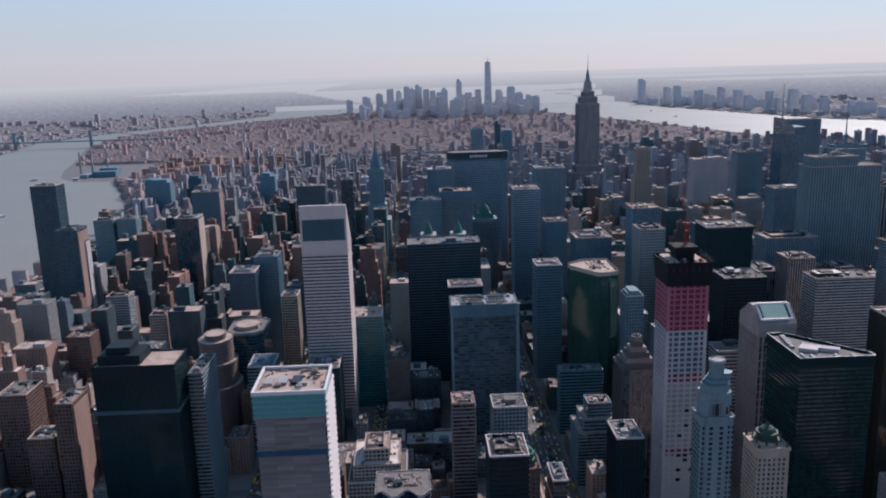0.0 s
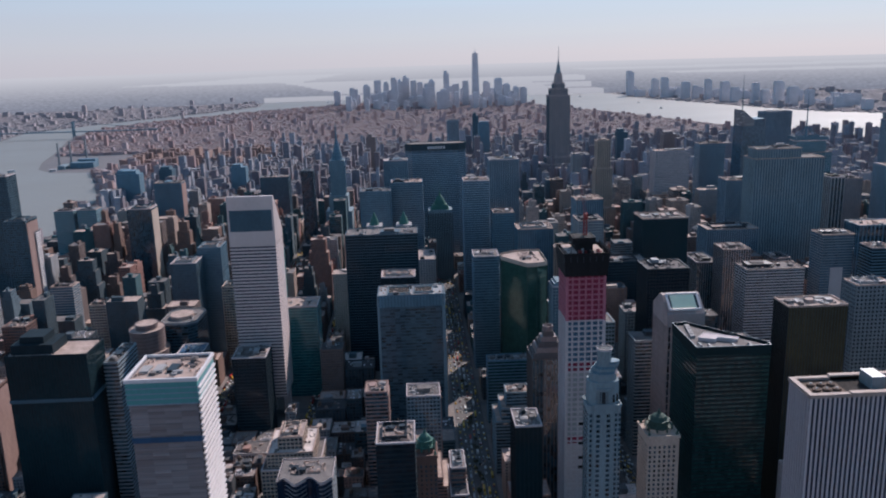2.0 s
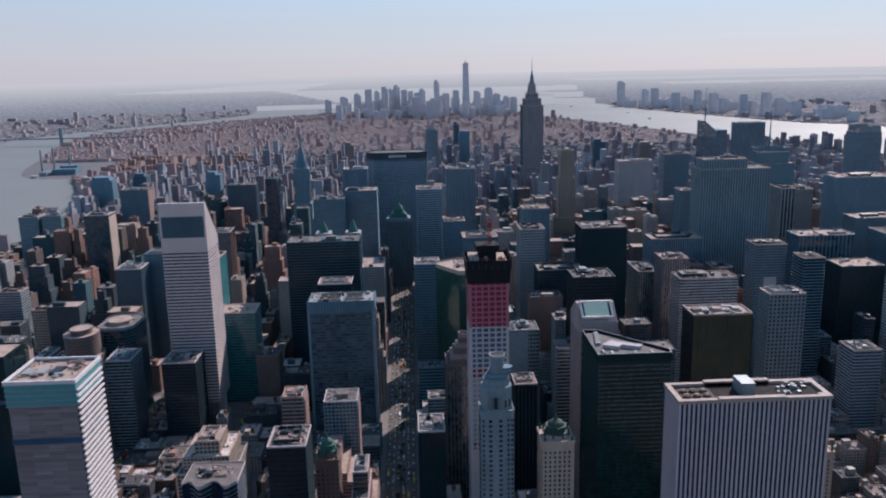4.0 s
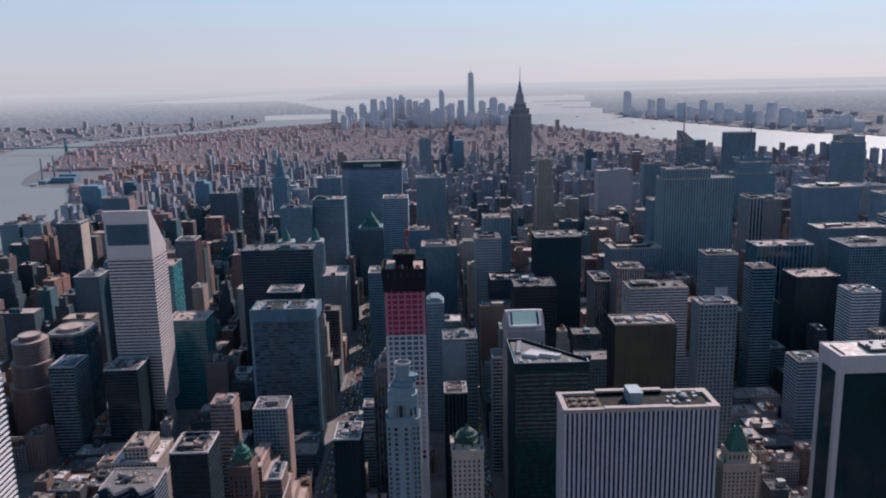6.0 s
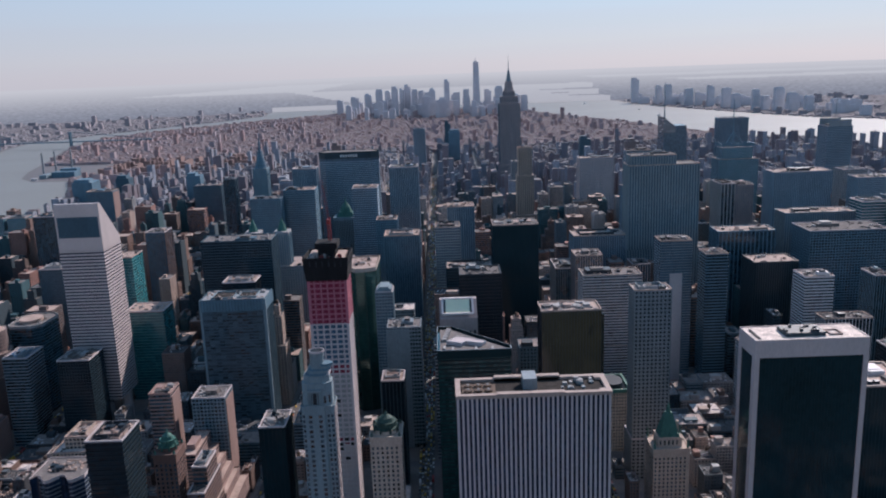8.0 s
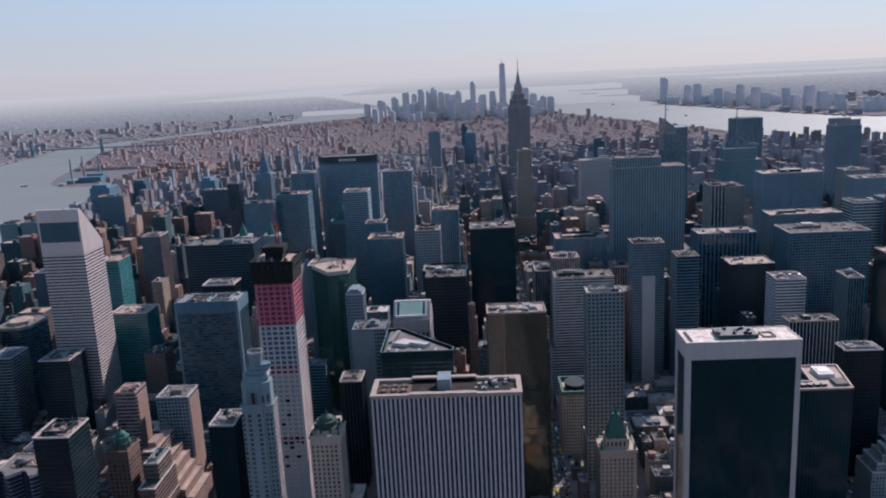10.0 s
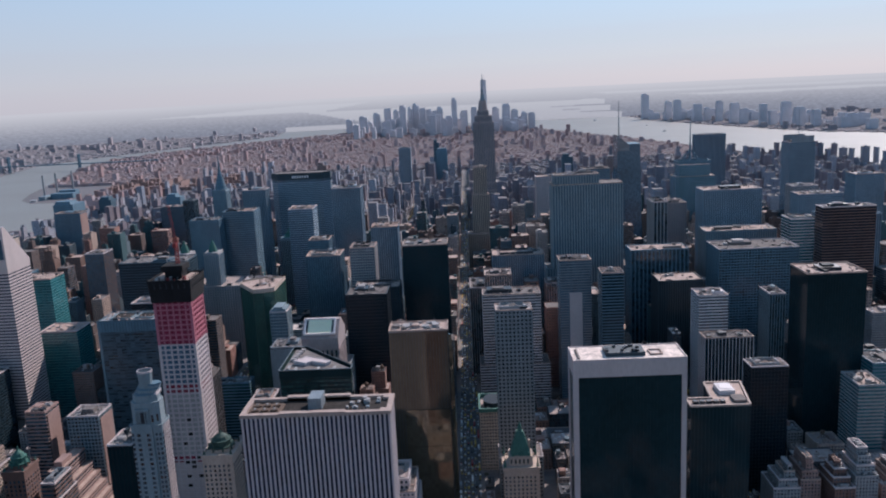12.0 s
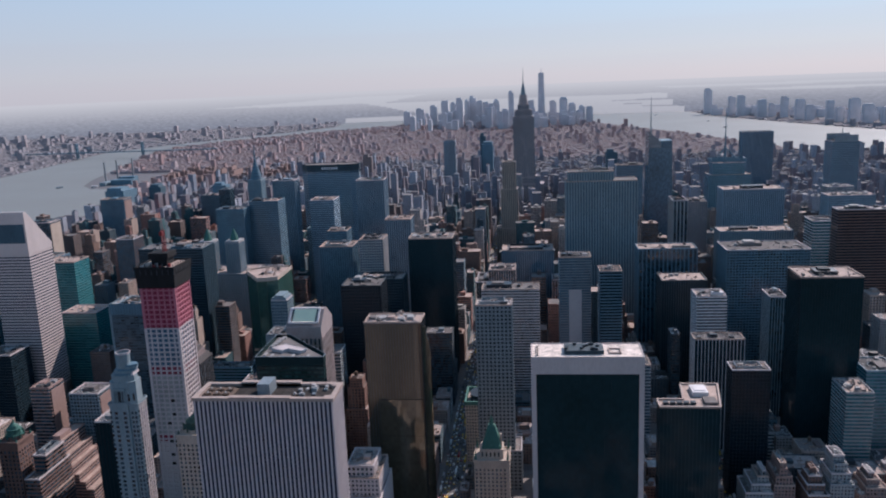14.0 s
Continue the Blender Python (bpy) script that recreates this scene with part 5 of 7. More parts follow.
part("upper_block", Mesh().poly(chamfered(-242, -219, 99.6, 118, 4.5), 166, 185), HOTEL_STONE, hot)
part("niche", Mesh().box(-234.4, -229.0, 99.3, 99.7, 168, 180, True), BRONZE, hot)
pieces("niche_column", Mesh().cone(0, 0, 0.5, 0.45, 168, 178, 8), HOTEL_STONE, hot, [(-236.0, 98.7, 0), (-233.6, 98.9, 0), (-229.8, 98.9, 0), (-227.4, 98.7, 0)])
part("lintel", Mesh().box(-237.2, -226.2, 98.0, 99.8, 178, 180.4, True), HOTEL_STONE, hot)
pieces("side_opening", Mesh().box(-0.8, 0.8, -0.2, 0.1, 169, 175, True), GLASS_DARK, hot, [(-239.3, 103.0, 0), (-224.0, 99.6, 0), (-221.0, 101.8, 0)])
part("attic", Mesh().poly(chamfered(-240.5, -220.5, 100.6, 117, 5), 185, 190.5), HOTEL_STONE, hot)
for k in range(5):
    part("roof_step", Mesh().poly(chamfered(-238.6 + 0.9 * k, -221.4 + 0.9 * k, 101.8 + 0.7 * k, 116.4 - 0.7 * k, 3.5), 190.5 + 1.7 * k, 192.2 + 1.7 * k), HOTEL_STONE if k % 2 else SLATE, hot)
part("side_gable", Mesh().box(-223.5, -220.4, 104, 115, 190, 197, taper=0.6), CONCRETE, hot)
lantern = part("lantern", Mesh().cone(-229.5, 108.5, 4.9, 5.7, 196, 208.6, 12), HOTEL_STONE, hot)
part("lantern_rim", Mesh().shell(oval(-229.5, 108.5, 5.6, 5.6, 12), 208, 209.6, 0.5), CONCRETE, lantern)
part("lantern_well", Mesh().cone(-229.5, 108.5, 4.6, 4.6, 208.6, 209.0, 12), BRONZE, lantern)


def crowned_tower(label, x0, x1, y0, y1, h, wall, roof, peak):
    claim(x0, x1, y0, y1)
    cx, cy = (x0 + x1) / 2, (y0 + y1) / 2
    t = thing("crowned_tower", label, "skyscraper", cx, cy)
    part("wall", Mesh().box(x0, x1, y0, y1, 0, h), wall, t)
    m = Mesh()
    for z0 in range(6, int(h) - 6, 4):
        for i in range(int((x1 - x0) / 3.8)):
            xx = x0 + 1.3 + 3.8 * i
            m.box(xx, xx + 1.6, y0 - 0.1, y0 + 0.05, z0, z0 + 2.2, True)
        for i in range(int((y1 - y0) / 3.8)):
            yy = y0 + 1.3 + 3.8 * i
            m.box(x1 - 0.05, x1 + 0.1, yy, yy + 1.6, z0, z0 + 2.2, True)
            m.box(x0 - 0.1, x0 + 0.05, yy, yy + 1.6, z0, z0 + 2.2, True)
    part("pane_field", m, GLASS_DARK, t, kind="stuff")
    part("cornice", Mesh().ring(x0 - 0.8, x1 + 0.8, y0 - 0.8, y1 + 0.8, h - 1.5, h + 1, 1.2), wall, t)
    lx = x1 - x0
    if peak > 20:
        # a narrower storey, then a steep hipped roof with dormers and a slim finial
        a0, a1, c0, c1 = x0 + lx * 0.17, x1 - lx * 0.17, y0 + lx * 0.17, y1 - lx * 0.17
        part("upper_storey", Mesh().box(a0, a1, c0, c1, h, h + 9), wall, t)
        m = Mesh()
        for i in range(5):
            xx = a0 + 1.4 + (a1 - a0 - 2.8) * i / 5
            m.box(xx, xx + 1.5, c0 - 0.1, c0 + 0.05, h + 2, h + 6.5, True)
        part("arched_opening", m, GLASS_DARK, t, kind="stuff")
        part("crown_roof", Mesh().box(a0 + 1.6, a1 - 1.6, c0 + 1.6, c1 - 1.6, h + 9, h + peak * 0.85, taper=0.34), roof, t)
        for i in range(3):
            xx = a0 + 3.5 + (a1 - a0 - 7) * i / 2
            part("dormer", Mesh().box(xx - 0.9, xx + 0.9, c0 + 0.6, c0 + 4, h + 9, h + 12.5), roof, t)
        part("chimney", Mesh().box(a1 - 3.5, a1 - 1.5, cy - 2, cy + 1, h + 9, h + peak * 0.6), wall, t)
        part("finial", Mesh().cone(cx, cy, 2.2, 1.6, h + peak * 0.85, h + peak, 8).cone(cx, cy, 1.4, 0.15, h + peak, h + peak * 1.12, 8), roof, t)
    else:
        # an open arcaded drum between corner turrets, under a small dome
        w = lx * 0.33
        for k, (rr, z0, z1) in enumerate(((1.25, 0, 0.28), (1.0, 0.28, 0.6))):
            part("drum", Mesh().cone(cx, cy, w * rr, w * rr * 0.97, h + peak * z0, h + peak * z1, 8), roof if k else wall, t)
            part("ledge", Mesh().cone(cx, cy, w * rr + 0.7, w * rr + 0.7, h + peak * z1 - 0.5, h + peak * z1 + 0.3, 8), roof, t)
        part("dome", Mesh().cone(cx, cy, w * 0.85, w * 0.66, h + peak * 0.62, h + peak * 0.8, 10).cone(cx, cy, w * 0.66, w * 0.2, h + peak * 0.8, h + peak * 0.95, 10), roof, t)
        part("finial", Mesh().cone(cx, cy, w * 0.2, 0.2, h + peak * 0.95, h + peak * 1.2, 8), roof, t)
        for i in range(8):
            aa = math.pi * (i + 0.5) / 4
            part("turret", Mesh().cone(cx + w * 1.25 * math.cos(aa), cy + w * 1.25 * math.sin(aa), 0.9, 0.5, h + peak * 0.1, h + peak * 0.5, 6), roof, t)
    for sx in (x0 + 1.5, x1 - 1.5):
        for sy in (y0 + 1.5, y1 - 1.5):
            part("pinnacle", Mesh().cone(sx, sy, 1.3, 0.2, h + 1, h + peak * 0.3, 6), roof, t)
    return t


crowned_tower("tan brick tower with a dark ornate crown", -193, -168, 113, 140, 132, TAN_STONE, COPPER_DARK, 15)
crowned_tower("tan brick hotel tower with a steep green copper spire", 55, 88, 193, 222, 72, TAN_STONE, COPPER, 36)
hero("setback_tower", "white stone setback block with arched top windows", [(-57, -20, 120, 175, 72), (-53, -22, 125, 170, 88), (-50, -27, 130, 165, 97)], CONCRETE, GLASS_DARK, "grid", floor=4, bay=3.6, band=1.8, pier=1.7, gear=3, house=0.4, seed=43, category="office building")

# hotel block with twin green-capped towers
hero("hotel_block", "grey stone hotel block under twin towers", [(-450, -338, 762, 830, 118)], LIMESTONE, GLASS_DARK, "grid", bay=4, band=1.8, pier=1.8, gear=4, house=0, seed=51)
for tx in (-431, -385):
    t = thing("twin_tower", "grey stone twin tower with a green copper cap", "skyscraper", tx, 784, 118, "twin hotel towers")
    part("wall", Mesh().box(tx - 12, tx + 12, 772, 800, 118, 172), LIMESTONE, t)
    m = Mesh(); piers_on(m, tx - 12, tx + 12, 772, 800, 118, 168, 3.6, 1.3, 0.4)
    part("strip_field", m, SLATE, t, kind="stuff")
    part("copper_cap", Mesh().cone(tx, 786, 8, 5, 172, 182, 8).cone(tx, 786, 4.5, 0.6, 182, 192, 8), COPPER, t)
hero("setback_building", "brown brick building in terraced steps", [(-348, -332, 110, 175, 60), (-347, -333, 125, 175, 82), (-346, -334, 140, 170, 98)], BROWN_BRICK, GLASS_DARK, "bands", bay=3.4, gear=3, house=0.4, seed=52, category="building")
crowned_tower("brown brick tower with a small green peaked cap", -376, -357, 136, 160, 112, BROWN_BRICK, COPPER, 16)
hero("setback_building", "pale stone building with terraced upper floors", [(-520, -466, 236, 300, 52), (-515, -472, 242, 295, 66), (-505, -482, 250, 285, 78)], TAN_STONE, GLASS_DARK, "grid", bay=3.6, gear=4, house=0.4, seed=53, category="building")
claim(-492, -443, 144, 192)
wav = thing("curved_building", "grey glass building with a wavy outline and pale rim", "office building", -467, 168)
WAVY = [(-490 + 45 * i / 32, 152 + 5 * math.sin(i * 0.42)) for i in range(33)] + [(-445, 190), (-490, 190)]
part("glazing", Mesh().poly(WAVY, 0, 86), GLASS_NAVY, wav)
pieces("floor_band", Mesh().shell([(x + 467, y - 168) for x, y in WAVY], 0, 1.2, 0.35), STEEL_GREY, wav, [(-467, 168, 4 + 3.8 * i) for i in range(21)])
part("rim", Mesh().shell(WAVY, 84.5, 87.5, 0.7), CONCRETE, wav)
part("roof", Mesh().poly([(-467 + (x + 467) * 0.97, 168 + (y - 168) * 0.97) for x, y in WAVY], 86, 86.6), ROOF_DARK, wav)
roof_gear(random.Random(6), wav, -484, -450, 162, 186, 86.6, 6)
# brick block that falls to the avenue in terraces
claim(-378, -330, 200, 262)
ter = thing("terraced_building", "pinkish brick block that falls to the avenue in terraces", "building", -354, 230)
for i, (ax, az) in enumerate(((-376, 78), (-364, 64), (-357, 55), (-351, 46), (-345, 38), (-339, 30))):
    bx = (-364, -357, -351, -345, -339, -331)[i]
    part("glazing", Mesh().box(ax + 0.4, bx - 0.1, 203 + 0.4, 255 - 0.4, 0, az - 0.5), GLASS_DARK, ter)
    m = Mesh()
    for k in range(int(az / 3.4)):
        m.box(ax + 0.02 * i, bx + 0.3, 203, 255, 3.4 * k + 1.8, 3.4 * k + 3.4, True)
    part("brick_band", m, PINK_BRICK, ter, kind="stuff")
    part("terrace", Mesh().box(ax + 0.3, bx + 0.2, 203.3, 254.7, az - 0.4, az), ROOF_PALE, ter)
    part("parapet", Mesh().ring(ax, bx + 0.4, 202.9, 255.1, az - 0.6, az + 1.0, 0.4), PINK_BRICK, ter)
part("roof_house", Mesh().box(-375, -367, 215, 235, 78, 83), PINK_BRICK, ter)

hero("stepped_building", "grey stone building that steps up to roof cabins", [(-292, -254, 305, 348, 58), (-286, -254, 310, 346, 70), (-280, -256, 318, 340, 84)], LIMESTONE_BLUE, GLASS_DARK, "bands", floor=3.6, band=1.6, depth=0.3, roof=ROOF_PALE, gear=5, house=0.3, seed=54, category="office building")
# tan office block with a green copper roof edge
crb = hero("office_building", "tan stone office block under a green copper roof edge", [(36, 66, 335, 378, 68)], TAN_STONE, GLASS_DARK, "grid", floor=3.8, bay=3.0, band=1.7, pier=1.4, gear=2, house=0, seed=55, category="office building")
part("copper_edge", Mesh().ring(34.6, 67.4, 333.6, 379.4, 68.2, 72.5, 2.4), COPPER, crb, "green copper roof edge")
part("rounded_penthouse", Mesh().poly(oval(51, 354, 11, 15, 20), 68, 76), BRONZE, crb)
# towers between the avenues
REST = [
    ("office_tower", "pale green-grey office tower with a tan roof", -194, -157, 362, 395, 141, STEEL_GREY, GLASS_GREEN, "piers"),
    ("office_tower", "small dark tower with white vertical lines", -195, -173, 272, 300, 116, BLACK, GLASS_BLACK, "piers"),
    ("brick_tower", "reddish brick office tower beside a slab", 140, 165, 640, 675, 132, PINK_GRANITE, GLASS_DARK, "piers"),
    ("office_tower", "slim grey slab with blank sides", 393, 412, 465, 500, 152, LIMESTONE_BLUE, GLASS_DARK, "piers"),
    ("flared_tower", "teal glass tower above low blocks", -231, -185, 2672, 2710, 183, SLATE, GLASS_TEAL, "bands"),
    ("office_tower", "dark red granite office tower", -622, -590, 836, 875, 166, BROWN_BRICK, GLASS_DARK, "piers"),
    ("office_block", "dark block with a bright blue roof", -640, -612, 400, 440, 108, STEEL_GREY, GLASS_DARK, "bands"),
    ("apartment_tower", "red-brown brick apartment tower", -891, -862, 530, 560, 108, BROWN_BRICK, GLASS_DARK, "grid"),
    ("apartment_tower", "dark apartment tower by the river road", -1043, -1012, 735, 765, 106, BRONZE, GLASS_DARK, "grid"),
    ("apartment_tower", "pale banded apartment tower", -906, -874, 708, 735, 110, CONCRETE_GREY, GLASS_DARK, "bands"),
    ("apartment_tower", "tan brick apartment tower with orange side", -809, -787, 600, 630, 112, TAN_STONE, GLASS_DARK, "grid"),
    ("office_tower", "slim grey striped tower beside a black slab", -668, -655, 276, 330, 150, STEEL_GREY, GLASS_DARK, "bands"),
    ("apartment_building", "low brown block with roof garden", -842, -816, 308, 338, 76, BROWN_BRICK, GLASS_DARK, "grid"),
    ("apartment_tower", "teal banded apartment tower", 420, 446, 290, 330, 101, CONCRETE_GREY, GLASS_TEAL, "bands"),
    ("apartment_tower", "teal glass apartment tower", 457, 490, 338, 380, 106, SLATE, GLASS_TEAL, "bands"),
    ("glass_block", "pale glass block behind a black tower", 210, 243, 386, 420, 95, PRECAST_PALE, GLASS_BLUE, "bands"),
    ("black_slab_tower", "tall dark bronze apartment slab near the river", -1097, -1055, 930, 965, 247, BRONZE, GLASS_BLACK, "grid"),
    ("apartment_tower", "dark angular apartment tower with a bright glazed side", -1030, -995, 848, 890, 184, BRONZE, GLASS_BLACK, "grid"),
    ("teal_glass_tower", "teal glass hotel tower near the river", -1143, -1102, 1290, 1330, 122, SLATE, GLASS_TEAL, "bands"),
    ("teal_glass_tower", "teal glass twin tower with a slanted shoulder", -1096, -1055, 1295, 1330, 122, SLATE, GLASS_TEAL, "bands"),
    ("dark_slab_tower", "dark slab tower with a tan side wall", -880, -838, 985, 1025, 174, BRONZE, GLASS_BLACK, "piers"),
    ("office_tower", "dark stepped office tower", -685, -652, 700, 740, 163, SLATE_DARK, GLASS_DARK, "grid"),
    ("office_tower", "dark office tower with flat roof", -711, -676, 650, 690, 153, BRONZE, GLASS_DARK, "grid"),
    ("office_tower", "blue-black glass office tower", -735, -668, 1490, 1530, 152, BLACK, GLASS_DARK, "grid"),
    ("apartment_tower", "dark apartment slab far over the east side", -959, -898, 1400, 1440, 160, SLATE_DARK, GLASS_DARK, "grid"),
    ("office_tower", "slim black office tower", -610, -585, 1300, 1330, 190, BLACK, GLASS_BLACK, "piers"),
    ("office_tower", "dark slab behind the terminal tower", -425, -378, 1130, 1165, 228, SLATE, GLASS_DARK, "piers"),
    ("office_tower", "dark office slab with bright roof edge", -459, -407, 900, 940, 205, BRONZE, GLASS_DARK, "grid"),
    ("office_tower", "dark office slab with white roof edge", -407, -352, 930, 975, 214, BLACK, GLASS_DARK, "bands"),
    ("office_tower", "dark blue office tower with pale bands", -283, -240, 900, 945, 218, SLATE, GLASS_DARK, "bands"),
    ("office_tower", "blue glass tower with a pale rounded top", -226, -172, 1030, 1075, 236, STEEL_GREY, GLASS_BLUE, "piers"),
    ("office_tower", "dark tower with a bright ring roof", -121, -80, 750, 790, 206, SLATE, GLASS_DARK, "piers"),
    ("hotel_tower", "slim grey hotel tower", -140, -105, 640, 680, 196, LIMESTONE, GLASS_BLUE, "grid"),
    ("office_tower", "dark brown office tower", -239, -205, 838, 875, 173, BRONZE, GLASS_DARK, "grid"),
    ("office_tower", "dark tower with white vertical lines", -217, -165, 700, 745, 174, BLACK, GLASS_BLACK, "piers"),
    ("glass_tower", "blue glass office tower", -290, -256, 600, 640, 160, SLATE, GLASS_BLUE, "bands"),
    ("rounded_tower", "pale slim tower with arched top", -211, -191, 438, 463, 161, LIMESTONE_BLUE, GLASS_BLUE, "grid"),
    ("black_tower", "broad black office tower with cluttered roof", -126, -65, 560, 600, 156, BLACK, GLASS_BLACK, "grid"),
    ("office_tower", "dark office tower with a pale roof terrace", -112, -65, 400, 440, 188, BRONZE, GLASS_BLACK, "grid"),
    ("green_glass_block", "low dark green glass office block", -289, -240, 425, 446, 78, SLATE, GLASS_GREEN, "bands"),
    ("apartment_tower", "slim pinkish brick apartment tower with one blank side", -421, -400, 257, 284, 117, PINK_BRICK, GLASS_DARK, "bands"),
    ("apartment_tower", "grey brick tower with blank side walls", -382, -350, 264, 295, 108, LIMESTONE_BLUE, GLASS_DARK, "grid"),
    ("black_glass_block", "black glass block with roof machines", -291, -269, 155, 189, 125, EBONY, GLASS_EBONY, "piers"),
    ("setback_tower", "brown stepped tower with a pointed cap", -263, -228, 251, 285, 146, DARK_STONE, GLASS_DARK, "piers"),
    ("office_tower", "dark slab tower with fine verticals", 208, 267, 1000, 1040, 188, SLATE, GLASS_BLACK, "piers"),
    ("office_tower", "teal glass office tower", 310, 370, 1430, 1470, 207, SLATE, GLASS_TEAL, "bands"),
    ("apartment_tower", "tan banded apartment tower", -640, -618, 640, 670, 120, TAN_STONE, GLASS_DARK, "grid"),
    ("office_tower", "dark glass tower with bright roof machines", -402, -374, 77, 112, 154, EBONY, GLASS_BLACK, "bands"),
    ("apartment_tower", "brown brick apartment tower with balconies", -890, -860, 353, 392, 105, BROWN_BRICK, GLASS_DARK, "grid"),
    ("apartment_tower", "orange brick apartment slab with rust-coloured side", -804, -787, 292, 330, 118, BROWN_BRICK, GLASS_DARK, "grid"),
    ("office_tower", "dark granite tower in stepped boxes", 195, 222, 490, 520, 180, SLATE, GLASS_BLACK, "bands"),
    ("office_tower", "grey stone tower beside the avenue", 30, 60, 640, 700, 130, LIMESTONE, GLASS_DARK, "piers"),
    ("office_tower", "broad grey office block with roof cabins", 66, 143, 702, 745, 163, SLATE, GLASS_DARK, "piers"),
    ("office_tower", "brown granite office block", 51, 88, 597, 635, 158, PINK_GRANITE, GLASS_DARK, "piers"),
    ("office_tower", "dark blue slab with a bright flat roof", 600, 690, 800, 850, 185, SLATE, GLASS_DARK, "piers"),
    ("office_tower", "dark hotel slab with grid windows", 640, 720, 1000, 1040, 190, BRONZE, GLASS_BLACK, "grid"),
    ("office_tower", "teal glazed office tower", 860, 920, 1250, 1300, 190, SLATE, GLASS_TEAL, "grid"),
    ("office_tower", "grey stone hotel tower", 700, 750, 1180, 1220, 180, LIMESTONE, GLASS_DARK, "grid"),
]
for k, (name, label, x0, x1, y0, y1, h, wall, glass, style) in enumerate(REST):
    # distance haze in the colours: far dark towers take blue-grey, then paler cladding
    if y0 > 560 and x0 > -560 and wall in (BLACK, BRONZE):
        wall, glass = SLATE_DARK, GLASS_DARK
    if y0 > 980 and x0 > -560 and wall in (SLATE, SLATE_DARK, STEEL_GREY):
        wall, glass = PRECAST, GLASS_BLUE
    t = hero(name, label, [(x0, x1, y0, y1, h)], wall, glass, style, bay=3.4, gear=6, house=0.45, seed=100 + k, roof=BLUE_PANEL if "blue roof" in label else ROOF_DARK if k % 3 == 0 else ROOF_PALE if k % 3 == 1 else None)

    if "tan roof" in label:
        part("blank_wall", Mesh().box(x0 - 0.5, x1 - 12, y0 - 1.0, y0 - 0.4, 0, h - 1), HOTEL_STONE, t)
        pieces("slot_band", Mesh().box(x1 - 12, x1 + 0.2, y0 - 0.9, y0 - 0.4, -0.9, 0.9), HOTEL_STONE, t, [(0, 0, 6 + 4.4 * i) for i in range(31)])
    if "arched top" in label:
        part("arched_top", Mesh().box(x0 + 1.5, x1 - 1.5, y0 + 1, y1 - 1, h, h + 4).box(x0 + 4.5, x1 - 4.5, y0 + 1, y1 - 1, h + 4, h + 6.5), wall, t)
    # blank side walls, toned tan and pink for the sun on them
    if "side" in label.split():
        part("side_wall", Mesh().box(x1 + 0.5, x1 + 1.2, y0 + 2, y1 - 2, 0, h - 3), TAN_STONE if "tan" in label else PINK_BRICK, t)

cap = thing("pointed_cap", "dark stepped cap with an open ring on a brown tower", "roof", -245.5, 268, 146)
for k in range(5):
    q = 1 - 0.17 * k
    part("cap_step", Mesh().box(-245.5 - 16 * q, -245.5 + 16 * q, 268 - 15 * q, 268 + 15 * q, 146 + 4.6 * k, 150.6 + 4.6 * k, taper=0.93), LIP_RED if k % 2 else DARK_STONE, cap)
part("cap_ring", Mesh().shell(oval(-245.5, 268, 4.2, 4.2, 12), 169, 174, 0.8), LIP_RED, cap)
# white fins stand in for sun glint on the angular tower's glazed side
ang = thing("glazed_bay", "glazed bay whose white fins stand in for sun glint", "building", -993, 869)
pieces("glint_fin", Mesh().box(-994.6, -991.5, 872, 888, 0, 1.6), WHITE_PANEL, ang, [(0, 0, 3.6 * i) for i in range(45)])
part("bay_core", Mesh().box(-994.6, -992.5, 873, 887, 0, 163), GLASS_GREY, ang)

# apartment houses with terraced tops and crowded roofs
for k, (x0, x1, y0, y1, h) in enumerate(((302, 326, 196, 228, 58), (328, 346, 200, 236, 66), (354, 372, 188, 222, 62), (374, 394, 192, 226, 74), (402, 430, 200, 232, 54), (440, 470, 205, 238, 67))):
    w = x1 - x0
    rg = random.Random(70 + k)
    tiers, box = [], [x0, x1, y0, y1]
    for z in (0.72, 0.84, 0.94, 1.02):
        tiers.append((*box, h * z))
        box = [box[0] + rg.uniform(0, 0.26) * w, box[1] - rg.uniform(0, 0.22) * w, box[2] + rg.uniform(1, 6), box[3] - rg.uniform(0, 4)]
    t = hero("apartment_house", "pale brick apartment house with terraced top floors", tiers, (CONCRETE_GREY, PINK_BRICK, BROWN_BRICK)[k % 3], GLASS_DARK, "grid", floor=3.4, bay=3.0, band=1.7, pier=1.5, depth=0.2, gear=3, house=0, seed=300 + k, category="apartment house")
    rg = random.Random(40 + k)
    for i in range(6):
        px, py = rg.uniform(x0 + 1, x1 - 4), rg.uniform(y0 + 0.5, y0 + 3.0)
        part("roof_cabin", Mesh().box(px, px + rg.uniform(1.5, 3.5), py, py + rg.uniform(1.5, 3), h * 0.74, h * 0.74 + rg.uniform(1.2, 2.8)), rg.choice((TIN, PINK_BRICK, CONCRETE_GREY)), t)

# ---- the city between ----
AVENUES = [(-1240, 12), (-1067, 15), (-838, 15), (-622, 15), (-502, 11), (-311, 21), (-155, 12), (23, 15), (311, 15), (585, 15), (860, 15), (1135, 15), (1410, 15), (1685, 15), (1960, 15)]


def street(n):
    return (59 - n) * 80.5


def in_view(x, y, margin=60):
    left = -447 - 0.60 * (y + 455)
    left14 = 114 - 0.78 * (y + 506)
    right = max(-447 + 0.62 * (y + 455), 114 + 0.46 * (y + 506))
    return min(left, left14) - margin < x < right + margin


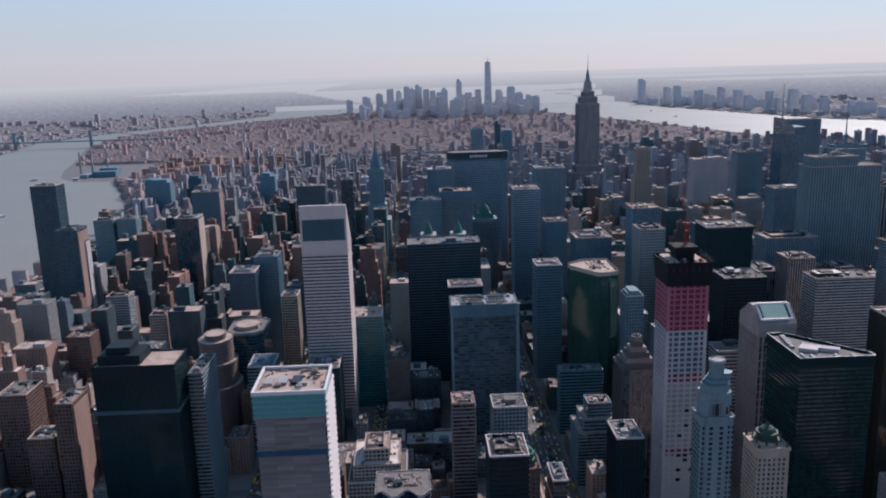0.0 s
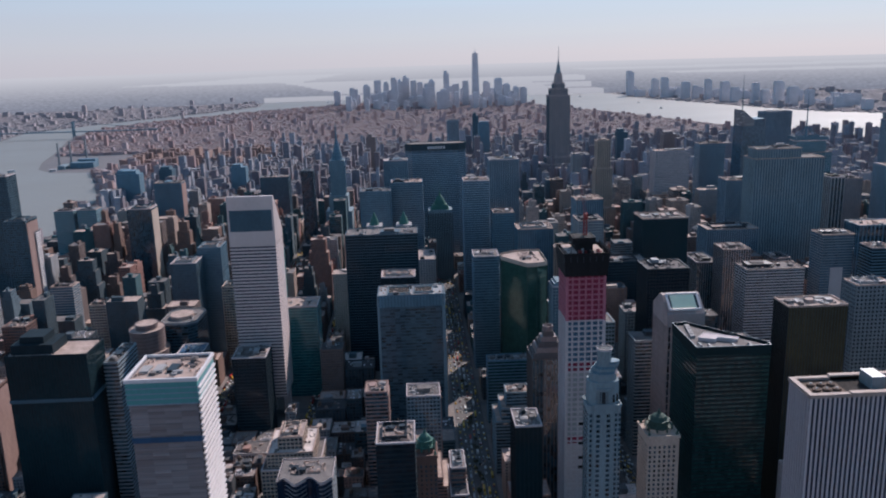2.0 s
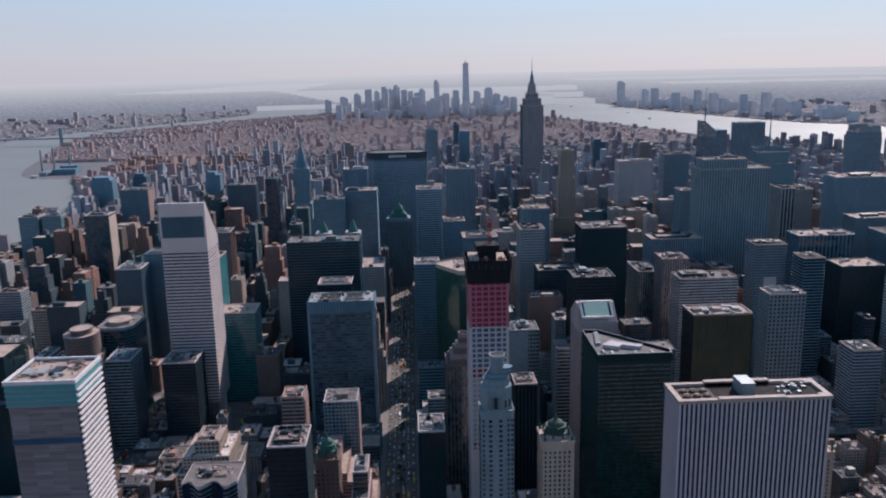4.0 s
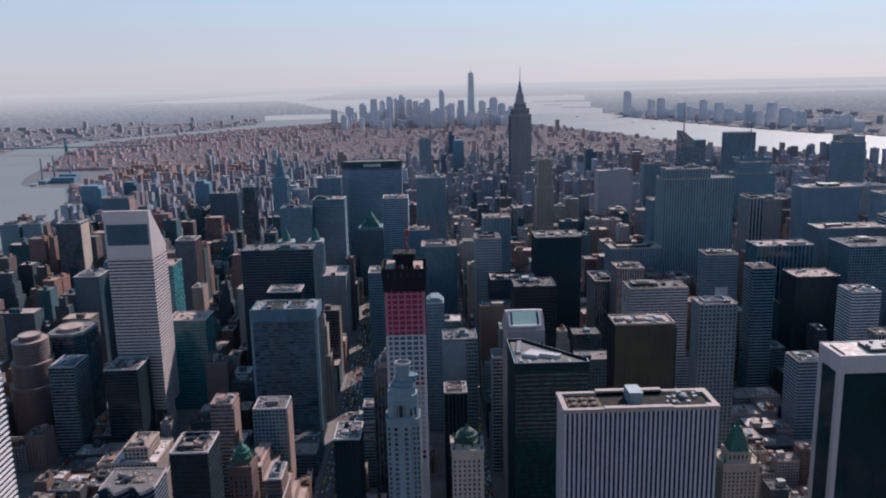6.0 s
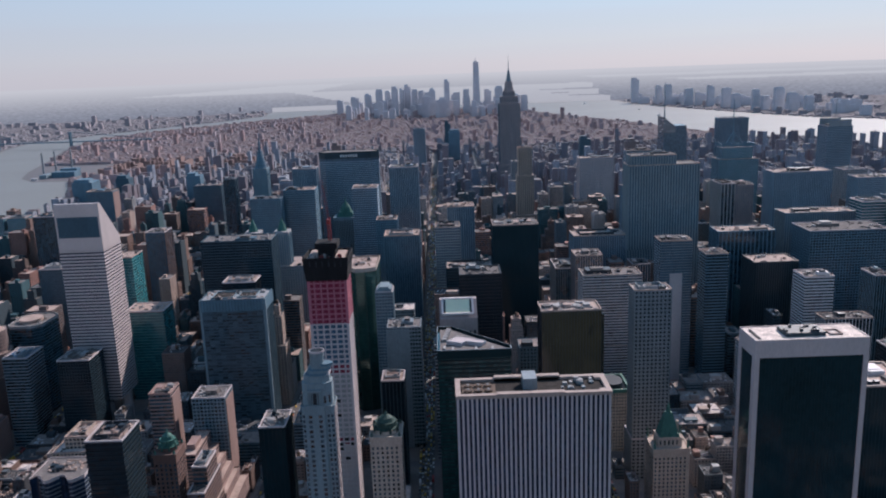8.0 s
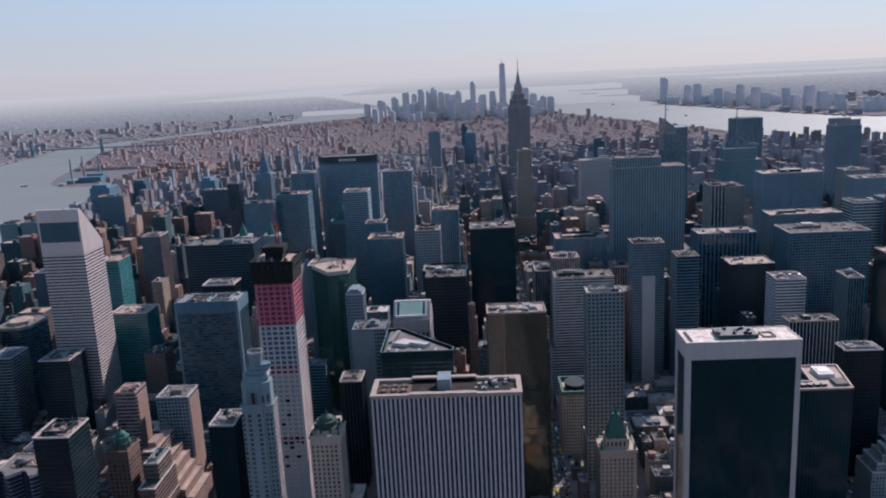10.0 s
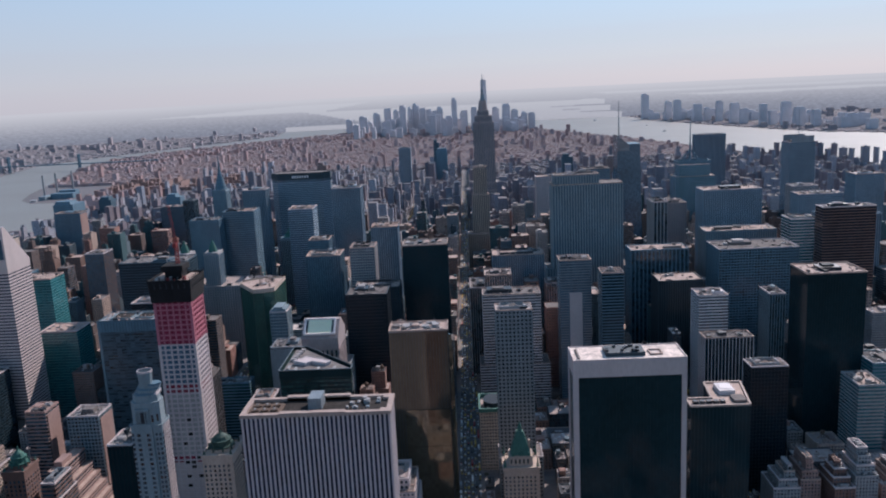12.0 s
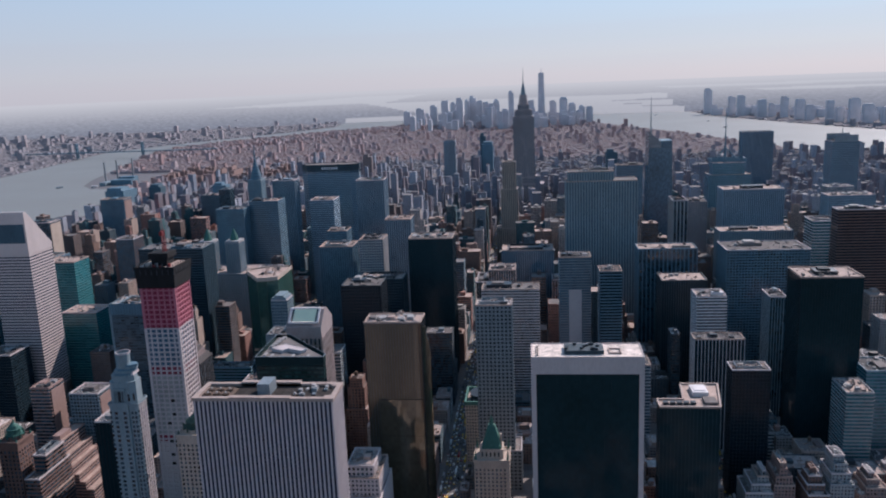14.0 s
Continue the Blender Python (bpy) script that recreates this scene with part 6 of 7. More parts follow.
def taken(x0, x1, y0, y1):
    return any(x0 < b and x1 > a and y0 < d and y1 > c for a, b, c, d in HEROES)


def height_at(rnd, x, y):
    u = rnd.random()
    if -300 < x < -200 and 330 < y < 720:
        return 16 + 16 * u
    if -620 < x < -530 and y < 430:
        return 14 + 20 * u
    if -25 < x < 300 and y < 430 or -530 < x < -325 and 90 < y < 420:
        return 13 + 24 * u + (18 * rnd.random() if u > 0.9 else 0)
    if y < 1500 and (32 < x < 84 or -295 < x < -250 or -610 < x < -570):
        return 20 + 26 * u
    if 290 < x < 620 and y < 400:
        return 16 + 26 * u
    if y < 1500:
        core = -470 < x < 720 and y > 330
        if core:
            h = 38 + 95 * u ** 1.8
        elif x < -1067:
            h = 12 + 28 * u
        elif x < -467:
            h = 26 + 108 * u ** 1.6
        else:
            h = 25 + 75 * u ** 2
        if y < 330:
            h = min(h, 18 + 48 * u ** 2)
        return h
    if y < 2400:
        return 24 + (105 if -600 < x < 700 else 75) * u ** 2.3
    if y < 3000:
        return 16 + 22 * u + (75 * rnd.random() if u > 0.90 else 0)
    return 12 + 16 * u + (60 * rnd.random() if u > 0.955 else 0)


def lots(rnd, x0, x1, lo, hi):
    out, x = [], x0
    while x < x1 - 3:
        w = rnd.uniform(lo, hi)
        if x1 - (x + w) < lo * 0.7:
            w = x1 - x
        out.append((x, x + w))
        x += w
    return out


def water_tank(parent, x, y, z, s=1.0):
    m = Mesh()
    for dx in (-1.2, 1.2):
        for dy in (-1.2, 1.2):
            m.bar((x + dx * s, y + dy * s, z), (x + dx * s, y + dy * s, z + 3), 0.3)
    part("tank_stand", m, BRONZE, parent)
    part("water_tank", Mesh().cone(x, y, 2.0 * s, 2.0 * s, z + 3, z + 6.5 * s, 10).cone(x, y, 2.2 * s, 0.2, z + 6.5 * s, z + 8 * s, 10), TANK_WOOD, parent)


HOUSE_WORDS = ["brick apartment building with a flat roof", "stone office building with regular windows", "masonry building with a cluttered roof", "older setback building of pale masonry", "plain city block building with a tarred roof"]


def near_building(rnd, x0, x1, y0, y1, h, detail):
    office = rnd.random() < (0.45 if y0 > 330 and -470 < x0 < 720 else 0.15)
    wall = OFFICES if office else DARK_BRICKS if y0 < 480 and -680 < x0 < -330 and rnd.random() < 0.6 else BRICKS
    label = "office building with ribbon windows and a flat roof" if office else rnd.choice(HOUSE_WORDS)
    tiers = [(x0, x1, y0, y1, h)]
    if h > 45 and rnd.random() < 0.55 and not office:
        s = rnd.uniform(0.10, 0.2)
        wx, wy = (x1 - x0) * s, (y1 - y0) * s
        tiers = [(x0, x1, y0, y1, h * rnd.uniform(0.5, 0.7)), (x0 + wx, x1 - wx, y0 + wy, y1 - wy, h * rnd.uniform(0.8, 0.92))]
        tiers.append((x0 + 1.8 * wx, x1 - 1.8 * wx, y0 + 1.8 * wy, y1 - 1.8 * wy, h))
    cx, cy = (x0 + x1) / 2, (y0 + y1) / 2
    if detail:
        name = "office_building" if office else rnd.choice(("apartment_building", "brick_building", "stone_building"))
        ob = thing(name, label, "building", cx, cy)
        skin, core = Mesh(), Mesh()
    else:
        kind_of = rnd.choice(range(9))
        if x0 < -330 and kind_of in (1, 3, 5) and int(x0 + y0) % 3:
            kind_of = (2, 7, 8)[int(x0) % 3]
        skin, core = BLOCK_WALLS[kind_of][1], BLOCK_GLASS
    z0 = 0.0
    floor, bay = (3.9, rnd.uniform(2.6, 4.5)) if office else (3.3, rnd.uniform(2.8, 3.8))
    for a0, a1, b0, b1, z1 in tiers:
        core.box(a0 + 0.3, a1 - 0.3, b0 + 0.3, b1 - 0.3, z0, z1 - 0.5)
        k = max(1, round((z1 - z0) / floor))
        bh = rnd.uniform(1.4, 1.9)
        for i in range(1, k + 1):
            z = z0 + (z1 - z0) * i / k
            skin.ring(a0, a1, b0, b1, z - bh, z, 0.4, False)
        if not (office and rnd.random() < 0.5):
            piers_on(skin, a0 + 0.2, a1 - 0.2, b0 + 0.2, b1 - 0.2, z0, z1 - 0.2, bay, bay * rnd.uniform(0.38, 0.58), 0.16)
        if not office and rnd.random() < 0.6:
            skin.box(a0 - 0.05, a0 + 0.3, b0 + 2, b1 - 2, z0, z1 - 0.3)
        if not office and rnd.random() < 0.45:
            skin.box(a1 - 0.3, a1 + 0.12, b0 + 1.5, b1 - 1.5, z0, z1 - 0.3)
        roof = Mesh() if detail else BLOCK_ROOFS[rnd.randrange(2)]
        roof.box(a0 + 0.3, a1 - 0.3, b0 + 0.3, b1 - 0.3, z1 - 0.3, z1 + 0.05)
        if detail:
            part("roof", roof, ROOFS, ob)
        skin.ring(a0 - 0.15, a1 + 0.15, b0 - 0.15, b1 + 0.15, z1 - 0.4, z1 + 1.0, 0.5)
        z0 = z1
    a0, a1, b0, b1, z1 = tiers[-1]
    w, d = (a1 - a0) * rnd.uniform(0.2, 0.4), (b1 - b0) * rnd.uniform(0.2, 0.4)
    px, py = rnd.uniform(a0 + 1, a1 - w - 1), rnd.uniform(b0 + 1, b1 - d - 1)
    if not detail:
        skin.box(px, px + w, py, py + d, z1, z1 + rnd.uniform(3, 6))
        return
    part("facade_frame", skin, wall, ob, kind="stuff")
    part("window_glass", core, GLASS_DARK, ob)
    part("roof_house", Mesh().box(px, px + w, py, py + d, z1, z1 + rnd.uniform(3, 6)), wall, ob)
    clutter(rnd, ob, a0, a1, b0, b1, z1, rnd.randint(4, 11), rnd.choice((TIN, ROOF_PALE, ROOF_DARK, WHITE_PANEL)))
    if not office and rnd.random() < 0.4:
        water_tank(ob, rnd.uniform(a0 + 3, a1 - 3), rnd.uniform(b0 + 3, b1 - 3), z1)


BLOCK_TINTS = [("brown_brick", (0.19, 0.125, 0.105)), ("tan_brick", (0.35, 0.265, 0.225)), ("dark_brick", (0.13, 0.10, 0.095)), ("pale_stone", (0.38, 0.34, 0.325)), ("red_brick", (0.28, 0.155, 0.13)), ("grey_stone", (0.25, 0.25, 0.26)), ("blue_grey_cladding", (0.11, 0.15, 0.18)), ("dark_cladding", (0.045, 0.065, 0.08)), ("teal_cladding", (0.05, 0.10, 0.115))]
BLOCK_WALLS = [(name, Mesh(), colour) for name, colour in BLOCK_TINTS]
BLOCK_GLASS, BLOCK_ROOFS = Mesh(), [Mesh(), Mesh()]
rnd = random.Random(11)
near_count = 0
kerbs = Mesh()
mid_city = Mesh()
for ave, half in AVENUES[1:10]:
    solid("road", "sunlit worn asphalt avenue with lane lines", "road", Mesh().box(ave - half + 4, ave + half - 4, 60, 3400, 0, 0.10), ROAD, (ave, 60, 0), kind="structure")
    lines = Mesh()
    for i in range(90):
        for off in (-0.33, 0.33):
            lines.box(ave + off * half - 0.09, ave + off * half + 0.09, 100 + 12 * i, 106 + 12 * i, 0.10, 0.13)
        if i % 7 == 0:
            for k in range(8):
                lines.box(ave - half + 5 + (half - 5) * k / 4, ave - half + 5.6 + (half - 5) * k / 4, 100 + 11.5 * i, 103.5 + 11.5 * i, 0.10, 0.13)
    solid("lane_marking", "white lane lines and crossings on the avenue", "road marking", lines, PAINT_WHITE, (ave, 60, 0), kind="structure")
for ax in range(len(AVENUES) - 1):
    bx0, bx1 = AVENUES[ax][0] + AVENUES[ax][1], AVENUES[ax + 1][0] - AVENUES[ax + 1][1]
    for n in range(60, 14, -1):
        by0, by1 = street(n) + 9, street(n - 1) - 9
        if not (in_view(bx0, by0) or in_view(bx1, by0) or in_view((bx0 + bx1) / 2, by1)):
            continue
        y_mid = (by0 + by1) / 2
        if is_river((bx0 + bx1) / 2, y_mid):
            continue
        near, mid = by0 < 560, by0 < 1560
        kerbs.box(bx0 - 4, bx1 + 4, by0 - 3, by1 + 3, 0, 0.18)
        fine = by0 < 330 and (bx0 == 38 or -640 < bx0 < -320)
        third = (by1 - by0) / 3
        for row in ((by0, by0 + third - 0.4), (by0 + third, by0 + 2 * third - 0.4), (by0 + 2 * third, by1)) if fine else ((by0, y_mid - 0.5), (y_mid + 0.5, by1)):
            lo, hi = (11, 26) if fine else (18, 44) if mid else (9, 28)
            for lx0, lx1 in lots(rnd, bx0, bx1, lo, hi):
                h = height_at(rnd, (lx0 + lx1) / 2, by0)
                gap = rnd.uniform(0, 1.5)
                q = (lx0 + 0.3, lx1 - gap - 0.3, row[0] + rnd.uniform(0, 2), row[1] - rnd.uniform(0, 2))
                if taken(*q):
                    ok = False
                    for sub in ((q[0], (q[0] + q[1]) / 2 - 2, q[2], q[3]), ((q[0] + q[1]) / 2 + 2, q[1], q[2], q[3])):
                        if sub[1] - sub[0] > 9 and not taken(*sub):
                            q, ok = sub, True
                            h = min(h, 45)
                            break
                    if not ok:
                        continue
                if not in_view((q[0] + q[1]) / 2, q[3], 80):
                    continue
                if mid:
                    near_building(rnd, *q, h, near)
                    near_count += 1
                else:
                    low = h * rnd.uniform(0.4, 0.8) if h > 34 and rnd.random() < 0.6 else 0
                    if low:
                        ex, ey = (q[1] - q[0]) * rnd.uniform(0.08, 0.2), (q[3] - q[2]) * rnd.uniform(0.08, 0.2)
                        mid_city.box(q[0], q[1], q[2], q[3], 0, low)
                        mid_city.box(q[0] + ex, q[1] - ex, q[2] + ey, q[3] - ey, low, h)
                    else:
                        mid_city.box(q[0], q[1], q[2], q[3], 0, h)
                    if rnd.random() < 0.6:
                        cx, cy = (q[0] + q[1]) / 2, (q[2] + q[3]) / 2
                        mid_city.box(cx - 3, cx + 4, cy - 3, cy + 3, h, h + 4)

for name, mesh, colour in BLOCK_WALLS:
    solid(name + "_blocks", "midtown office and apartment blocks of " + name.replace("_", " "), "city blocks", mesh, plain(name + "_block", colour, 0.8), (0, 0, 0), kind="stuff")
solid("block_windows", "dark windows of the midtown blocks behind their piers", "windows", BLOCK_GLASS, GLASS_DARK, (0, 0, 0), kind="stuff")
solid("block_roofs", "pale gravel roofs of the midtown blocks", "roofs", BLOCK_ROOFS[0], ROOF_PALE, (0, 0, 0), kind="stuff")
solid("block_roofs", "dark tarred roofs of the midtown blocks", "roofs", BLOCK_ROOFS[1], ROOF_DARK, (0, 0, 0), kind="stuff")
solid("pavement", "raised pale pavements round the city blocks", "pavement", kerbs, PAVING, (0, 0, 0), kind="structure")

# the low city further downtown, the far boroughs and the other shore: too many to count
far_shore, low_city = Mesh(), Mesh()
ISLAND = EAST_WEST_SHORE + HUDSON_EAST_SHORE + [(2050, -900)]


def near_water(x, y, d=35):
    return is_river(x, y) or is_river(x - d, y) or is_river(x + d, y) or is_river(x, y + d)


def low_rows(x_from, x_to, y_from, y_to, pitch, lo, hi, on_island):
    """Rows of party-wall houses between streets, with courts behind and a few taller slabs."""
    y = y_from
    while y < y_to:
        step = pitch * rnd.uniform(0.9, 1.1) * (1 + 0.7 * max(0.0, (y - 5000) / 4000))
        wide = 1 + 0.8 * max(0.0, (y - 4800) / 4000)
        x0 = max(x_from, -447 - 0.74 * (y + 455))
        x1 = min(x_to, 220 + 0.54 * (y + 500))
        x, run = x0, 0.0
        while x < x1:
            w = rnd.uniform(lo, hi) * wide
            run += w
            if run > 260:
                x, run = x + 13, 0.0
            cx = x + w / 2
            if rnd.random() < 0.97 and inside(ISLAND, cx, y) == on_island and not near_water(cx, y) and math.hypot(cx - MIDDLE[0], y - MIDDLE[1]) < FAR - 40 and not (-2000 < cx < -1660 and 2860 < y < 3350):
                h = (11 + 3.5 * rnd.random()) if on_island else (6 + 2 * rnd.random())
                u = rnd.random()
                if u < 0.05:
                    h += 26 * rnd.random()
                if u < 0.015:
                    h += 40 * rnd.random()
                if on_island and y > 4300 and cx < -300 and (is_river(cx - 420, y + 420) or is_river(cx, y + 700)):
                    h = 15 + 18 * rnd.random()
                d = step * rnd.uniform(0.5, 0.78)
                (low_city if on_island else far_shore).box(x, x + w, y, y + d, 0, h)
            x += w
        y += step


low_rows(-2600, 2100, 3560, 8700, 38, 11, 24, True)
low_rows(-7000, -1700, 700, 8700, 44, 14, 40, False)
low_rows(1500, 5200, 3200, 8700, 70, 18, 44, False)
for i in range(3500):
    x, y = rnd.uniform(-1900, -1240), rnd.uniform(1100, 2900)
    if near_water(x, y, 20) or is_river(x, y + 50):
        continue
    w, d = rnd.uniform(12, 34), rnd.uniform(10, 26)
    low_city.box(x - w / 2, x + w / 2, y - d / 2, y + d / 2, 0, 9 + 14 * rnd.random() + (50 * rnd.random() if rnd.random() < 0.08 else 0))
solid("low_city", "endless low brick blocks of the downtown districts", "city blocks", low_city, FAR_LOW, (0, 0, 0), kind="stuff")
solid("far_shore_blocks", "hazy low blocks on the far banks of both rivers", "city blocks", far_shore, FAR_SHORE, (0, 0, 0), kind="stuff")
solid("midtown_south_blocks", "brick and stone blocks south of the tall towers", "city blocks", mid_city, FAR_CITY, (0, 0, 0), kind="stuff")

# red brick housing slabs beside the river bend
for i in range(34):
    x, y = -1560 + 95 * (i % 7) + rnd.uniform(-18, 18), 2960 + 105 * (i // 7) + rnd.uniform(-15, 15)
    if near_water(x, y, 40):
        continue
    w, d = rnd.choice(((62, 18), (20, 52), (48, 20)))
    h = rnd.uniform(36, 44)
    m = Mesh().box(x - w / 2, x + w / 2, y - d / 2, y + d / 2, 0, h).box(x - 10, x + 10, y - d / 2 - 12, y - d / 2 + 0.5, 0, h).box(x - 5, x + 4, y - 5, y + 5, h, h + 5)
    solid("housing_slab", "red brick housing slab among trees near the river", "apartment house", m, PINK_BRICK, (x, y, 0), "red brick housing slabs")


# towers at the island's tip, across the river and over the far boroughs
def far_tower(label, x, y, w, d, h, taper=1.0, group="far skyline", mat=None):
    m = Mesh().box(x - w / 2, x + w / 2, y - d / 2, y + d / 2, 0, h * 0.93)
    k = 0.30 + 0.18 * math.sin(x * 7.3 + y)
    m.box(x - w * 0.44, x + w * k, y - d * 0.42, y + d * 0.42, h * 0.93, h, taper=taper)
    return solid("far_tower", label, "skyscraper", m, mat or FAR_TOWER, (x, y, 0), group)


rnd = random.Random(21)
TIP = ((-841, 184, 70), (-735, 205, 60), (-644, 236, 62), (-570, 222, 50), (-497, 260, 58), (-448, 240, 44), (-399, 267, 60), (-335, 228, 55), (-279, 215, 48), (-228, 205, 44), (-181, 236, 52), (-57, 304, 46), (25, 190, 60), (110, 215, 52), (300, 205, 60), (383, 234, 66), (455, 185, 60), (540, 160, 50), (604, 150, 58))
for x, h, w in TIP:
    far_tower("hazy office tower of the downtown skyline", x, 6640 + rnd.uniform(-130, 130), w, rnd.uniform(36, 60), h, rnd.choice((1, 1, 1, 0.75)))
for i in range(95):
    x, y = rnd.uniform(-900, 560), rnd.uniform(6100, 7300)
    if is_river(x, y):
        continue
    h = 60 + 95 * math.exp(-((x + 250) / 520) ** 2) * rnd.random() + 55 * rnd.random()
    far_tower("hazy office tower of the downtown skyline", x, y, rnd.uniform(32, 62), rnd.uniform(32, 60), h, rnd.choice((1, 1, 0.8)))
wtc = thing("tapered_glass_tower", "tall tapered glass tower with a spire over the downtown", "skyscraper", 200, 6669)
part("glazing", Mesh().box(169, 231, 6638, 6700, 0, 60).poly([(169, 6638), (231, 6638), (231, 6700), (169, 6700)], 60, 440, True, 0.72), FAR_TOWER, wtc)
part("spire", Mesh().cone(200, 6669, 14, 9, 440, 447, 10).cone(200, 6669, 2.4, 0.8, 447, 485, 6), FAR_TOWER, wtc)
BANK = ((1766, 7484, 250), (1885, 7061, 181), (1931, 6924, 193), (2034, 6654, 157), (2103, 6611, 123), (2166, 6474, 186), (2196, 6181, 170), (2225, 6040, 126), (2285, 5790, 168), (2340, 5740, 116), (2400, 5640, 185), (2450, 5520, 145), (2510, 5380, 126), (2600, 5140, 83), (2660, 4880, 75))
for x, y, h in BANK:
    if not is_river(x, y):
        far_tower("tall hazy tower on the far river bank", x, y, rnd.uniform(40, 72), rnd.uniform(36, 50), h * 0.96, 1.0, "river bank towers")
for i in range(70):
    u = rnd.random() ** 1.3
    x, y = 1800 + 900 * u + rnd.uniform(-40, 260), 7350 - 2400 * u + rnd.uniform(-60, 420)
    if not is_river(x, y) and not is_river(x - 60, y):
        far_tower("hazy tower on the far river bank", x, y, rnd.uniform(34, 110), rnd.uniform(24, 50), 26 + 74 * rnd.random() ** 1.2, 1.0, "river bank towers")
for i in range(80):
    x, y = -3000 + rnd.uniform(-2300, 1300), rnd.uniform(5200, 8300)
    if not is_river(x, y):
        far_tower("hazy tower of the borough across the east river", x, y, rnd.uniform(18, 40), rnd.uniform(18, 36), 22 + 56 * rnd.random() ** 2.2, 0.9, "borough towers", FAR_FLATS)
for x, y, w, d, h in ((-1010, 6900, 60, 40, 150), (-520, 2600, 35, 30, 150), (-70, 2900, 45, 40, 160), (-95, 3010, 25, 25, 190), (400, 2500, 40, 30, 150), (560, 2450, 50, 35, 140), (-900, 2050, 45, 40, 120), (-1180, 1900, 60, 40, 130), (-1120, 2050, 40, 40, 120), (-1250, 2080, 60, 50, 110)):
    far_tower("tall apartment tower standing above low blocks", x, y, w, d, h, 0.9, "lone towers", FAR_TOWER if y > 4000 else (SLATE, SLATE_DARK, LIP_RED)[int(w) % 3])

# ---- waterside ----
plant = thing("power_station", "dark brick riverside power station with chimneys", "power station", -1800, 3080)
part("boiler_house", Mesh().box(-1830, -1730, 3060, 3110, 0, 24).box(-1815, -1740, 3110, 3150, 0, 33), SLATE, plant)
part("turbine_hall", Mesh().box(-1870, -1840, 3030, 3110, 0, 16), LIMESTONE_BLUE, plant)
for cx, cy in ((-1935, 3210), (-1915, 3290), (-1880, 3380)):
    part("chimney", Mesh().cone(cx, cy, 5.5, 3.6, 0, 96, 12), CONCRETE_GREY, plant)
part("fuel_tank", Mesh().cone(-1870, 2985, 14, 14, 0, 9, 20), PRECAST_PALE, plant)
bridge = thing("suspension_bridge", "grey steel suspension bridge over the river", "bridge", -2600, 4560)
part("deck", Mesh().box(-3300, -1900, 4548, 4566, 38, 44), SLATE, bridge)
for bx in (-2850, -2400):
    m = Mesh()
    for dy in (-9, 9):
        m.box(bx - 5, bx + 5, 4557 + dy - 3, 4557 + dy + 3, 0, 102)
    for z in (55, 75, 98):
        m.box(bx - 4, bx + 4, 4550, 4564, z, z + 4)
    part("pylon", m, SLATE, bridge)
m = Mesh()
for s0, s1, z0, z1 in ((-3300, -2850, 44, 102), (-2400, -1900, 102, 44)):
    m.bar((s0, 4557, z0), (s1, 4557, z1), 2.5)
for i in range(20):
    u0, u1 = i / 20, (i + 1) / 20
    m.bar((-2850 + 450 * u0, 4557, 48 + 54 * (2 * u0 - 1) ** 2), (-2850 + 450 * u1, 4557, 48 + 54 * (2 * u1 - 1) ** 2), 2.5)
part("cable", m, SLATE, bridge)


def ferry(x, y, turn):
    t = thing("ferry", "small pale ferry on the river", "boat", x, y, 1.0)
    part("hull", Mesh().poly([(x - 14, y - 4), (x + 12, y - 4), (x + 18, y), (x + 12, y + 4), (x - 14, y + 4)], 1.0, 5), SLATE, t)
    part("cabin", Mesh().box(x - 10, x + 8, y - 3, y + 3, 5, 9), WHITE_PANEL, t)
    t.rotation_euler.z = turn


for x, y, turn in ((-2050, 3000, 0.9), (-1750, 2100, 1.2), (1500, 5600, 0.4), (1550, 6400, 1.0), (1300, 7600, 0.2), (-1200, 7900, 0.5)):
    ferry(x, y, turn)

# ---- cars on the avenues ----
car = thing("car", "small car on the avenue", "car", -330, 300, 0, "cars on the avenues")
part("body", Mesh().box(-330.9, -329.1, 297.8, 302.2, 0.0, 0.95), CAR_PAINT, car)
part("cabin", Mesh().box(-330.8, -329.2, 298.8, 301.4, 0.95, 1.5, taper=0.85), GLASS_BLACK, car)
rnd = random.Random(77)
for ave, half in ((-502, 8), (-311, 16), (-155, 8), (23, 11), (-622, 10), (311, 10)):
    for i in range(48 if ave == 23 else 44 if ave == -311 else 30 if ave == -502 else 14):
        x, y = ave + rnd.choice((-1, -0.55, 0.55, 1)) * half * 0.85, 120 + 1250 * rnd.random() ** 1.4
        copy_thing(car, Matrix.Translation((x * U, y * U, 0)))
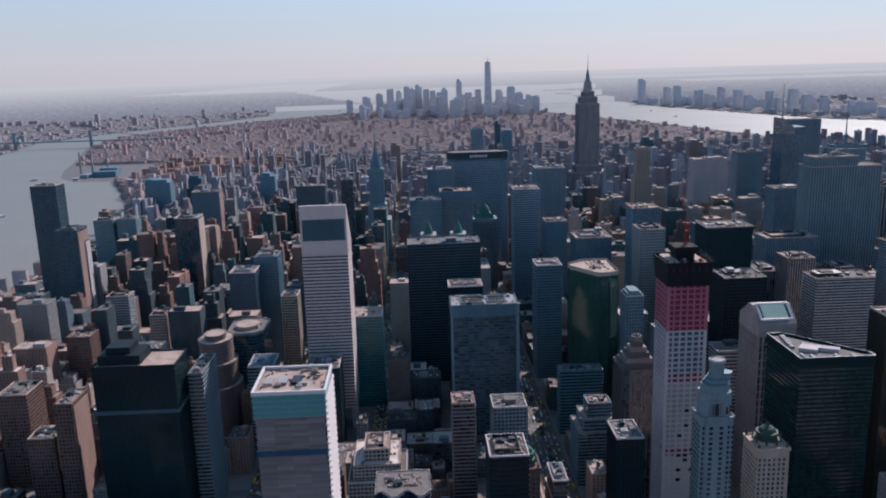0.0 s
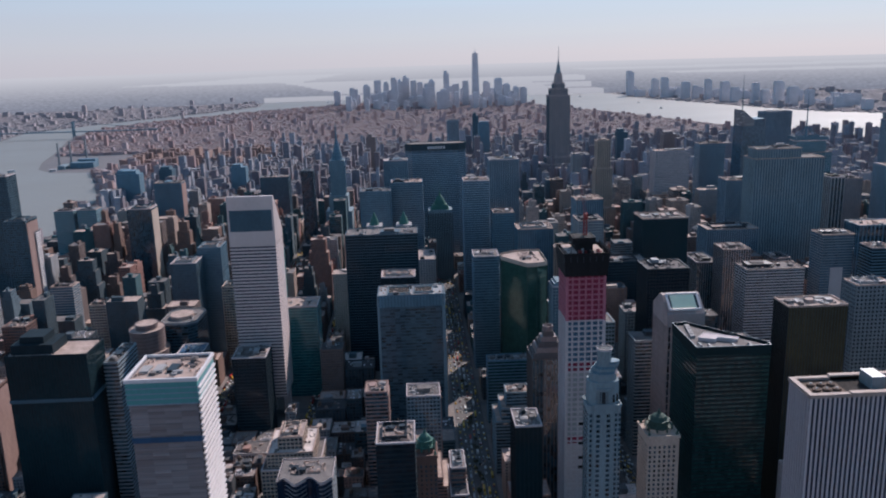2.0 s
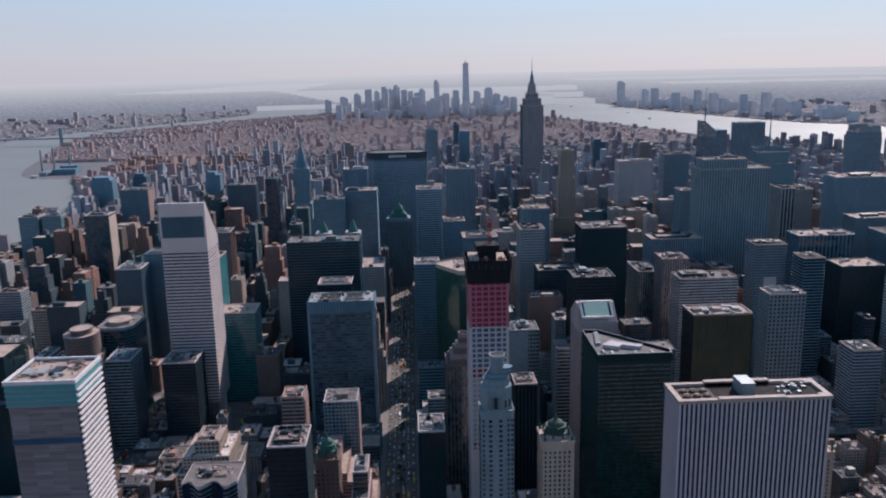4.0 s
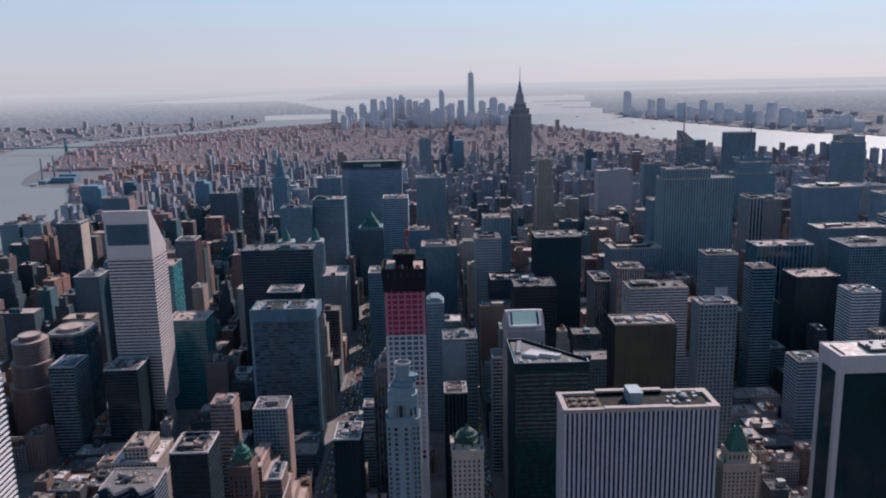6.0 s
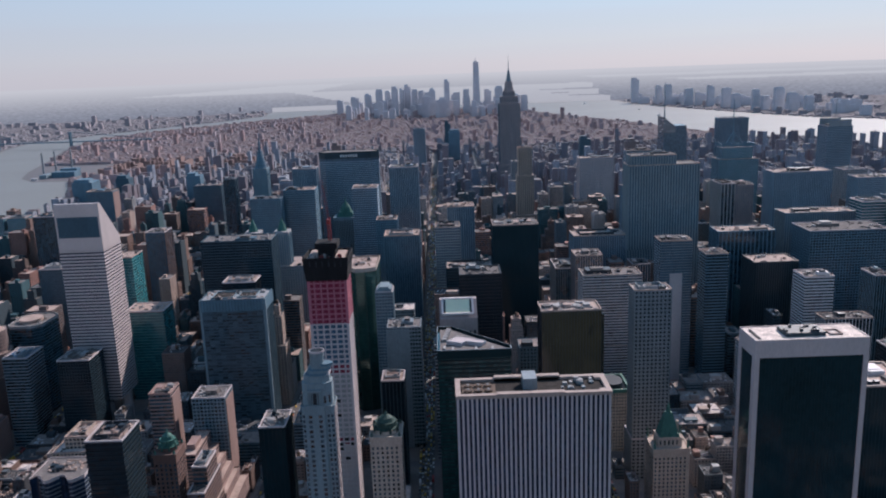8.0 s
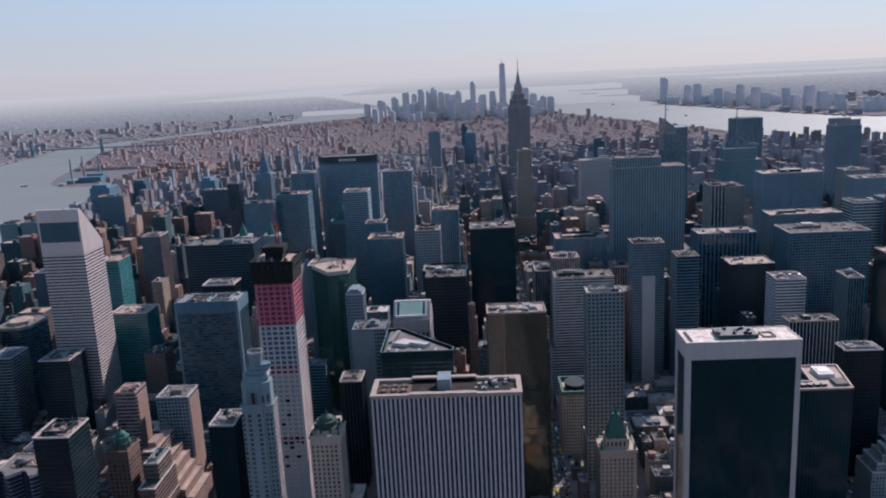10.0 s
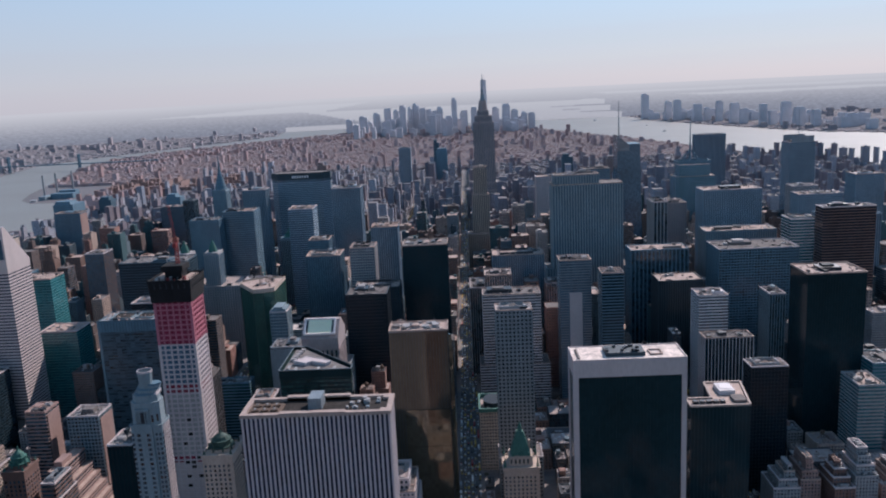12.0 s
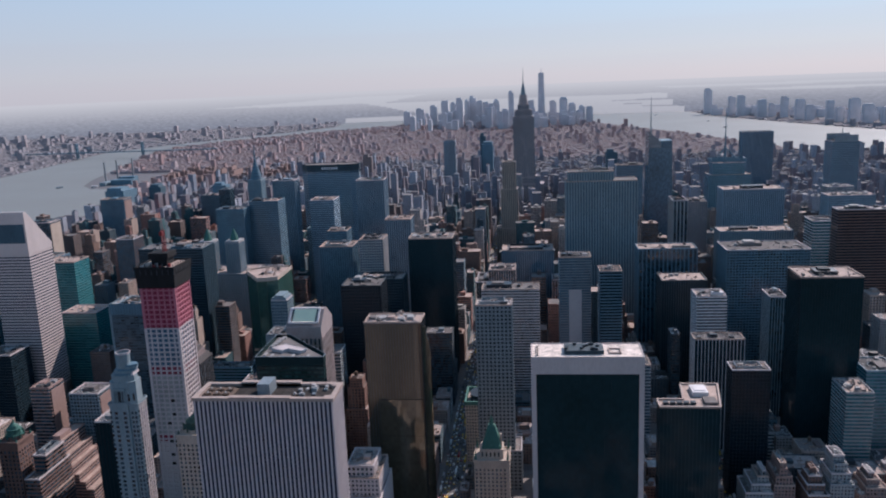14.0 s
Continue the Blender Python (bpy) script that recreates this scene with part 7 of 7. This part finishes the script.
# the rest of the traffic, too dense to count
queue = Mesh()
for ave, half in ((-502, 8), (-311, 16), (-155, 8), (23, 12), (-622, 10), (311, 10), (590, 10)):
    for lane in (-0.85, -0.5, -0.17, 0.17, 0.5, 0.85):
        y = 110.0
        while y < 2700:
            y += 6 + rnd.expovariate(1 / 7)
            x, big = ave + lane * half + rnd.uniform(-0.3, 0.3), rnd.random() < 0.14
            long, high = (4.8, 3.1) if big else (2.2, 0.95)
            queue.box(x - 0.95, x + 0.95, y - long, y + long, 0.1, high)
            if not big:
                queue.box(x - 0.8, x + 0.8, y - 1.2, y + 1.4, 0.95, 1.5, taper=0.85)
            y += long
solid("traffic", "dense traffic of cars, cabs, vans and buses along the avenues", "traffic", queue, FAR_CAR_PAINT, (0, 0, 0), kind="stuff")

# ---- trees on the planted middle of the avenue and in the squares ----
tree = thing("street_tree", "small yellowing tree on the avenue", "tree", -311, 300, 0, "avenue trees")
part("trunk", Mesh().cone(-311, 300, 0.25, 0.14, 0, 3.4, 6).bar((-311, 300, 2.6), (-310, 300.6, 4.6), 0.14).bar((-311, 300, 2.8), (-311.9, 299.3, 4.8), 0.14), BARK, tree)
m = Mesh()
rl = random.Random(9)
for i in range(150):
    a, e, r = rl.uniform(0, 6.283), rl.uniform(-0.5, 1.5), rl.uniform(1.0, 2.6)
    c = Vector((-311 + r * math.cos(a) * math.cos(e), 300 + r * math.sin(a) * math.cos(e), 4.8 + 1.5 * math.sin(e) + rl.uniform(-0.5, 0.5)))
    u, v = Vector((rl.uniform(-1, 1), rl.uniform(-1, 1), rl.uniform(-1, 1))).normalized() * 0.45, Vector((rl.uniform(-1, 1), rl.uniform(-1, 1), rl.uniform(-1, 1))).normalized() * 0.45
    k = len(m.v)
    m.v += [tuple(c - u), tuple(c + v), tuple(c + u), tuple(c - v)]
    m.f.append((k, k + 1, k + 2, k + 3))
part("crown", m, FOLIAGE, tree)
rnd = random.Random(78)
for i in range(46):
    copy_thing(tree, Matrix.Translation(((-311 + rnd.uniform(-3, 3)) * U, (120 + 1000 * rnd.random()) * U, 0)))
for i in range(22):
    copy_thing(tree, Matrix.Translation(((23 + rnd.choice((-17, 17)) + rnd.uniform(-1, 1)) * U, (120 + 900 * rnd.random()) * U, 0.09)))
